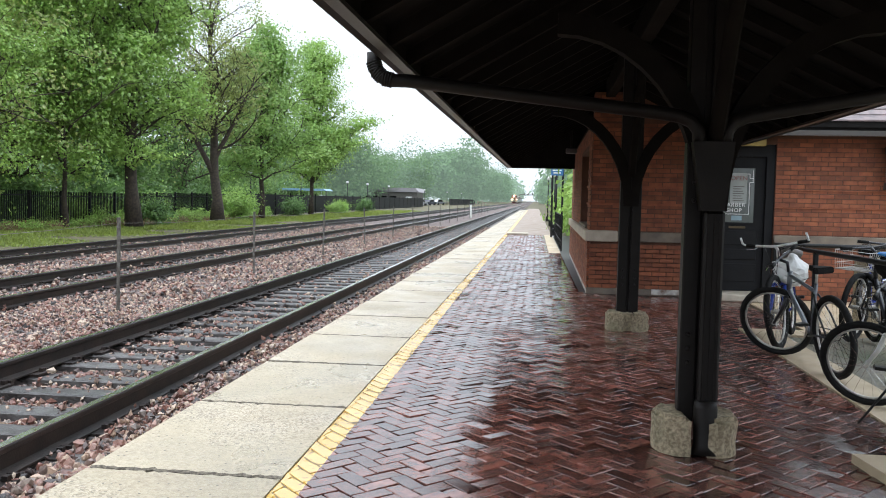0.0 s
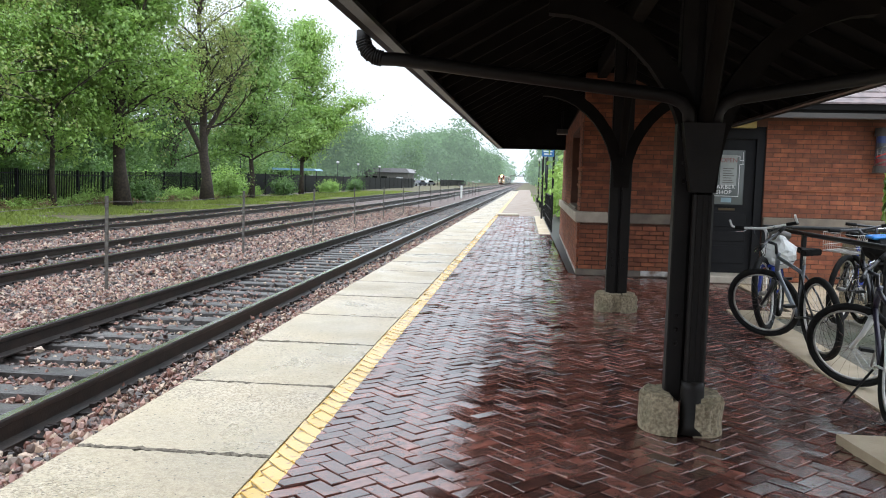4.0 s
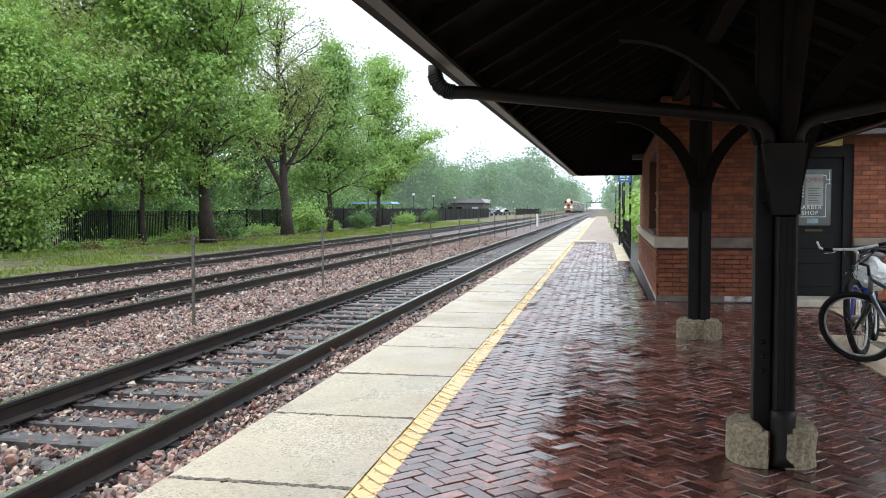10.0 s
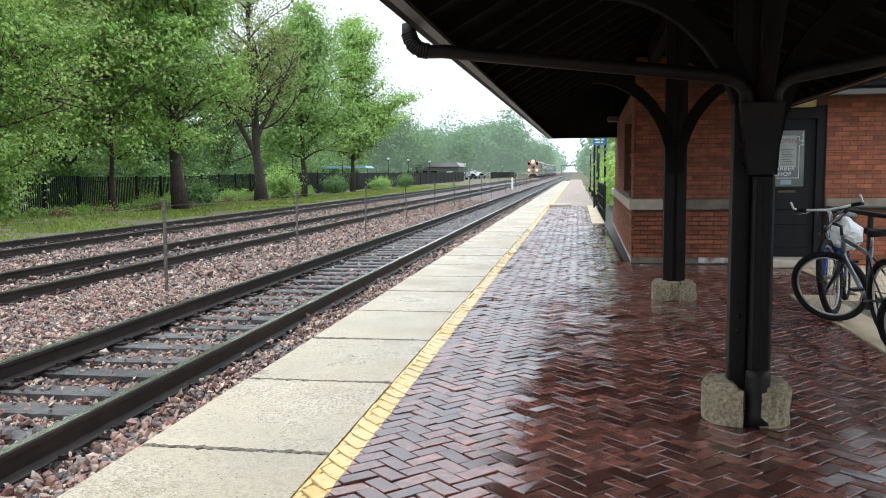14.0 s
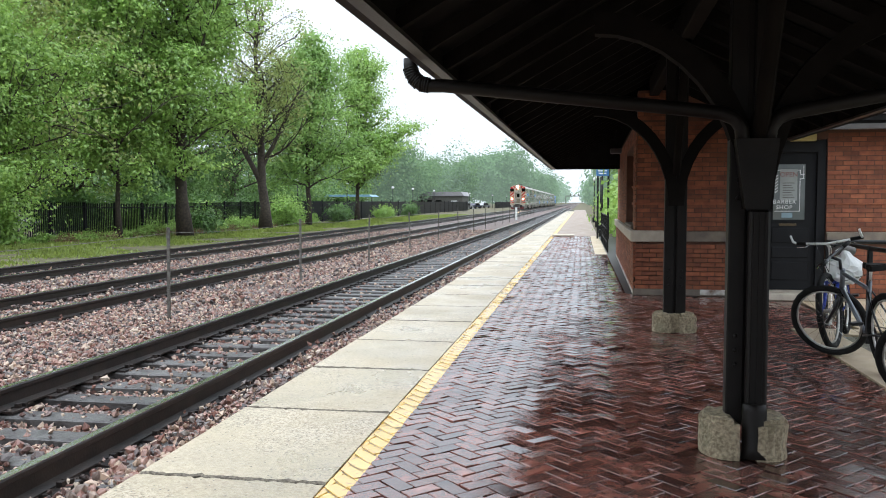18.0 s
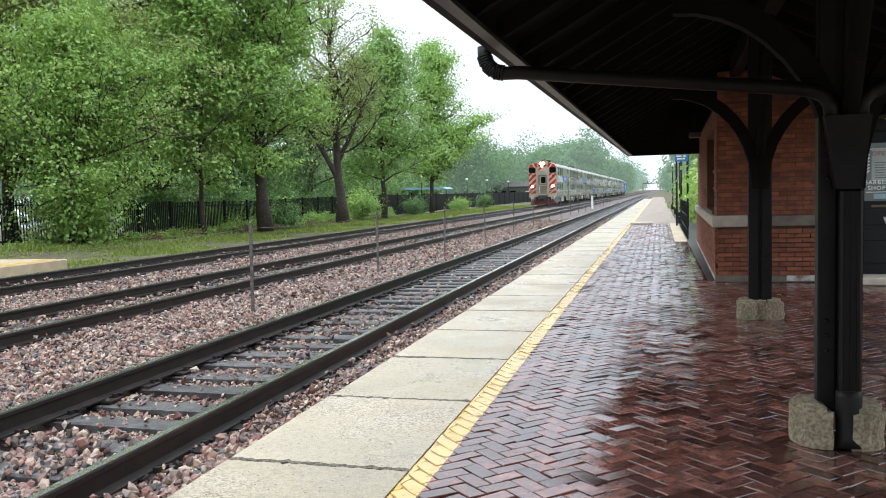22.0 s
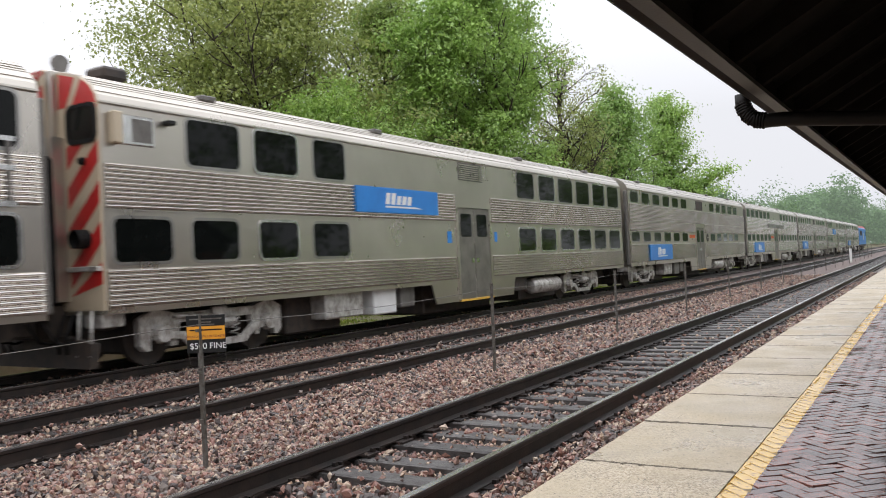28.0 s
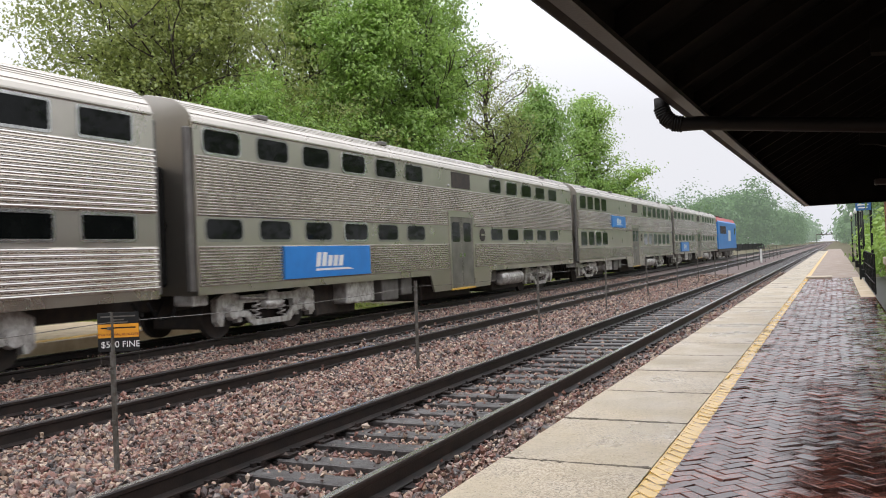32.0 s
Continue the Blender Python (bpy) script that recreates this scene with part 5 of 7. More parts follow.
# ------------------------------------------------------------ trees
def leaf_material(name, base, second, haze_glow=0.0):
    m = bpy.data.materials.new(name)
    m.use_nodes = True
    n, l = m.node_tree.nodes, m.node_tree.links
    n.clear()
    out = n.new("ShaderNodeOutputMaterial")
    dif, tra, gls = n.new("ShaderNodeBsdfDiffuse"), n.new("ShaderNodeBsdfTranslucent"), n.new("ShaderNodeBsdfGlossy")
    gls.inputs["Roughness"].default_value = 0.35
    gls.inputs["Color"].default_value = (0.8, 0.85, 0.8, 1)
    geo = n.new("ShaderNodeNewGeometry")
    big = n.new("ShaderNodeTexNoise")
    big.inputs["Scale"].default_value = 0.35
    l.new(geo.outputs["Position"], big.inputs["Vector"])
    add = n.new("ShaderNodeMath")
    add.operation = "ADD"
    l.new(geo.outputs["Random Per Island"], add.inputs[0])
    l.new(big.outputs["Fac"], add.inputs[1])
    mr = n.new("ShaderNodeMapRange")
    mr.inputs["From Min"].default_value, mr.inputs["From Max"].default_value = 0.35, 1.65
    l.new(add.outputs[0], mr.inputs["Value"])
    mix = n.new("ShaderNodeMix")
    mix.data_type = "RGBA"
    mix.inputs["A"].default_value, mix.inputs["B"].default_value = (*second, 1), (*base, 1)
    l.new(mr.outputs["Result"], mix.inputs["Factor"])
    l.new(mix.outputs["Result"], dif.inputs["Color"])
    l.new(mix.outputs["Result"], tra.inputs["Color"])
    a, b = n.new("ShaderNodeMixShader"), n.new("ShaderNodeMixShader")
    a.inputs[0].default_value, b.inputs[0].default_value = 0.42, 0.05
    l.new(dif.outputs[0], a.inputs[1])
    l.new(tra.outputs[0], a.inputs[2])
    l.new(a.outputs[0], b.inputs[1])
    l.new(gls.outputs[0], b.inputs[2])
    last = b.outputs[0]
    # haze in the air, put into the leaves as a pale emission
    if haze_glow:
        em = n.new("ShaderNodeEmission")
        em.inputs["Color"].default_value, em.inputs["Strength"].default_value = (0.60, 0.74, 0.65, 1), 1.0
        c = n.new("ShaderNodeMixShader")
        c.inputs[0].default_value = haze_glow
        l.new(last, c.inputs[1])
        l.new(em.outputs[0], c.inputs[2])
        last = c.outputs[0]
    l.new(last, out.inputs["Surface"])
    return m


L_mid = leaf_material("maple_leaves", (0.41, 0.59, 0.145), (0.20, 0.33, 0.07))
L_fresh = leaf_material("light_green_leaves", (0.350, 0.515, 0.138), (0.175, 0.304, 0.074))
L_yellow = leaf_material("young_yellow_leaves", (0.36, 0.52, 0.11), (0.15, 0.27, 0.05))
L_olive = leaf_material("olive_leaves", (0.40, 0.45, 0.13), (0.20, 0.25, 0.075))
L_lime = leaf_material("fresh_green_leaves", (0.319, 0.412, 0.092), (0.151, 0.235, 0.050))
L_dark = leaf_material("dark_leaves", (0.16, 0.28, 0.07), (0.07, 0.14, 0.04))


def leaf_arrays(rng, centres, spread, per, size, droop=0.3):
    """Folded leaves scattered round clump centres, facing out of their clump and up: corners and triangles."""
    c = np.repeat(centres, per, 0)
    n = len(c)
    off = rng.normal(size=(n, 3)) * rng.uniform(0.45, 1.6, (n, 1))
    p = c + off * spread * np.array([1, 1, 0.75])
    up = off * 0.55 + rng.normal(size=(n, 3)) * 0.42 + np.array([0, 0, 0.75])
    up /= np.linalg.norm(up, axis=1, keepdims=True)
    u = np.cross(up, rng.normal(size=(n, 3)))
    u[:, 2] -= droop
    u /= np.linalg.norm(u, axis=1, keepdims=True) + 1e-9
    w = np.cross(u, up)
    w /= np.linalg.norm(w, axis=1, keepdims=True) + 1e-9
    nn = np.cross(u, w)
    s = (size * rng.uniform(0.6, 1.35, n))[:, None]
    v = np.stack([p - u * s * 0.5, p + w * s * 0.36 + nn * s * 0.10, p + u * s * 0.55, p - w * s * 0.36 + nn * s * 0.10], 1).reshape(-1, 3)
    k = (np.arange(n) * 4)[:, None]
    f = np.concatenate([k + [0, 1, 2], k + [0, 2, 3]], 1).reshape(-1, 3)
    return v, f


def tree(x, y, height, radius, trunk_r, seed, leaves, label, crown_from=0.3, size=0.17, material=None, lean=(0, 0), limbs=18, spread=0.4, top=0.45, base=-0.36, rise=0.5, forks=()):
    """A wandering trunk, limbs that fork twice, and sprays of small leaves round the twig ends."""
    rng = np.random.default_rng(seed)
    r = random.Random(seed)
    t = thing("tree", label, "tree", pose(x, y, base))
    tb = bmesh.new()

    def reach_out(start, d, length, rad, sides, steps, wander, lift):
        """A limb from start: its points, each turned a little from the last."""
        pts, d = [Vector(start)], d.normalized()
        for j in range(steps):
            d = (d + Vector((r.gauss(0, wander), r.gauss(0, wander), r.gauss(0, wander) + lift))).normalized()
            pts.append(pts[-1] + d * length / steps)
        tube_into(tb, pts, [rad * (1 - 0.85 * j / steps) for j in range(steps + 1)], sides, caps=False)
        return pts

    n = 11
    trunk = [Vector((0, 0, 0))]
    bend = Vector((lean[0], lean[1], 0)) / n
    for i in range(1, n):
        trunk.append(trunk[-1] + bend + Vector((r.gauss(0, 0.006 * height), r.gauss(0, 0.006 * height), height * 0.93 / (n - 1))))
    radii = [trunk_r * (1.4 if i == 0 else 1) * (1 - 0.9 * (i / (n - 1)) ** 0.9) for i in range(n)]
    tube_into(tb, trunk, radii, 10)
    twigs, weights = [trunk[-1]], [1.0]

    def leafy(limb, reach, lr, load):
        """Side twigs along a limb, each ending in a clump of leaves."""
        for j in range(1, len(limb)):
            for _ in range(2):
                d2 = (limb[j] - limb[j - 1]).normalized() + Vector((r.gauss(0, 0.8), r.gauss(0, 0.8), r.gauss(0.1, 0.5)))
                sub = reach_out(limb[j], d2, max(0.5, reach * r.uniform(0.2, 0.5)) * r.uniform(0.6, 1.5), lr * 0.35, 4, 3, 0.25, 0.05)
                w = load * (0.0 if r.random() < 0.15 else r.uniform(0.25, 1.7))
                for q in (sub[2], sub[3]):
                    twigs.append(q)
                    weights.append(w)

    # heavy forks that rise beside the trunk
    for at, ang, length, steep in forks:
        i = int(at * (n - 1))
        a = trunk[i].lerp(trunk[i + 1], at * (n - 1) - i)
        fork = reach_out(a, Vector((math.cos(ang), math.sin(ang), steep)), length, radii[i] * 0.62, 8, 8, 0.09, 0.05)
        for j in range(2, 9):
            for _ in range(2):
                ang2 = r.uniform(0, 2 * math.pi)
                limb = reach_out(fork[j], Vector((math.cos(ang2), math.sin(ang2), 0.9)), radius * r.uniform(0.35, 0.7), 0.035, 5, 5, 0.18, 0.06)
                leafy(limb, radius * 0.55, 0.03, r.uniform(0.4, 1.4))
    for k in range(limbs):
        f = crown_from + (0.95 - crown_from) * (k + r.random()) / limbs
        i = min(int(f * (n - 1)), n - 2)
        a = trunk[i].lerp(trunk[i + 1], f * (n - 1) - i)
        g = (f - crown_from) / (1 - crown_from)
        reach = radius * (0.62 + 0.38 * math.sin(math.pi * min(1, 0.2 + g * 0.9))) * (1 - top * g ** 2) * r.uniform(0.5, 1.3)
        ang = k * 2.4 + r.uniform(-0.6, 0.6)
        d = Vector((math.cos(ang), math.sin(ang), rise * (0.4 + 1.3 * g) + r.uniform(-0.2, 0.3)))
        lr = min(radii[i] * 0.55, 0.02 + reach * 0.018)
        limb = reach_out(a, d, reach, lr, 6, 6, 0.16, 0.05)
        load = r.uniform(0.35, 1.6)
        leafy(limb, reach, lr, load)
    part("trunk", tb, M_bark, t, "dark wet bark")
    tw, weight = np.array(twigs), np.array(weights)
    count = np.maximum(0, (weight / weight.sum() * leaves).astype(int))
    v, f = leaf_arrays(rng, np.repeat(tw, count, 0), spread * np.array([1.1, 1.1, 0.6]), 1, size)
    crown = new("crown", np_mesh("crown", v, f, material or L_mid))
    crown.parent = t
    return t


TREES = [
    # angle, x, height, radius, trunk, leaves, crown_from, material, label, leaf, spread, limbs, forks
    (31.4, -20.6, 15.5, 3.9, 0.13, 34000, 0.17, L_mid, "slender leafy green tree by the black fence", 0.18, 0.42, 36, ()),
    (27.3, -19.2, 22.5, 4.2, 0.34, 66000, 0.14, L_mid, "tall leafy maple with a thick dark trunk", 0.18, 0.42, 60, ((0.30, 1.2, 9.0, 3.0),)),
    (22.0, -19.3, 16.4, 3.9, 0.36, 13000, 0.30, L_olive, "sparse budding tree with a forked trunk", 0.15, 0.36, 36, ((0.19, 3.3, 8.5, 1.9), (0.26, 0.3, 6.5, 2.2), (0.3, 5.0, 6.0, 2.4))),
    (19.1, -20.3, 14.8, 4.2, 0.22, 38000, 0.20, L_fresh, "leafy light green tree beside the track", 0.21, 0.55, 46, ()),
    (15.7, -21.0, 16.4, 3.8, 0.24, 30000, 0.18, L_mid, "tall leafy tree with gaps in its crown", 0.23, 0.55, 44, ((0.20, 0.4, 6.0, 1.6),)),
    (39.6, -20.2, 8.5, 3.9, 0.20, 66000, 0.20, L_yellow, "bright yellow-green bushy tree with drooping sprays", 0.125, 0.42, 56, ()),
    (42.9, -26.5, 16.5, 9.0, 0.29, 108000, 0.16, L_olive, "broad olive-green tree with spreading dark limbs", 0.155, 0.55, 50, ((0.2, 2.6, 10.0, 1.1), (0.22, 5.4, 10.0, 1.3))),
    (34.5, -27.0, 18.5, 5.6, 0.35, 60000, 0.12, L_lime, "full green tree behind the fence", 0.18, 0.55, 46, ()),
    (51.0, -27.0, 8.6, 3.4, 0.25, 12000, 0.18, L_olive, "low olive-green tree behind the fence", 0.20, 0.45, 22, ()),
    (58.0, -30.0, 8.0, 3.4, 0.25, 9000, 0.25, L_mid, "low green tree behind the fence", 0.22, 0.45, 18, ()),
    (29.5, -33.0, 16.0, 5.2, 0.35, 22000, 0.12, L_dark, "green tree further behind the fence", 0.27, 0.6, 26, ()),
    (24.3, -33.0, 11.5, 4.4, 0.30, 11000, 0.12, L_dark, "small green tree behind the fence", 0.27, 0.6, 22, ()),
]
for k, (ang, x, h, rad, tr, lv, cf, lm, label, leaf, spr, limbs, forks) in enumerate(TREES):
    tree(x, by_angle(ang, x), h, rad, tr, 11 + k, lv, label, cf, leaf, lm, lean=((-0.9, 0.5) if k == 2 else (0.3, -0.2)), limbs=limbs, spread=spr, rise=(0.45 if k == 5 else 0.8), top=(0.45 if k in (5, 6) else 0.3), forks=forks)


# ------------------------------------------------------------ bushes, weeds and far woods
def bush(name, x, y, rx, ry, h, seed, leaves, size, material, label, base=-0.36):
    rng = np.random.default_rng(seed)
    t = thing(name, label, "shrub", pose(x, y, base))
    sb = bmesh.new()
    r = random.Random(seed)
    tw = []
    for k in range(14):
        a = r.uniform(0, 2 * math.pi)
        d = r.uniform(0.2, 1.0)
        e = Vector((rx * d * math.cos(a), ry * d * math.sin(a), h * r.uniform(0.5, 1.0) * (1.1 - 0.4 * d)))
        tube_into(sb, [(e.x * 0.15, e.y * 0.15, 0), e * 0.55, e], [0.03, 0.02, 0.006], 4, caps=False)
        tw += [e, e * 0.75, e * 0.5]
    part("woody_base", sb, M_bark, t)
    tw = np.array(tw)
    w = rng.gamma(1.3, 1.0, len(tw))
    v, f = leaf_arrays(rng, np.repeat(tw, (w / w.sum() * leaves).astype(int), 0), 0.16 * (rx + ry + h) / 2, 1, size)
    v[:, 2] = np.abs(v[:, 2])
    c = new("foliage", np_mesh("foliage", v, f, material))
    c.parent = t
    return t


rb = random.Random(5)
for k in range(16):
    x, y, h, lm = -24.6 + rb.uniform(-1.0, 0.6), 22 + k * 3.6 + rb.uniform(-1, 1), rb.uniform(0.7, 1.8), rb.choice([L_mid, L_dark, L_yellow])
    if not in_gap(x, y):
        bush("shrub", x, y, 1.3, 1.6, h, 70 + k, 1700, 0.15, lm, "green shrub growing along the fence")
for k, (x, y, h) in enumerate(((-20.0, 26.4, 3.0), (-20.3, 44.0, 1.3), (-20.2, 57, 2.2), (-20.6, 72, 1.5), (-20.3, 88, 1.3), (-20.0, 101, 1.6))):
    bush("shrub", x, y, 1.1, 1.5, h, 90 + k, 6000 if h > 2 else 3000, 0.15, (L_mid, L_dark)[k % 2], "green bush beside the track")


def far_wood(name, rows, seed, size, material, label):
    """Rows of crowns: x, y, height, radius, leaves."""
    rng = np.random.default_rng(seed)
    vs, fs, at = [], [], 0
    for x, y, h, rad, n in rows:
        if x < -22 and in_gap(x, y):
            continue
        clumps = 34
        d = rng.normal(size=(clumps, 3))
        d /= np.linalg.norm(d, axis=1, keepdims=True)
        c = np.array([x, y, h * 0.52]) + d * np.array([rad, rad, h * 0.44]) * rng.uniform(0.45, 1.0, (clumps, 1))
        c[:, 2] = np.maximum(c[:, 2], 0.4) if h > 1.5 else np.maximum(c[:, 2] - 0.32, -0.28)
        v, f = leaf_arrays(rng, np.repeat(c, n // clumps, 0), rad * 0.24, 1, size, 0.1)
        v[:, 2] = np.maximum(v[:, 2], -0.3)
        vs.append(v)
        fs.append(f + at)
        at += len(v)
    ob = new(name, np_mesh(name, np.concatenate(vs), np.concatenate(fs), material))
    return tagged(ob, label, "woods", "", "stuff")


rw = random.Random(9)
L_far1 = leaf_material("woods_leaves", (0.20, 0.32, 0.08), (0.08, 0.15, 0.04), 0.0)
# the farther the woods, the more haze glow is mixed into the leaves
L_far2 = leaf_material("haze_glow_woods_leaves", (0.15, 0.27, 0.07), (0.07, 0.15, 0.04), 0.09)
L_far3 = leaf_material("haze_glow_distant_leaves", (0.14, 0.26, 0.08), (0.07, 0.15, 0.05), 0.155)
far_wood("woods_behind_fence", [(rw.uniform(-75, -36), y, rw.uniform(9, 15), rw.uniform(4, 5.5), 2000) for y in range(20, 96, 3)], 1, 0.34, L_far1, "green woods behind the fence")
far_wood("misty_woods", [(rw.uniform(-62, -34), 130 + k * 7, rw.uniform(13, 18), rw.uniform(4.5, 6.5), 5000) for k in range(24)], 2, 0.55, L_far2, "green woods beyond the car park, pale haze glow in the leaves")
far_wood("distant_misty_woods", [(-22 - rw.uniform(0, 26), 285 + k * 12, rw.uniform(19, 26), rw.uniform(6, 9), 3600) for k in range(40)], 3, 0.95, L_far3, "woods far along the line, paled by haze glow in the leaves")
rk = random.Random(3)
across = random.Random(8)
far_wood("woods_across_road", [(1.22 - y * math.tan(math.radians(34 + 1.15 * k)), y + 0.27, across.uniform(10, 16), across.uniform(4.5, 6.0), 2600) for k, y in ((k, across.uniform(79, 92)) for k in range(17))], 41, 0.42, L_far2, "green woods across the pale road, slight haze glow in the leaves")
far_wood("hedge_behind_fence", [(-24.2 - rk.uniform(0, 3.5), 26 + k * 1.5, rk.uniform(1.2, 2.6), rk.uniform(1.0, 1.6), 800) for k in range(34)], 12, 0.2, L_dark, "dark green undergrowth behind the picket fence")


far_wood("undergrowth", [(-33 - rk.uniform(0, 8), 24 + k * 3.2, rk.uniform(3.5, 7.0), rk.uniform(2.2, 3.2), 1500) for k in range(34)], 16, 0.32, L_far1, "dense green undergrowth behind the trees")


def weeds(name, count, seed, label):
    """Blades and leafy weeds on the strip between the far track and the fence."""
    rng = np.random.default_rng(seed)
    x = -13.8 - 7.7 * rng.uniform(0, 1, count) ** 0.8
    y = 17 + 95 * rng.uniform(0, 1, count) ** 1.3
    patch = np.sin(x * 1.3 + 2 * np.sin(y * 0.35)) + np.sin(y * 0.8) + 0.6 * np.sin(x * 3.1 - y * 1.7)
    # bare earth shows between the tufts, most of all beside the stones
    keep = patch + rng.uniform(-0.9, 0.9, count) > np.interp(-x, [13.8, 15.5, 18.0, 21.5], [0.7, -0.1, -0.6, 0.0])
    x, y, patch = x[keep], y[keep], patch[keep]
    count = len(x)
    h = np.where(patch > 0.2, rng.uniform(0.05, 0.20, count), rng.uniform(0.02, 0.06, count)) * np.clip((-x - 13.6) / 2.0, 0.3, 1.0)
    a = rng.uniform(0, 2 * np.pi, count)
    wv = rng.uniform(0.012, 0.035, count) * (1 + y / 60)
    z = ground_height(x, y)
    d = np.stack([np.cos(a), np.sin(a)], -1)
    lean = rng.normal(size=(count, 2)) * 0.3 * h[:, None]
    p = np.stack([x, y], -1)
    v = np.stack([np.c_[p - d * wv[:, None], z], np.c_[p + d * wv[:, None], z], np.c_[p + lean, z + h]], 1).reshape(-1, 3)
    ob = new(name, np_mesh(name, v, np.arange(count * 3).reshape(-1, 3), L_grass))
    return tagged(ob, label, "weeds", "", "stuff")


L_grass = leaf_material("grass_blades", (0.31, 0.38, 0.07), (0.15, 0.19, 0.04))
M_dryleaf = leaf_material("dry_weed_leaves", (0.30, 0.16, 0.09), (0.14, 0.12, 0.05))
weeds("weeds", 150000, 21, "tangled green and straw weeds beside the far track")
far_wood("woods_by_platform", [(rw.uniform(6.5, 10), 27 + k * 5.0, rw.uniform(12, 17), rw.uniform(3.0, 4.2), 1700) for k in range(19)], 4, 0.34, L_far1, "green woods behind the far platform")
far_wood("distant_woods_by_platform", [(rw.uniform(7, 15), 130 + k * 13, rw.uniform(11, 17), rw.uniform(3.5, 5), 1200) for k in range(40)], 6, 1.2, L_far3, "woods far along the platform side, paled by haze glow in the leaves")
# the most haze glow, for the farthest leaves
L_far4 = leaf_material("haze_glow_farthest_leaves", (0.14, 0.26, 0.09), (0.08, 0.16, 0.06), 0.30)
far_wood("farthest_misty_woods", [(-24 - rw.uniform(0, 30), 700 + k * 26, rw.uniform(20, 30), rw.uniform(9, 13), 500) for k in range(34)] + [(9 + rw.uniform(0, 16), 640 + k * 28, rw.uniform(16, 24), rw.uniform(7, 10), 500) for k in range(34)], 18, 3.4, L_far4, "woods closing the view along the line, strongest haze glow in the leaves")
far_wood("tall_far_tree", [(-37.7, 240, 20, 5.5, 1400)], 8, 0.6, L_far3, "tall tree above the far woods, paled by haze glow in its leaves")

for k, (x, y, h, rx) in enumerate(((7.9, 13.6, 1.9, 0.7), (8.3, 14.6, 2.4, 0.9), (9.3, 13.6, 2.2, 1.0), (10.2, 14.2, 2.6, 1.2))):
    bush("shrub", x, y, rx, 0.9, h, 130 + k, 2600, 0.20, (L_mid, L_dark)[k % 2], "broad-leaved green shrub beside the brick building", -0.05)
far_wood("trees_behind_station", [(9 + 2.2 * k, 19 + rk.uniform(-2, 3), rk.uniform(3.2, 4.6), rk.uniform(1.6, 2.4), 1500) for k in range(8)], 14, 0.3, L_mid, "green trees behind the station")
far_wood("hedge_by_far_platform", [(3.5 + rk.uniform(-0.4, 0.9), 25 + 1.6 * k, rk.uniform(1.6, 3.2), rk.uniform(0.8, 1.2), 900) for k in range(22)], 15, 0.20, L_mid, "leafy hedge behind the far platform")

# ------------------------------------------------------------ train
CAR = 25.0
TRAIN_X = -11.10
TRAIN_SPEED = 17.7
FRONT_AT, FRONT_T = 26.8, 25.5


def front_y(t):
    return FRONT_AT - (t - FRONT_T) * TRAIN_SPEED + float(np.interp(t, [25.5, 28.0, 30.0, 31.0, 31.8, 32.0], [0.0, 0.3, -0.24, -0.42, -0.42, -0.12]))


HW = 1.50
BODY = [(-HW, 1.0), (HW, 1.0), (HW, 4.14), (HW - 0.04, 4.30), (HW - 0.16, 4.46), (HW - 0.42, 4.64), (HW - 0.85, 4.76), (0.35, 4.82), (-0.35, 4.82), (-HW + 0.85, 4.76), (-HW + 0.42, 4.64), (-HW + 0.16, 4.46), (-HW + 0.04, 4.30), (-HW, 4.14)]


def rounded(y0, y1, z0, z1, r=0.09, seg=4):
    pts = []
    for cy, cz, a0 in ((y1 - r, z1 - r, 0), (y0 + r, z1 - r, 90), (y0 + r, z0 + r, 180), (y1 - r, z0 + r, 270)):
        pts += [(cy + r * math.cos(radians(a0 + 90 * k / seg)), cz + r * math.sin(radians(a0 + 90 * k / seg))) for k in range(seg + 1)]
    return pts


def ring_into(bm, outer, inner, x0, x1):
    """A flat window frame between two outlines with the same number of corners."""
    n = len(outer)
    loops = [[bm.verts.new((x, *p)) for p in o] for x, o in ((x0, outer), (x1, outer), (x1, inner), (x0, inner))]
    for a, b in ((0, 1), (1, 2), (2, 3)):
        for i in range(n):
            bm.faces.new((loops[a][i], loops[a][(i + 1) % n], loops[b][(i + 1) % n], loops[b][i]))


window_cache = {}


def car_window(car, y0, y1, z0, z1, bright, far, corner=0.11):
    """A rounded window: a metal frame with a dark pane set back in it."""
    key = (round(y1 - y0, 2), round(z1 - z0, 2), bright, corner)
    if key not in window_cache:
        w, h = y1 - y0, z1 - z0
        r = min(corner, h * 0.3)
        fb = bmesh.new()
        ring_into(fb, rounded(-0.05, w + 0.05, -0.05, h + 0.05, r + 0.04), rounded(0, w, 0, h, r), -0.01, 0.018 if bright else 0.010)
        bmesh.ops.recalc_face_normals(fb, faces=fb.faces[:])
        pb = bmesh.new()
        prism_into(pb, rounded(0.002, w - 0.002, 0.002, h - 0.002, r), "x", -0.012, 0.004)
        bmesh.ops.recalc_face_normals(pb, faces=pb.faces[:])
        window_cache[key] = (mesh_of("window", fb, M_window_trim if bright else M_steel), mesh_of("pane", pb, M_tint))
    fm, pm = window_cache[key]
    w = part("window", fm, M_steel, car, m=pose(HW, y0, z0))
    part("pane", pm, M_tint, w)
    if far:
        far.append((y0, y1, z0, z1))


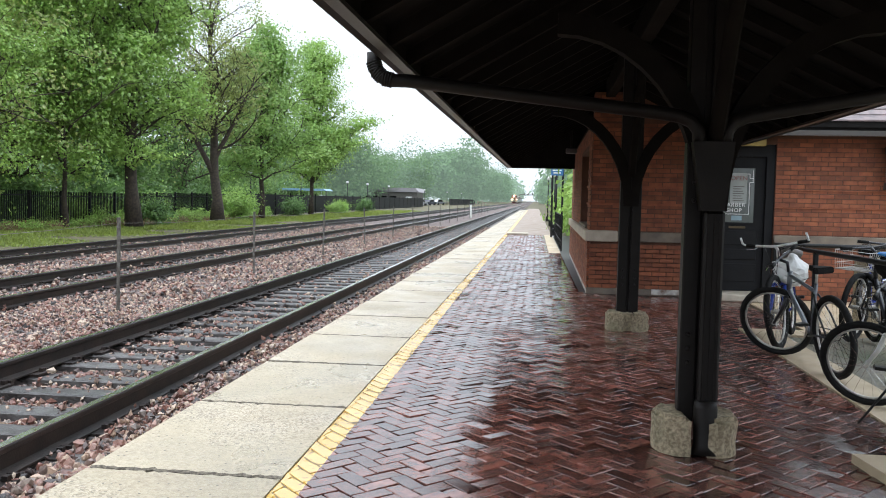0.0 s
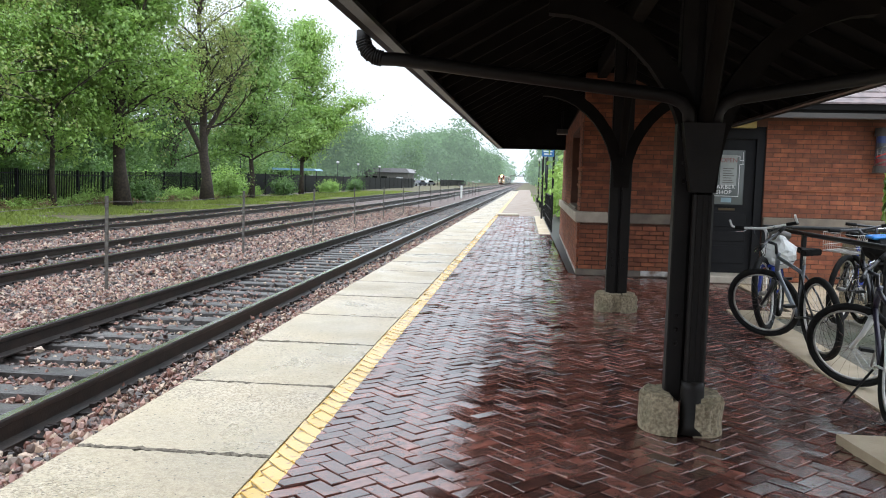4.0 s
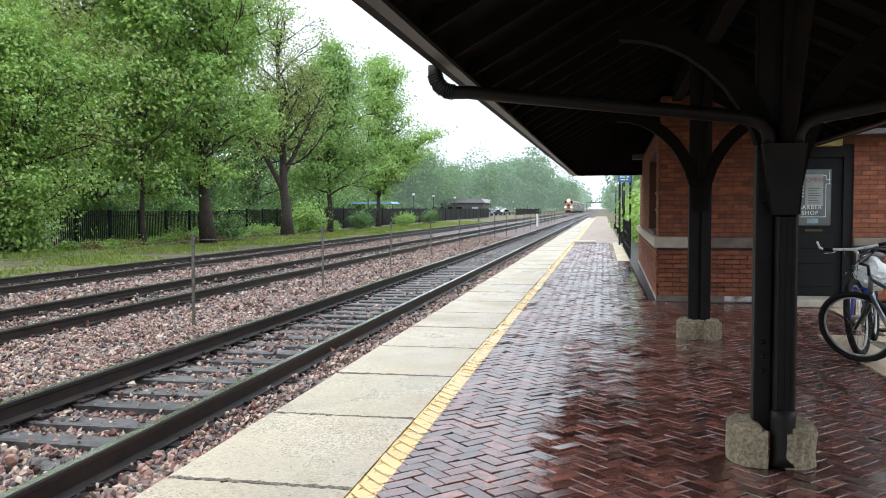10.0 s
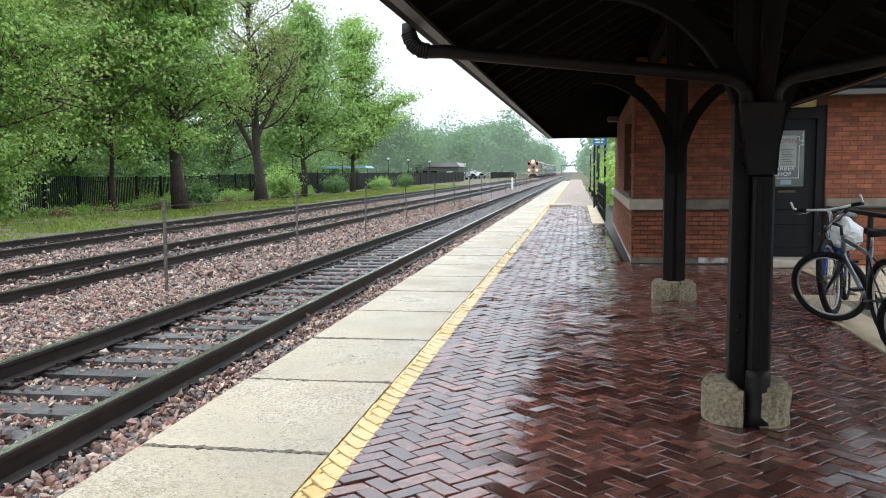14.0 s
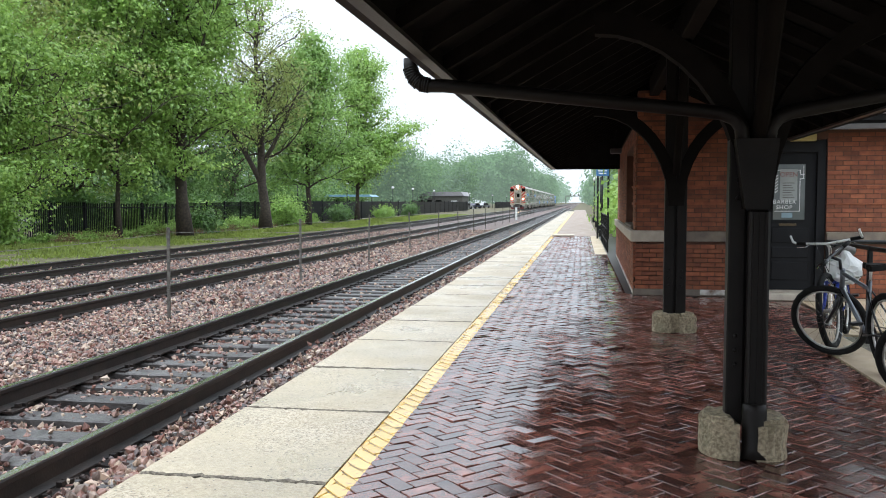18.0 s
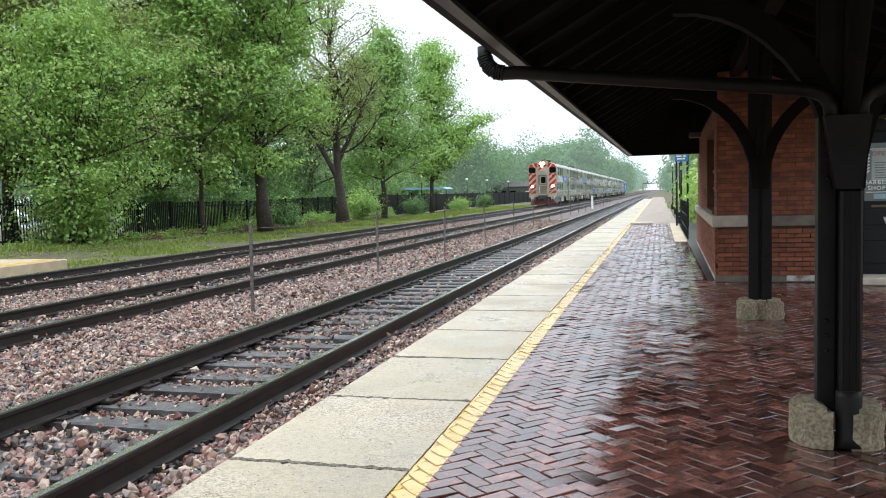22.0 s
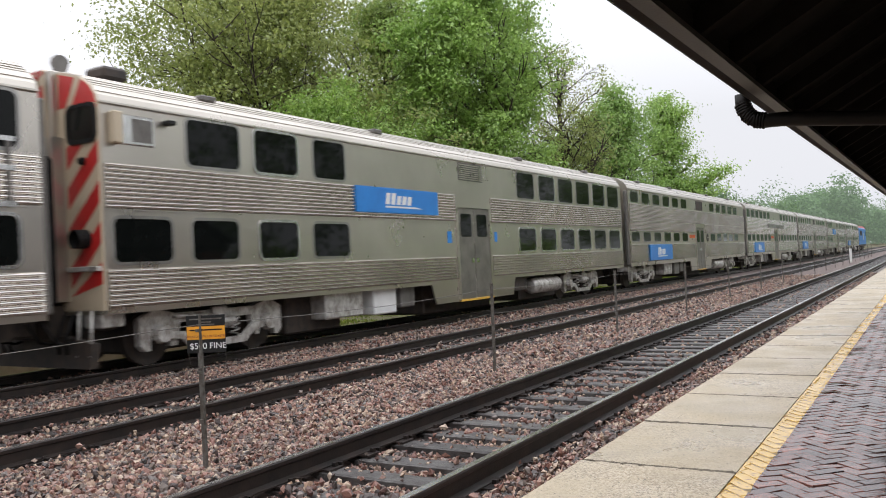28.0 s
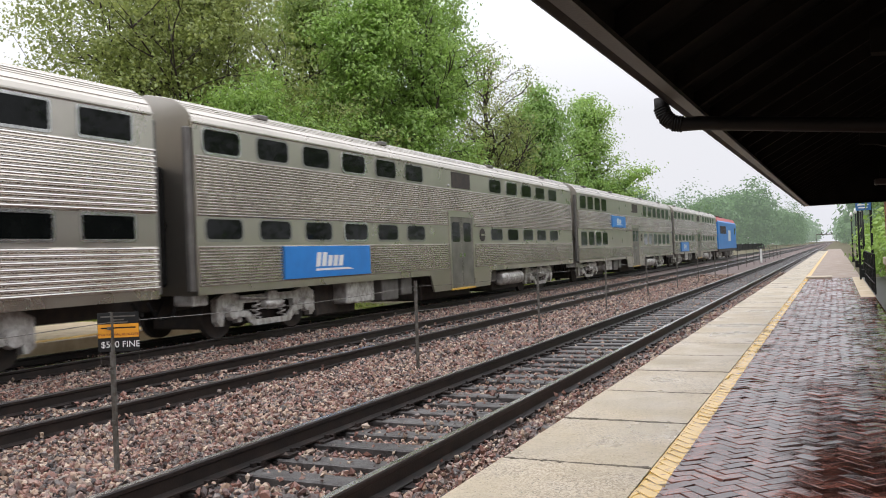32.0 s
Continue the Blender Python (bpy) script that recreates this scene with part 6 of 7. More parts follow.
M_window_trim = mat("bright_window_trim", (0.62, 0.62, 0.60), 0.25, metal=0.9)
M_pilot = mat("faded_red_pilot", (0.15, 0.018, 0.018), 0.5, second=(0.07, 0.015, 0.015), scale=3)
M_door = mat("grey_train_door", (0.25, 0.235, 0.205), 0.4, metal=0.5, second=(0.16, 0.15, 0.13), scale=2)
M_flute = mat("fluted_stainless", (0.60, 0.56, 0.50), 0.17, metal=0.95, second=(0.50, 0.465, 0.415), scale=0.5)
M_flute_bright = mat("bright_fluted_stainless", (0.86, 0.82, 0.76), 0.13, metal=0.97, second=(0.76, 0.72, 0.66), scale=0.5)
M_panel = mat("flat_stainless_panel", (0.58, 0.54, 0.48), 0.30, metal=0.92, second=(0.50, 0.465, 0.41), scale=0.6, rough_var=0.03)
M_lamp = glow("headlamp", (1.0, 0.60, 0.24), 200.0)
M_lampwhite = glow("ditch_lamp", (1.0, 0.62, 0.27), 80.0)


def flutes(y0, y1, z0, z1, pitch):
    """Rounded ribs that run along the side."""
    depth = 0.56 * pitch
    n = max(1, round((z1 - z0) / pitch))
    p = (z1 - z0) / n
    outline = [(HW - 0.01, z0)]
    for k in range(n):
        for f, d in ((0.02, 0.0), (0.14, 0.30), (0.34, 0.74), (0.55, 1.0), (0.72, 0.92), (0.88, 0.5), (0.95, 0.0)):
            outline.append((HW + 0.002 + depth * d, z0 + (k + f) * p))
    outline.append((HW - 0.01, z1))
    return prism(outline, "y", y0, y1)


def spans(y0, y1, cuts):
    """The stretches from y0 to y1 outside the cuts."""
    out, at = [], y0
    for a, b in sorted(cuts):
        if a > at:
            out.append((at, min(a, y1)))
        at = max(at, b)
    if at < y1:
        out.append((at, y1))
    return out


def truck(car, y, handed=1):
    """A four-wheeled bogie with cast silver side frames."""
    bogie = part("bogie", box(-1.0, 1.0, y - 0.35, y + 0.35, 0.50, 0.78, 0.03), M_under, car, "grimy cast steel bogie")
    for s in (-1, 1):
        beam = [(y - 1.66, 0.80), (y - 1.66, 0.36), (y - 1.56, 0.26), (y - 1.46, 0.26), (y - 1.42, 0.62), (y - 1.08, 0.62), (y - 1.04, 0.30), (y - 0.92, 0.30), (y - 0.84, 0.68), (y + 0.84, 0.68), (y + 0.92, 0.30), (y + 1.04, 0.30), (y + 1.08, 0.62), (y + 1.42, 0.62), (y + 1.46, 0.26), (y + 1.56, 0.26), (y + 1.66, 0.36), (y + 1.66, 0.80), (y + 1.35, 0.95), (y + 0.9, 0.84), (y - 0.9, 0.84), (y - 1.35, 0.95)]
        part("side_frame", prism(beam, "x", s * 1.06, s * 1.19), M_silver, bogie, "silver painted cast side frame")
        bar = [(y - 1.2, 0.56), (y - 1.2, 0.44), (y - 0.85, 0.40), (y - 0.62, 0.20), (y + 0.62, 0.20), (y + 0.85, 0.40), (y + 1.2, 0.44), (y + 1.2, 0.56), (y + 0.78, 0.52), (y + 0.52, 0.32), (y - 0.52, 0.32), (y - 0.78, 0.52)]
        part("equaliser_bar", prism(bar, "x", s * 1.20, s * 1.26), M_silver, bogie)
        part("swing_hanger", box(min(s * 1.19, s * 1.30), max(s * 1.19, s * 1.30), y - 0.16, y + 0.16, 0.50, 0.90, 0.02), M_silver, bogie)
        for d in (-1.25, 1.25):
            wb = bmesh.new()
            bmesh.ops.create_cone(wb, cap_ends=True, segments=20, radius1=0.46, radius2=0.46, depth=0.13, matrix=Matrix.Translation((s * 0.78, y + d, 0.46)) @ Matrix.Rotation(math.pi / 2, 4, "Y"))
            part("wheel", wb, M_under, bogie)
            hb = bmesh.new()
            bmesh.ops.create_cone(hb, cap_ends=True, segments=12, radius1=0.17, radius2=0.14, depth=0.12, matrix=Matrix.Translation((s * 1.25, y + d, 0.52)) @ Matrix.Rotation(math.pi / 2, 4, "Y"))
            part("axle_box", hb, M_silver, bogie)
        for d in (-0.42, 0.42):
            pts = [(s * 1.17 + 0.085 * math.cos(a) * s, y + d + 0.085 * math.sin(a), 0.33 + 0.0145 * k) for k, a in enumerate(0.9 * j for j in range(24))]
            part("coil_spring", tube(pts, 0.018, 5), M_silver, bogie)
        part("brake_cylinder", tube([(s * 1.27, y - 0.3, 0.62), (s * 1.27, y + 0.3, 0.62)], 0.09, 10), M_silver, bogie)
        part("damper", tube([(s * 1.24, y - 1.0, 0.80), (s * 1.24, y + 0.2, 0.72)], 0.035, 8), M_silver, bogie)


def logo_panel(car, y0, y1, z0, z1):
    """A blue panel with a plain white mark of slanted bars over a tapering line."""
    panel = part("blue_panel", box(HW, HW + 0.064, y0, y1, z0, z1, 0.004), M_blue, car, "bright blue panel with a white mark")
    h, w = z1 - z0, y1 - y0
    cy, zb = y0 + w * 0.32, z0 + h * 0.28
    x = HW + 0.066
    mk = bmesh.new()
    for k in range(5):
        a, b = cy + k * w * 0.066, cy + k * w * 0.066 + w * 0.048
        s = h * 0.10
        top = zb + h * (0.52 if k < 2 else 0.42)
        prism_into(mk, [(a, zb + h * 0.06), (b, zb + h * 0.06), (b + s, top), (a + s, top)], "x", x - 0.004, x + 0.002)
    prism_into(mk, [(cy, zb - h * 0.07), (cy + w * 0.46, zb - h * 0.07), (cy + w * 0.38, zb + h * 0.0), (cy, zb + h * 0.0)], "x", x - 0.004, x + 0.002)
    part("white_mark", mk, M_whitepaint, panel, "plain white slanted mark")


def door(car, y0, y1, z0, z1):
    """Two sliding leaves in a frame, each with an upper pane."""
    frame_b = bmesh.new()
    for a in ((y0 - 0.10, y0, z0, z1 + 0.14), (y1, y1 + 0.10, z0, z1 + 0.14), (y0, y1, z1, z1 + 0.14)):
        box_into(frame_b, HW - 0.01, HW + 0.035, *a)
    fr = part("door_frame", frame_b, M_panel, car)
    mid = (y0 + y1) / 2
    for a, b in ((y0, mid - 0.012), (mid + 0.012, y1)):
        leaf = part("door_leaf", box(HW - 0.02, HW + 0.012, a + 0.005, b - 0.005, z0 + 0.02, z1, 0.004), M_door, car, "grey sliding door leaf")
        pb = bmesh.new()
        prism_into(pb, rounded(a + 0.14, b - 0.14, z1 - 0.78, z1 - 0.16, 0.08), "x", HW + 0.008, HW + 0.018)
        part("pane", pb, M_tint, leaf)
        part("push_plate", box(HW + 0.01, HW + 0.022, (b - 0.20) if a == y0 else a + 0.06, (b - 0.06) if a == y0 else a + 0.20, z0 + 0.98, z0 + 1.10), M_chrome, leaf)
    part("step_edge", box(HW - 0.02, HW + 0.05, y0 - 0.05, y1 + 0.05, z0 - 0.04, z0 + 0.01), M_yellow, car, "yellow step edge")
    return fr


def car_body(style, label):
    car = thing("train_car", label, "train car", group="cars of the train")
    L = CAR - 0.98
    o = 0.28
    part("body", prism(BODY, "y", o, o + L), M_panel, car, "flat stainless steel body")
    # ribbed roof
    rb = bmesh.new()
    for k in range(-14, 15):
        a = k / 14.5
        i = np.interp(abs(a), [0, 0.27, 0.5, 0.75, 0.93, 1.0], [0, 0.35, 0.72, 1.15, 1.36, 1.46])
        z = np.interp(i, [0, 0.35, HW - 0.85, HW - 0.42, HW - 0.16, HW - 0.04], [4.82, 4.82, 4.76, 4.64, 4.46, 4.30])
        s = 1 if a >= 0 else -1
        tube_into(rb, [(s * i, o + 0.02, z), (s * i, o + L - 0.02, z)], 0.016, 5)
    part("roof_ribs", rb, M_flute, car)
    part("drip_rail", box(HW - 0.005, HW + 0.03, o, o + L, 4.10 + 0.07, 4.13 + 0.07), M_panel, car)
    part("drip_rail", box(-HW - 0.03, -HW + 0.005, o, o + L, 4.17, 4.20), M_panel, car)
    for y in (2.6, 7.8, 15.5, 21.2):
        part("roof_vent", box(0.95, 1.22, y, y + 0.34, 4.58, 4.685, 0.02), M_greysteel, car)
    # vestibule diaphragms between cars
    for y0, y1 in ((0.0, 0.3), (o + L - 0.01, CAR))[style.startswith("cab"):]:
        part("end_diaphragm", box(-0.75, 0.75, y0, y1, 1.1, 3.4, 0.05), M_rubber, car)
    for s in (-1, 1):
        if not style.startswith("cab"):
            part("corner_post", box(s * (HW - 0.10) - 0.06, s * (HW - 0.10) + 0.06, 0.14, 0.29, 1.0, 4.1, 0.02), M_greysteel, car)
        part("corner_post", box(s * (HW - 0.10) - 0.06, s * (HW - 0.10) + 0.06, o + L, o + L + 0.12, 1.0, 4.1, 0.02), M_greysteel, car)
    far = []
    cab = style.startswith("cab")
    if cab:
        d0, d1 = 11.0, 12.75
        ups = [(1.95, 3.15), (3.55, 4.72), (5.25, 6.25)] + [(14.70 + 1.61 * k, 15.92 + 1.61 * k) for k in range(6)]
        lows = [(0.45, 1.55), (2.0, 3.05), (3.6, 4.65), (5.15, 6.3)] + [(14.72 + 1.61 * k, 15.88 + 1.61 * k) for k in range(6)]
        uz, lz = (3.34, 4.12), (1.72, 2.40)
        bands, pitch = ((2.55, 3.26), (1.02, 1.62)), 0.072
        lg = (6.55, 9.95, 2.68, 3.26)
        zd = 2.92
    else:
        d0, d1 = 11.35, 13.05
        ups = [(0.54 + 1.61 * k, 1.58 + 1.61 * k) for k in range(6)] + [(14.68 + 1.61 * k, 15.74 + 1.61 * k) for k in range(6 if style == "bright" else 5)]
        lows = list(ups)
        uz, lz = (3.65, 4.09), (1.98, 2.37)
        bands, pitch = ((2.42, 3.58), (1.08, 1.86)), (0.098 if style == "bright" else 0.060)
        lg = (2.88, 6.42, 1.12, 1.83)
        zd = 2.70
        if style == "large":
            ups = [(0.75 + 1.3 * k, 1.75 + 1.3 * k) for k in range(4)] + [(14.6 + 1.5 * k, 15.6 + 1.5 * k) for k in range(6)]
            lows, uz, lz = list(ups), (3.50, 4.10), (1.75, 2.38)
            bands, pitch, lg = ((2.53, 3.40), (1.04, 1.62)), 0.065, (6.6, 9.6, 2.68, 3.30)
    brights = random.Random(len(label))
    for y0, y1 in ups:
        car_window(car, y0, y1, *uz, brights.random() < 0.35 or style == "bright", far, 0.035 if style == "bright" else 0.11)
    for y0, y1 in lows:
        car_window(car, y0, y1, *lz, brights.random() < 0.5 or style == "bright", far, 0.035 if style == "bright" else 0.11)
    M_f = M_flute_bright if style in ("bright", "cab_lead") else M_flute
    for (z0, z1), cuts in zip(bands, ([(d0 - 0.12, d1 + 0.12)] if bands[0][0] < zd else [], [(d0 - 0.12, d1 + 0.12)])):
        if z1 > zd + 0.2 and not cab:
            for a, b in spans(o + 0.03, o + L - 0.03, [(d0 - 0.12, d1 + 0.12)]):
                part("fluting", flutes(a, b, z0, zd + 0.18, pitch), M_f, car, "ribbed stainless fluting")
            part("fluting", flutes(o + 0.03, o + L - 0.03, zd + 0.19, z1, pitch), M_f, car, "ribbed stainless fluting")
        else:
            for a, b in spans(o + 0.03, o + L - 0.03, cuts):
                part("fluting", flutes(a, b, z0, z1, pitch), M_f, car, "ribbed stainless fluting")
    part("name_rail", box(HW, HW + 0.012, o, o + L, bands[0][0] - 0.03, bands[0][0] - 0.01), M_panel, car)
    logo_panel(car, *lg)
    door(car, d0, d1, 0.46, zd)
    # lowered skirt round the door
    skirt = [(d0 - 1.45, 1.0), (d0 - 1.2, 0.43), (d1 + 1.40, 0.43), (d1 + 1.58, 1.0)]
    for s in (-1, 1):
        part("skirt", prism(skirt, "x", s * (HW - 0.05), s * (HW + 0.001)), M_panel, car)
    part("sill", box(-HW - 0.006, HW + 0.006, o, o + L, 0.93, 1.02), M_panel, car)
    for s in (-1, 1):
        part("end_sill", box(s * 1.1 - 0.25, s * 1.1 + 0.25, 0.3, 0.7, 0.72, 0.95, 0.02), M_silver, car)
    # underfloor gear
    for y0, y1, x0, z0, m in ((5.6, 6.9, 0.7, 0.40, M_silver), (7.3, 8.2, 0.6, 0.36, M_whitepaint if cab else M_greysteel), (8.4, 9.0, 0.8, 0.45, M_greysteel), (14.5, 15.4, 0.6, 0.5, M_under)):
        part("equipment_box", box(x0, 1.36, y0, y1, z0, 0.95, 0.03), m, car)
    # black boxes stand in for both low gear and the deep shade under the floor
    for y0, y1 in ((d0 - 1.0, d1 + 0.9), (d1 + 2.9, CAR - 6.5), (4.8, 6.6)):
        part("underfloor_shade_gear", box(-0.9, 0.95, y0, y1, 0.16, 0.95, 0.04), M_under, car)
    # black blocks between the side frames, added as the shade behind the bogies
    for y in (2.9, CAR - 4.6):
        part("bogie_shade_block", box(-0.66, 0.66, y - 1.7, y + 1.7, 0.2, 0.9, 0.04), M_under, car)
    part("centre_sill", box(-0.5, 0.5, 0.6, CAR - 0.6, 0.62, 0.95), M_under, car)
    part("air_reservoir", tube([(1.22, 15.9, 0.60), (1.22, 15.98, 0.60), (1.22, 17.9, 0.60), (1.22, 17.98, 0.60)], [0.16, 0.25, 0.25, 0.16], 16), M_silver, car, "silver air tank")
    for y, r in ((0.34, 1), (CAR - 0.34, -1)):
        part("coupler", box(-0.16, 0.16, y - 0.35, y + 0.35, 0.62, 0.95, 0.03), M_under, car)
        for x in (-0.5, 0.5, 0.9):
            part("air_hose", tube([(x, y + r * 0.05, 0.85), (x, y - r * 0.15, 0.55), (x * 0.9, y - r * 0.36, 0.50)], 0.025, 6), M_rubber, car)
    truck(car, 2.75)
    truck(car, CAR - 4.6)
    fb = bmesh.new()
    for y0, y1, z0, z1 in [(a, b, *uz) for a, b in ups] + [(a, b, *lz) for a, b in lows]:
        prism_into(fb, rounded(y0, y1, z0, z1), "x", -HW - 0.012, -HW + 0.002)
    part("far_side_windows", fb, M_tint, car)
    if cab:
        part("cab_side_window", box(HW - 0.01, HW + 0.03, 0.62, 1.28, 3.56, 4.04, 0.02), M_window_trim, car)
        part("pane", box(HW + 0.02, HW + 0.036, 0.84, 1.22, 3.62, 3.98), M_greysteel, car)
        part("wind_deflector", box(HW, HW + 0.16, 0.42, 0.58, 3.55, 4.05, 0.02), M_cream, car)
        part("side_mirror", box(HW, HW + 0.18, 1.45, 1.6, 3.95, 4.02, 0.01), M_black, car)
        vent = part("louvre_vent", box(HW - 0.01, HW + 0.012, 11.15, 12.5, 3.66, 4.14), M_greysteel, car)
        for k in range(8):
            part("slat", box(HW + 0.01, HW + 0.03, 11.18, 12.47, 3.69 + 0.055 * k, 3.715 + 0.055 * k), M_panel, vent)
        part("notice", box(HW, HW + 0.008, 10.45, 10.66, 1.98, 2.28), M_blue, car, "blue access notice")
        part("notice", box(HW, HW + 0.008, 13.08, 13.24, 2.0, 2.28), M_blue, car, "small blue and white notice")
    else:
        if style != "bright":
            part("upper_vent", box(HW - 0.01, HW + 0.012, d0 + 0.25, d1 - 0.03, 3.62, 4.12), M_under, car)
        part("door_lamp", box(HW - 0.01, HW + 0.05, d0 - 0.06, d0 + 0.02, 3.62, 3.70, 0.012), M_window_trim, car)
        ring = bmesh.new()
        bmesh.ops.create_cone(ring, cap_ends=True, segments=20, radius1=0.22, radius2=0.22, depth=0.02, matrix=Matrix.Translation((HW + 0.01, d1 + 0.85, 2.15)) @ Matrix.Rotation(math.pi / 2, 4, "Y"))
        part("round_badge", ring, M_under, car, "round dark badge")
        part("badge_bar", box(HW + 0.018, HW + 0.026, d1 + 0.70, d1 + 1.0, 2.12, 2.18), M_panel, car)
        if "name board" in label or "low blue panel" in label:
            part("letter_bar", box(HW, HW + 0.006, d0 - 1.35, d0 - 0.25, 2.13, 2.29), mat("orange_letters", (0.75, 0.13, 0.02), 0.5), car, "band of orange unreadable letters")
        if style == "bright":
            part("name_board", box(HW + 0.012, HW + 0.068, d0 - 2.72, d1 + 2.92, 2.96, 3.24), M_greysteel, car, "grey name board with raised letter shapes")
            for k in range(10):
                part("letter_bar", box(HW + 0.066, HW + 0.076, d0 - 2.45 + k * 0.72, d0 - 2.16 + k * 0.72, 3.00, 3.20), M_window_trim, car)
    return car


def frame_box(x0, x1, z0, z1, w, y0, y1):
    """Four bars round an opening in an end wall."""
    fb = bmesh.new()
    for a in ((x0, x0 + w, z0, z1), (x1 - w, x1, z0, z1), (x0 + w, x1 - w, z0, z0 + w), (x0 + w, x1 - w, z1 - w, z1)):
        box_into(fb, a[0], a[1], y0, y1, a[2], a[3])
    return fb


def lamp_hood(lamp, x, z, y0, y1, r):
    """A deep dark barrel, added round a lamp to block its glow sideways."""
    hb = bmesh.new()
    ring = [(math.cos(2 * math.pi * k / 16), math.sin(2 * math.pi * k / 16)) for k in range(16)]
    rows = [[hb.verts.new((x + q * c, yy, z + q * d)) for c, d in ring] for q, yy in ((r + 0.02, y0), (r + 0.02, y1), (r + 0.004, y1), (r + 0.004, y0))]
    for a, b in zip(rows, rows[1:]):
        for k in range(16):
            hb.faces.new((a[k], a[(k + 1) % 16], b[(k + 1) % 16], b[k]))
    bmesh.ops.recalc_face_normals(hb, faces=hb.faces[:])
    part("added_glare_barrel", hb, M_rubber, lamp)


def cab_front(car, lights):
    """The driving end: striped panels, end door, windows, lamps and a red pilot."""
    y = 0.24
    face = part("end_wall", box(-HW + 0.01, HW - 0.01, y, 0.32, 1.0, 4.16), M_cream, car, "cream end wall with red stripes")
    # stripes rising to the right on both side panels
    for x0, x1 in ((-HW + 0.02, -0.72), (0.72, HW - 0.02)):
        sb = bmesh.new()
        for k in range(-3, 9):
            z = 0.72 + k * 0.62
            s = (x1 - x0) * 0.9
            quad = [(x0, z), (x1, z + s), (x1, z + s + 0.33), (x0, z + 0.33)]
            # clip to the panel's height
            zs = [min(max(q[1], 1.22), 4.14) for q in quad]
            if max(zs) - min(zs) > 0.05:
                prism_into(sb, [(q[0], c) for q, c in zip(quad, zs)], "y", y - 0.006, y + 0.004)
        bmesh.ops.remove_doubles(sb, verts=sb.verts[:], dist=0.0005)
        part("red_stripes", sb, M_red, face, "slanted red stripes")
    # curved shoulders over the side panels
    cap = bmesh.new()
    prism_into(cap, [(-HW + 0.01, 4.16), (HW - 0.01, 4.16), (HW - 0.05, 4.30), (HW - 0.17, 4.46), (HW - 0.43, 4.63), (HW - 0.86, 4.75), (-HW + 0.86, 4.75), (-HW + 0.43, 4.63), (-HW + 0.17, 4.46), (-HW + 0.05, 4.30)], "y", y, 0.36)
    part("roof_end", cap, M_cream, car, "cream roof end with red corners")
    for s in (-1, 1):
        part("red_corner", prism([(s * (HW - 0.02), 4.17), (s * (HW - 0.06), 4.30), (s * (HW - 0.18), 4.45), (s * (HW - 0.36), 4.57), (s * (HW - 0.62), 4.17)], "y", y - 0.008, y + 0.004), M_red, car)
        part("red_stripe", prism([(s * 0.56, 4.18), (s * 0.74, 4.18), (s * 0.98, 4.62), (s * 0.60, 4.72)], "y", y - 0.008, y + 0.004), M_red, car)
    part("lamp_housing", box(-0.42, 0.42, y - 0.16, 0.4, 3.72, 4.82, 0.03), M_cream, car, "cream lamp housing")
    hb = bmesh.new()
    for k in range(3):
        z = 3.80 + k * 0.42
        quad = [(-0.41, z), (0.41, z + 0.52), (0.41, z + 0.76), (-0.41, z + 0.24)]
        prism_into(hb, [(q[0], min(q[1], 4.80 - 0.001 * i)) for i, q in enumerate(quad)], "y", y - 0.168, y - 0.158)
    part("red_stripes", hb, M_red, car, "slanted red stripes")
    for x in (-0.47, 0.47):
        part("housing_side", box(x - 0.07, x + 0.07, y - 0.12, 0.4, 3.6, 4.80, 0.02), M_panel, car)
    for x, z, r in ((-0.14, 4.60, 0.115), (0.14, 4.60, 0.115), (0.0, 4.30, 0.115)):
        lb = bmesh.new()
        bmesh.ops.create_cone(lb, cap_ends=True, segments=16, radius1=r, radius2=r * 0.9, depth=0.05, matrix=Matrix.Translation((x, y - 0.18, z)) @ Matrix.Rotation(math.pi / 2, 4, "X"))
        lamp = part("headlamp", lb, M_lamp if lights else M_greysteel, car, "bright round headlamp" if lights else "")
        lamp_hood(lamp, x, z, y - 0.16, y - 0.36, r)
    for x in (-1.12, 1.12):
        lb = bmesh.new()
        bmesh.ops.create_cone(lb, cap_ends=True, segments=16, radius1=0.125, radius2=0.11, depth=0.06, matrix=Matrix.Translation((x, y - 0.02, 2.10)) @ Matrix.Rotation(math.pi / 2, 4, "X"))
        lamp = part("ditch_lamp", lb, M_lampwhite if lights else M_greysteel, car, "bright round headlamp" if lights else "")
        lamp_hood(lamp, x, 2.10, y, y - 0.22, 0.125)
        mb = bmesh.new()
        bmesh.ops.create_cone(mb, cap_ends=True, segments=12, radius1=0.07, radius2=0.05, depth=0.08, matrix=Matrix.Translation((x, y - 0.03, 3.30)) @ Matrix.Rotation(math.pi / 2, 4, "X"))
        part("marker_lamp", mb, M_rubber, car)
        wb = bmesh.new()
        prism_into(wb, [(p[0], p[1]) for p in rounded(x - 0.32, x + 0.32, 3.62, 4.14, 0.12)], "y", y - 0.012, y + 0.004)
        w = part("cab_window", wb, M_tint, car)
        fr = bmesh.new()
        o1, i1 = rounded(x - 0.37, x + 0.37, 3.57, 4.19, 0.15), rounded(x - 0.31, x + 0.31, 3.63, 4.13, 0.11)
        ring_into(fr, o1, i1, 0.0, 0.03)
        for v in fr.verts:
            v.co = Vector((v.co.y, y - v.co.x, v.co.z))
        part("gasket", fr, M_rubber, w)
        part("wiper", tube([(x, y - 0.03, 4.2), (x - 0.15, y - 0.035, 3.8)], 0.012, 5), M_black, w)
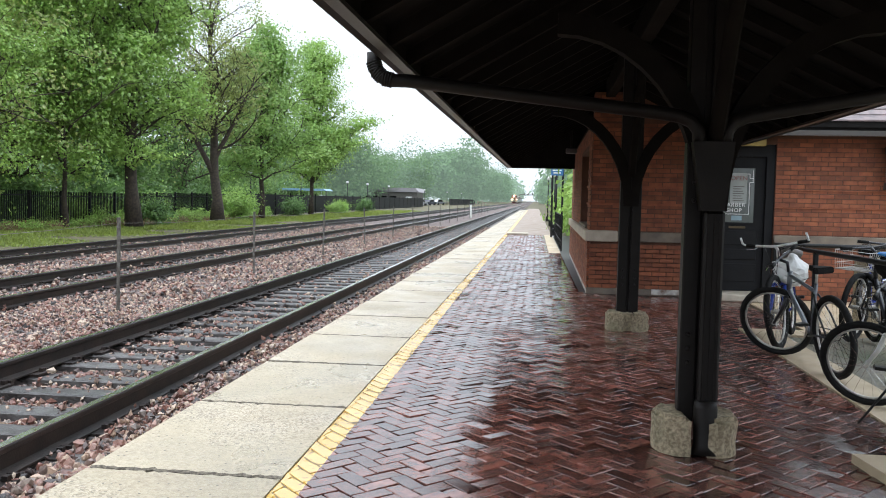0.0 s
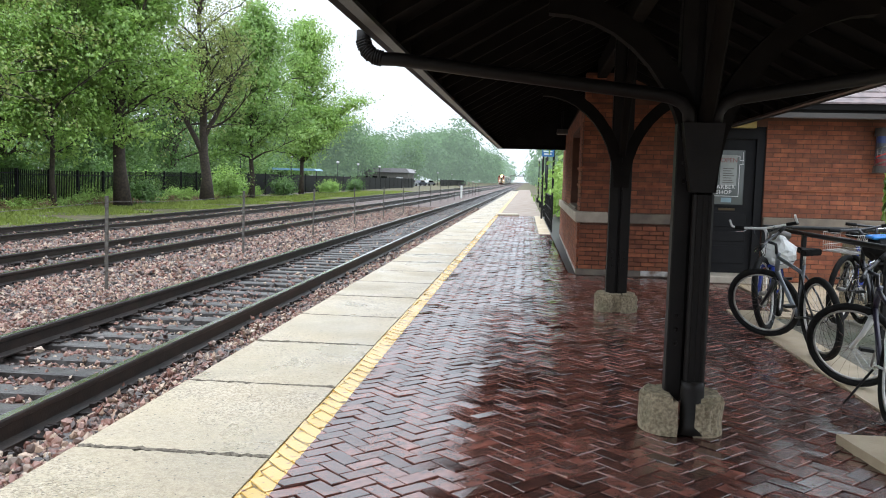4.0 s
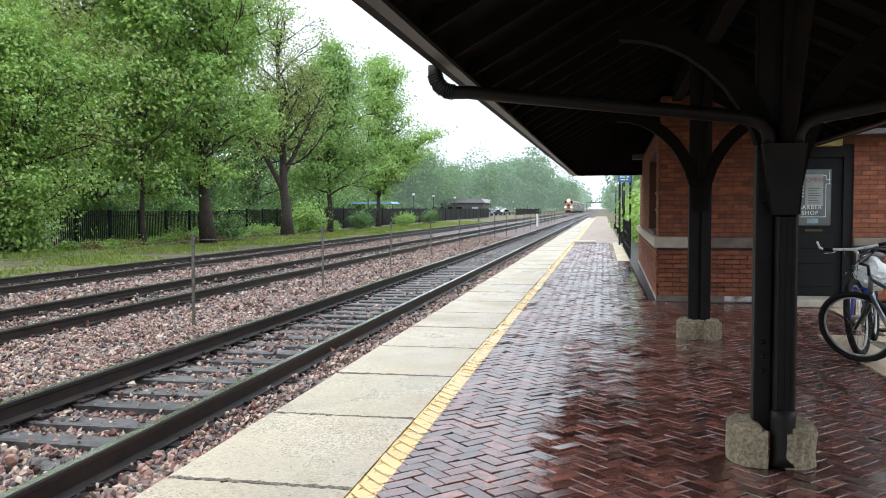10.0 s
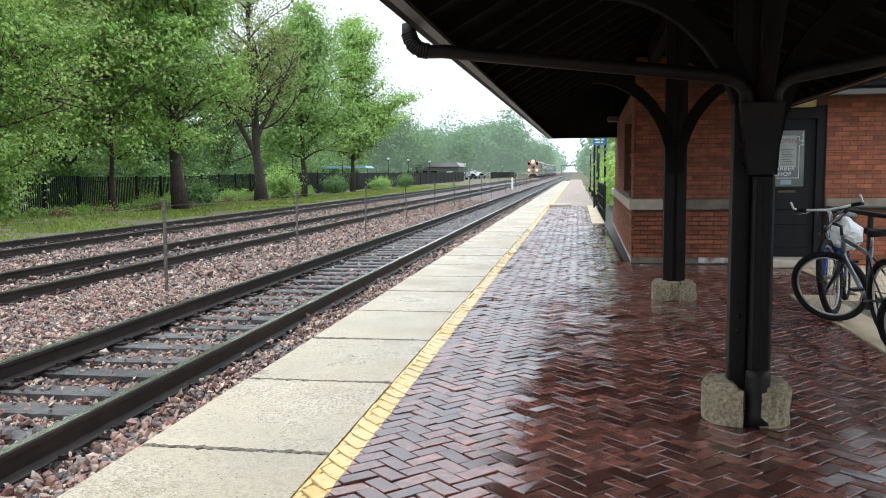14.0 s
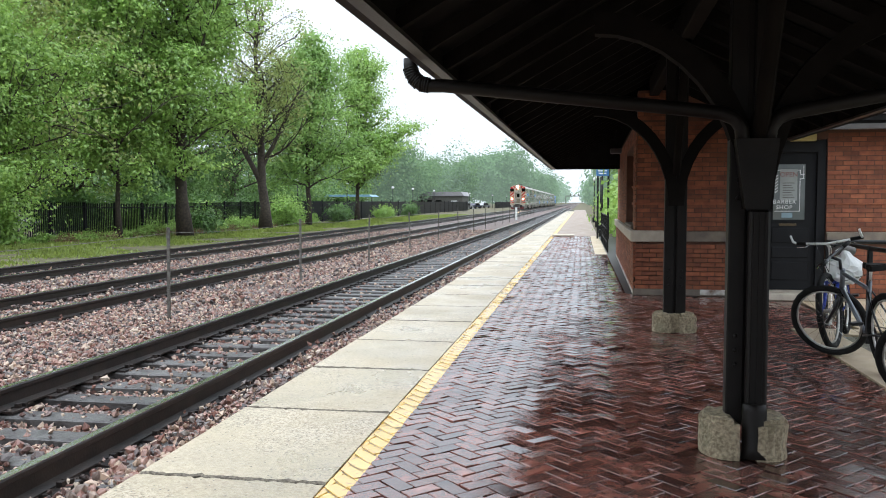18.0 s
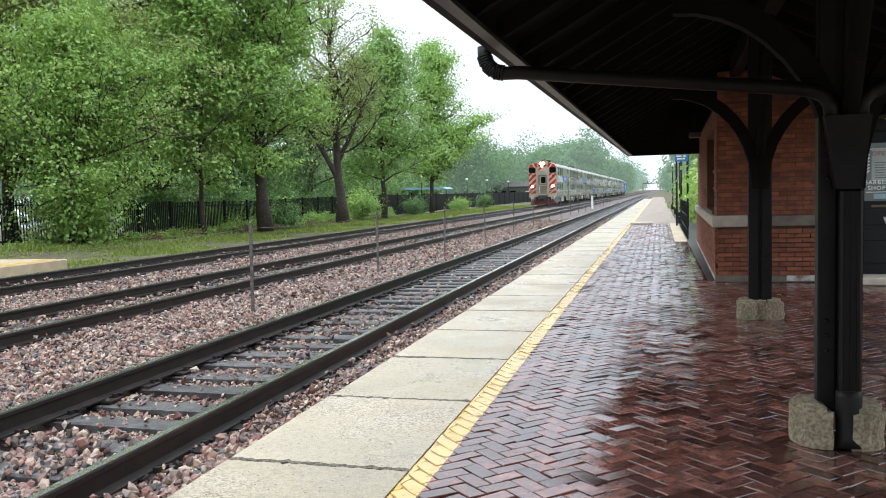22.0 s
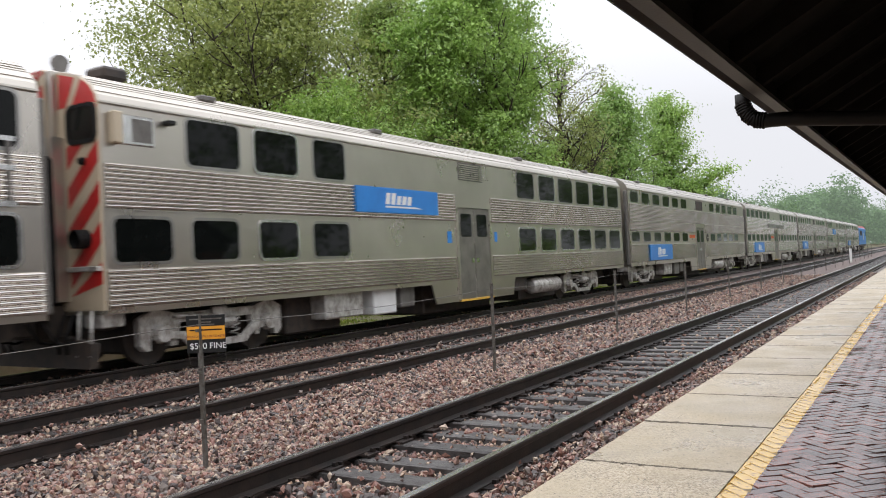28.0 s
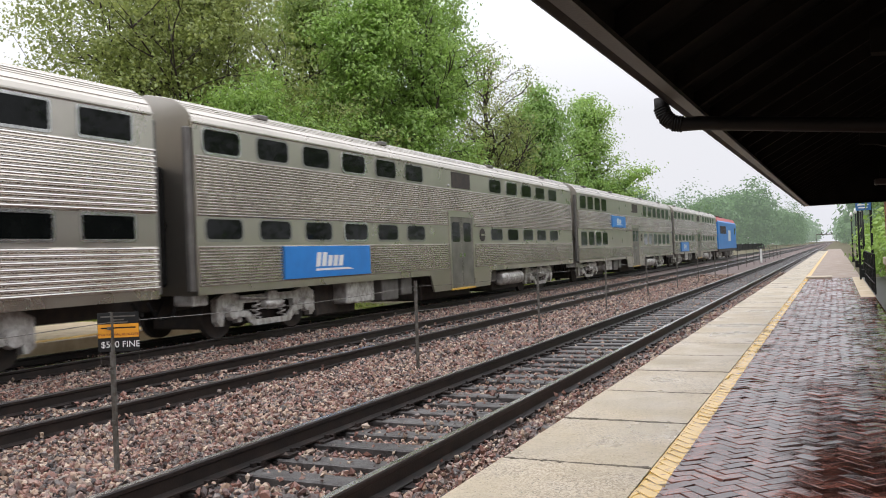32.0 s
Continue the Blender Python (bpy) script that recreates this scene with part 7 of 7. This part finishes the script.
        part("bumper_rail", box(min(x * 0.64, x * 1.32), max(x * 0.64, x * 1.32), y - 0.1, y, 1.60, 1.68, 0.01), M_silver, car)
    # end door in a deep frame
    db = bmesh.new()
    for a in ((-0.66, -0.50, 1.15, 3.72), (0.50, 0.66, 1.15, 3.72), (-0.50, 0.50, 3.36, 3.72), (-0.50, 0.50, 1.15, 1.32)):
        box_into(db, a[0], a[1], y - 0.22, y + 0.02, a[2], a[3])
    part("end_door_frame", db, M_panel, car, "heavy grey door frame")
    dr = part("end_door", box(-0.50, 0.50, y - 0.14, y - 0.012, 1.32, 3.36, 0.01), mat("olive_door", (0.25, 0.205, 0.135), 0.5, second=(0.17, 0.14, 0.095), scale=3), car, "olive brown end door")
    part("pane", box(-0.16, 0.36, y - 0.155, y - 0.135, 2.45, 3.16, 0.02), M_tint, dr)
    part("pane_trim", frame_box(-0.22, 0.42, 2.39, 3.22, 0.06, y - 0.165, y - 0.138), M_panel, dr)
    part("ledge", box(-0.48, 0.48, y - 0.20, y - 0.138, 2.18, 2.24), M_panel, dr)
    part("hose_reel", box(-0.44, -0.26, y - 0.24, y - 0.138, 1.35, 2.1, 0.03), M_silver, dr)
    part("coupler_pocket", box(-0.5, 0.5, y - 0.25, y + 0.1, 0.55, 1.12, 0.04), M_under, car)
    part("draw_hook", box(-0.14, 0.14, y - 0.55, y, 0.66, 0.95, 0.04), M_under, car)
    pb = bmesh.new()
    prism_into(pb, [(-1.25, 0.12), (1.25, 0.12), (1.32, 0.50), (0.6, 0.62), (-0.6, 0.62), (-1.32, 0.50)], "y", y - 0.12, y + 0.02)
    part("pilot", pb, M_pilot if lights else M_under, car, "faded dark red pilot plate" if lights else "grimy pilot plate")
    for x in (-1.25, -0.95, 0.95, 1.25):
        part("step_iron", tube([(x, y - 0.05, 1.0), (x, y - 0.1, 0.3)], 0.025, 6), M_silver, car)
        part("air_hose", tube([(x * 0.7, y - 0.1, 0.95), (x * 0.7, y - 0.25, 0.6), (x * 0.66, y - 0.2, 0.35)], 0.025, 6), M_rubber, car)
    part("roof_horn", tube([(-0.2, 0.8, 4.98), (0.25, 0.5, 5.02)], [0.09, 0.14], 10), M_greysteel, car)
    part("roof_bell", box(0.3, 0.8, 0.9, 1.4, 4.76, 4.98, 0.05), M_under, car)


CAR_KINDS = [("cab_lead", "stainless steel bilevel cab car with red striped end and lit headlamps"), ("cab_second", "stainless steel bilevel cab car with unlit red striped end"),
             ("fine", "finely ribbed stainless bilevel coach with a low blue panel"), ("bright", "bright broadly ribbed stainless bilevel coach with a name board"),
             ("fine", "finely ribbed stainless bilevel coach behind the bright one"), ("large", "dull stainless bilevel coach with large windows, high blue panel"),
             ("fine", "finely ribbed stainless bilevel coach next to the locomotive")]
cars = []
for style, label in CAR_KINDS:
    c = car_body(style, label)
    if style.startswith("cab"):
        cab_front(c, style == "cab_lead")
    cars.append(c)
# safety grille panel on the rear half of the leading car
grille = part("long_grille", box(HW + 0.016, HW + 0.05, 14.3, 23.9, 2.52, 2.60), M_window_trim, cars[0])
for z in (3.02, 3.42):
    part("grille_rail", box(HW + 0.016, HW + 0.05, 14.3, 23.9, z, z + 0.07), M_window_trim, cars[0])
for k in range(13):
    part("grille_bar", box(HW + 0.016, HW + 0.045, 14.3 + k * 0.79, 14.36 + k * 0.79, 2.6, 3.42), M_greysteel, cars[0])

# locomotive
loco = thing("locomotive", "blue diesel locomotive with red and white roof pushing at the rear", "locomotive")
part("carbody", prism([(-1.5, 1.1), (1.5, 1.1), (1.5, 3.9), (1.25, 4.25), (-1.25, 4.25), (-1.5, 3.9)], "y", 0.4, 17.0), M_blue, loco, "blue car body")
part("roof_band", prism([(-1.46, 3.92), (1.46, 3.92), (1.2, 4.42), (0.6, 4.55), (-0.6, 4.55), (-1.2, 4.42)], "y", 0.35, 17.05), M_red, loco, "red roof")
part("white_roof", prism([(-0.62, 4.54), (0.62, 4.54), (0.5, 4.60), (-0.5, 4.60)], "y", 2.0, 15.0), M_whitepaint, loco)
for y in (3.0, 6.0, 9.0, 12.0):
    fan = bmesh.new()
    bmesh.ops.create_cone(fan, cap_ends=True, segments=18, radius1=0.6, radius2=0.6, depth=0.14, matrix=Matrix.Translation((0, y, 4.68)))
    part("roof_fan", fan, M_under, loco)
part("underframe", box(-1.48, 1.48, 0.4, 17.0, 0.8, 1.1), M_under, loco)
part("fuel_tank", box(-1.4, 1.4, 6.0, 11.0, 0.25, 0.85, 0.1), M_under, loco)
for k in range(4):
    part("side_louvre", box(1.5, 1.53, 2.2 + k * 1.3, 3.2 + k * 1.3, 2.7, 3.5), M_under, loco)
part("cab_side_window", box(1.5, 1.53, 15.0, 15.9, 2.7, 3.4), M_tint, loco)
mk = bmesh.new()
for k in range(4):
    prism_into(mk, [(9.0 + k * 0.55, 1.9), (9.4 + k * 0.55, 1.9), (9.6 + k * 0.55, 3.1), (9.2 + k * 0.55, 3.1)], "x", 1.5, 1.52)
part("white_mark", mk, M_whitepaint, loco, "plain white slanted mark")
for y in (3.2, 13.8):
    truck(loco, y)


# ------------------------------------------------------------ what moves
def motions():
    times = [0.0, 0.2, *[float(k) for k in range(1, 32)], 31.8, 32.0]
    for k, c in enumerate([*cars, loco]):
        walk(c, [(t, pose(TRAIN_X, front_y(t) + k * CAR, RAIL_Z)) for t in times])



# ------------------------------------------------------------ herringbone paving
def paver_material(name, per_object):
    """Wet dark red brick with a yellow line painted over it along the platform edge."""
    m = mat(name, (0.185, 0.068, 0.05), 0.15, second=(0.085, 0.04, 0.032), scale=11, bump=0.10, bump_scale=42, rough_var=0.11, spec=1.0, stain=(0.05, 0.034, 0.026), stain_scale=0.9, stain_amount=0.4, vary=0.6 if per_object else 0, island=0 if per_object else 0.6)
    n, l = m.node_tree.nodes, m.node_tree.links
    b = n["Principled BSDF"]
    old = b.inputs["Base Color"].links[0].from_socket
    geo = n.new("ShaderNodeNewGeometry")
    sep = n.new("ShaderNodeSeparateXYZ")
    l.new(geo.outputs["Position"], sep.inputs[0])
    wob = n.new("ShaderNodeTexNoise")
    wob.inputs["Scale"].default_value = 14
    l.new(geo.outputs["Position"], wob.inputs["Vector"])
    add = n.new("ShaderNodeMath")
    add.operation = "MULTIPLY_ADD"
    add.inputs[1].default_value = 0.02
    l.new(wob.outputs["Fac"], add.inputs[0])
    l.new(sep.outputs["X"], add.inputs[2])
    less = n.new("ShaderNodeMath")
    less.operation = "LESS_THAN"
    less.inputs[1].default_value = 0.163
    l.new(add.outputs[0], less.inputs[0])
    worn = n.new("ShaderNodeTexNoise")
    worn.inputs["Scale"].default_value, worn.inputs["Detail"].default_value = 22, 6
    l.new(geo.outputs["Position"], worn.inputs["Vector"])
    wm = n.new("ShaderNodeMapRange")
    wm.inputs["From Min"].default_value, wm.inputs["From Max"].default_value = 0.27, 0.40
    l.new(worn.outputs["Fac"], wm.inputs["Value"])
    mul = n.new("ShaderNodeMath")
    mul.operation = "MULTIPLY"
    l.new(less.outputs[0], mul.inputs[0])
    l.new(wm.outputs["Result"], mul.inputs[1])
    mx = n.new("ShaderNodeMix")
    mx.data_type = "RGBA"
    mx.inputs["B"].default_value = (0.66, 0.41, 0.09, 1)
    l.new(mul.outputs[0], mx.inputs["Factor"])
    l.new(old, mx.inputs["A"])
    l.new(mx.outputs["Result"], b.inputs["Base Color"])
    return m


M_pv, M_pv_rest = paver_material("wet_paver", True), paver_material("wet_paver_field", False)
PW, PL, PJ = 0.095, 0.190, 0.0085
rp = random.Random(77)
count = 0
c45 = math.sqrt(0.5)
field_v, field_f = [], []
base_v = [(sx * (PL / 2 - PJ / 2 - dx), sy * (PW / 2 - PJ / 2 - dx), z) for z, dx in ((-0.03, 0.0), (-0.0024, 0.0), (0.0, 0.0032)) for sx, sy in ((-1, -1), (1, -1), (1, 1), (-1, 1))]
base_f = [(0, 1, 5, 4), (1, 2, 6, 5), (2, 3, 7, 6), (3, 0, 4, 7), (4, 5, 9, 8), (5, 6, 10, 9), (6, 7, 11, 10), (7, 4, 8, 11), (8, 9, 10, 11)]


def worn_paver():
    """Corners and arrises of one paver, each a little off true."""
    worn = []
    for q, p in enumerate(base_v):
        k = 0.0 if q < 4 else 0.0016
        worn.append((p[0] + rp.uniform(-k, k), p[1] + rp.uniform(-k, k), p[2] + rp.uniform(-k, k) * 0.7))
    return worn


paver_meshes = [np_mesh("paver", np.array(worn_paver()), base_f, M_pv) for k in range(12)]
for i in range(-280, 280):
    for j in range(-140, 140):
        # stepped herringbone: pairs of one lying and one standing brick
        for upright in (0, 1):
            a, b = i + 4 * j, i
            cu, cv = ((a + 2.5) * PW, b * PW) if upright else ((a + 1.0) * PW, (b + 0.5) * PW)
            x, y = (cu - cv) * c45 + 1.0, (cu + cv) * c45 + 6.0
            if not (-0.085 < x < 4.2 and -1.2 < y < 34.0):
                continue
            if x > 1.9 and y > 21.9 or (x > 3.58 and y < 9.75) or (x > 3.07 and y < 4.9) or (x > 1.95 and y > 12.9) or y > 12.78 and x > 2.0:
                continue
            near_path = y < 6.0 and x < 2.6 and y > 1.4
            rz = 45 + (90 if upright else 0) + rp.uniform(-0.7, 0.7)
            dz = rp.uniform(-0.003, 0.0015)
            tx, ty = rp.gauss(0, 1.25), rp.gauss(0, 1.25)
            m = pose(x, y, dz, tx, ty, rz)
            if near_path and count < 300 and 0.13 < x < 2.0 and 3.2 < y:
                part("paver", paver_meshes[count % 12], M_pv, platform, m=m)
                count += 1
            else:
                k0 = len(field_v)
                field_v += [(max(q.x, 0.0145), q.y, q.z) for q in (m @ Vector(p) for p in worn_paver())]
                field_f += [tuple(k0 + q for q in f) for f in base_f]
tagged(part("paver_field", np_mesh("paver_field", np.array(field_v), np.array(field_f), M_pv_rest), M_pv_rest, platform), kind="stuff")
M_joint_paint = mat("worn_yellow_joint", (0.34, 0.21, 0.05), 0.5, second=(0.10, 0.065, 0.025), scale=30)
part("paver_bedding", box(0.0, 4.25, -1.5, 34.2, -0.12, -0.016), mat("dark_wet_joint_sand", (0.02, 0.014, 0.012), 0.5), platform)
part("painted_joint", box(0.0125, 0.158, -1.3, 34.0, -0.016, -0.0045), M_joint_paint, platform, "worn yellow paint in the joints")
part("far_paving", box(0.0, 1.92, 34.2, 150, -0.12, -0.004), mat("far_platform_paving", (0.34, 0.27, 0.22), 0.6, second=(0.26, 0.20, 0.165), scale=2, rough_var=0.12, spec=0.2), platform)
part("yellow_line", box(0.02, 0.17, 34.2, 120, -0.01, 0.002), M_yellow, platform, "yellow line")
part("edge_strip", box(1.62, 1.94, 22.4, 34.2, -0.12, 0.004), M_strip, platform)

# ------------------------------------------------------------ bricks of the station walls
wall_bricks(wall_s, "y", BY + 0.004, BX + 0.0, DOOR0, 0.10, 0.81, 0.040, 1, limit=70)
wall_bricks(wall_s, "y", BY + 0.004, BX + 0.012, DOOR0, 0.975, 2.60, 0.005, 2, limit=110)
wall_bricks(wall_s, "y", BY + 0.004, BX + 0.012, 2.62, 2.62, 3.06, 0.005, 7, limit=0)
wall_bricks(wall_s, "y", BY + 0.004, DOOR1 + 0.005, 6.43, 0.02, 0.81, 0.006, 3, limit=0)
wall_bricks(wall_s, "y", BY + 0.004, DOOR1 + 0.005, 6.43, 0.975, 2.40, 0.005, 4, limit=120)
wall_bricks(wall_w, "x", BX + 0.004, BY - 0.02, 21.8, 0.07, 0.805, 0.038, 5, limit=140)
wall_bricks(wall_w, "x", BX + 0.004, BY + 0.01, 21.8, 0.975, 2.60, 0.005, 6, holes=((13.75, 16.3, 0.9, 2.28),), limit=120)

# ------------------------------------------------------------ loose stones
stones("near_loose_stones", 15000, 4, -4.6, EDGE_X - 0.02, 1.2, 5.2, 0.04, 0.075, 20, "wet reddish and grey crushed stones beside the near rails")
stones("loose_stones", 84000, 1, -9.3, EDGE_X - 0.02, 1.2, 12.0, 0.038, 0.068, 8, "wet reddish and grey crushed stones between the rails")
stones("far_loose_stones", 44000, 2, -13.0, EDGE_X - 0.02, 12.0, 48.0, 0.055, 0.09, 8, "reddish crushed stones further along the line")
stones("bank_stones", 13000, 3, -13.8, -9.3, 3.0, 12.0, 0.045, 0.075, 8, "crushed stones beside the far track")


roadside = random.Random(31)
far_wood("fence_weeds", [(-20.9 + roadside.uniform(-0.6, 0.6), y, roadside.uniform(0.25, 0.55) if 27.5 < y < 39 or y < 25 else roadside.uniform(0.35, 1.0), roadside.uniform(0.25, 0.6), 260) for y in (19 + 0.4 * k + roadside.uniform(-0.4, 0.4) for k in range(120))], 33, 0.10, L_mid, "mixed green weeds along the foot of the fence")
far_wood("dry_weeds", [(-20.6 + roadside.uniform(-0.9, 0.9), 24 + roadside.uniform(0, 36), roadside.uniform(0.2, 0.5), roadside.uniform(0.3, 0.6), 240) for k in range(70)], 34, 0.06, M_dryleaf, "reddish-brown dry weeds by the fence")
for k in range(-6, 90):
    part("joint_filler", box(EDGE_X + 0.02, 0.008, -0.03, 0.046, -0.12, -0.034), M_joint, platform, m=pose(0, 4.066 + (k - 1) * 1.382 + 0.0015, 0))

# weeds and grit in the bed under the bicycles
far_wood("bed_weeds", [(4.0 + roadside.uniform(0, 2.0), 5.1 + roadside.uniform(0, 4.2), roadside.uniform(0.03, 0.09), roadside.uniform(0.05, 0.14), 34) for k in range(26)], 35, 0.03, L_mid, "small weeds in the gritty bed by the bicycles")
part("rear_paving", box(0.0, 12.0, -12.0, -1.32, -0.3, -0.004), mat("plain_wet_brick_paving", (0.14, 0.06, 0.045), 0.3, second=(0.07, 0.04, 0.033), scale=8, rough_var=0.12), platform)
part("side_fill", box(4.2, 12.0, -1.32, 1.0, -0.3, -0.004), M_strip, platform)

motions()
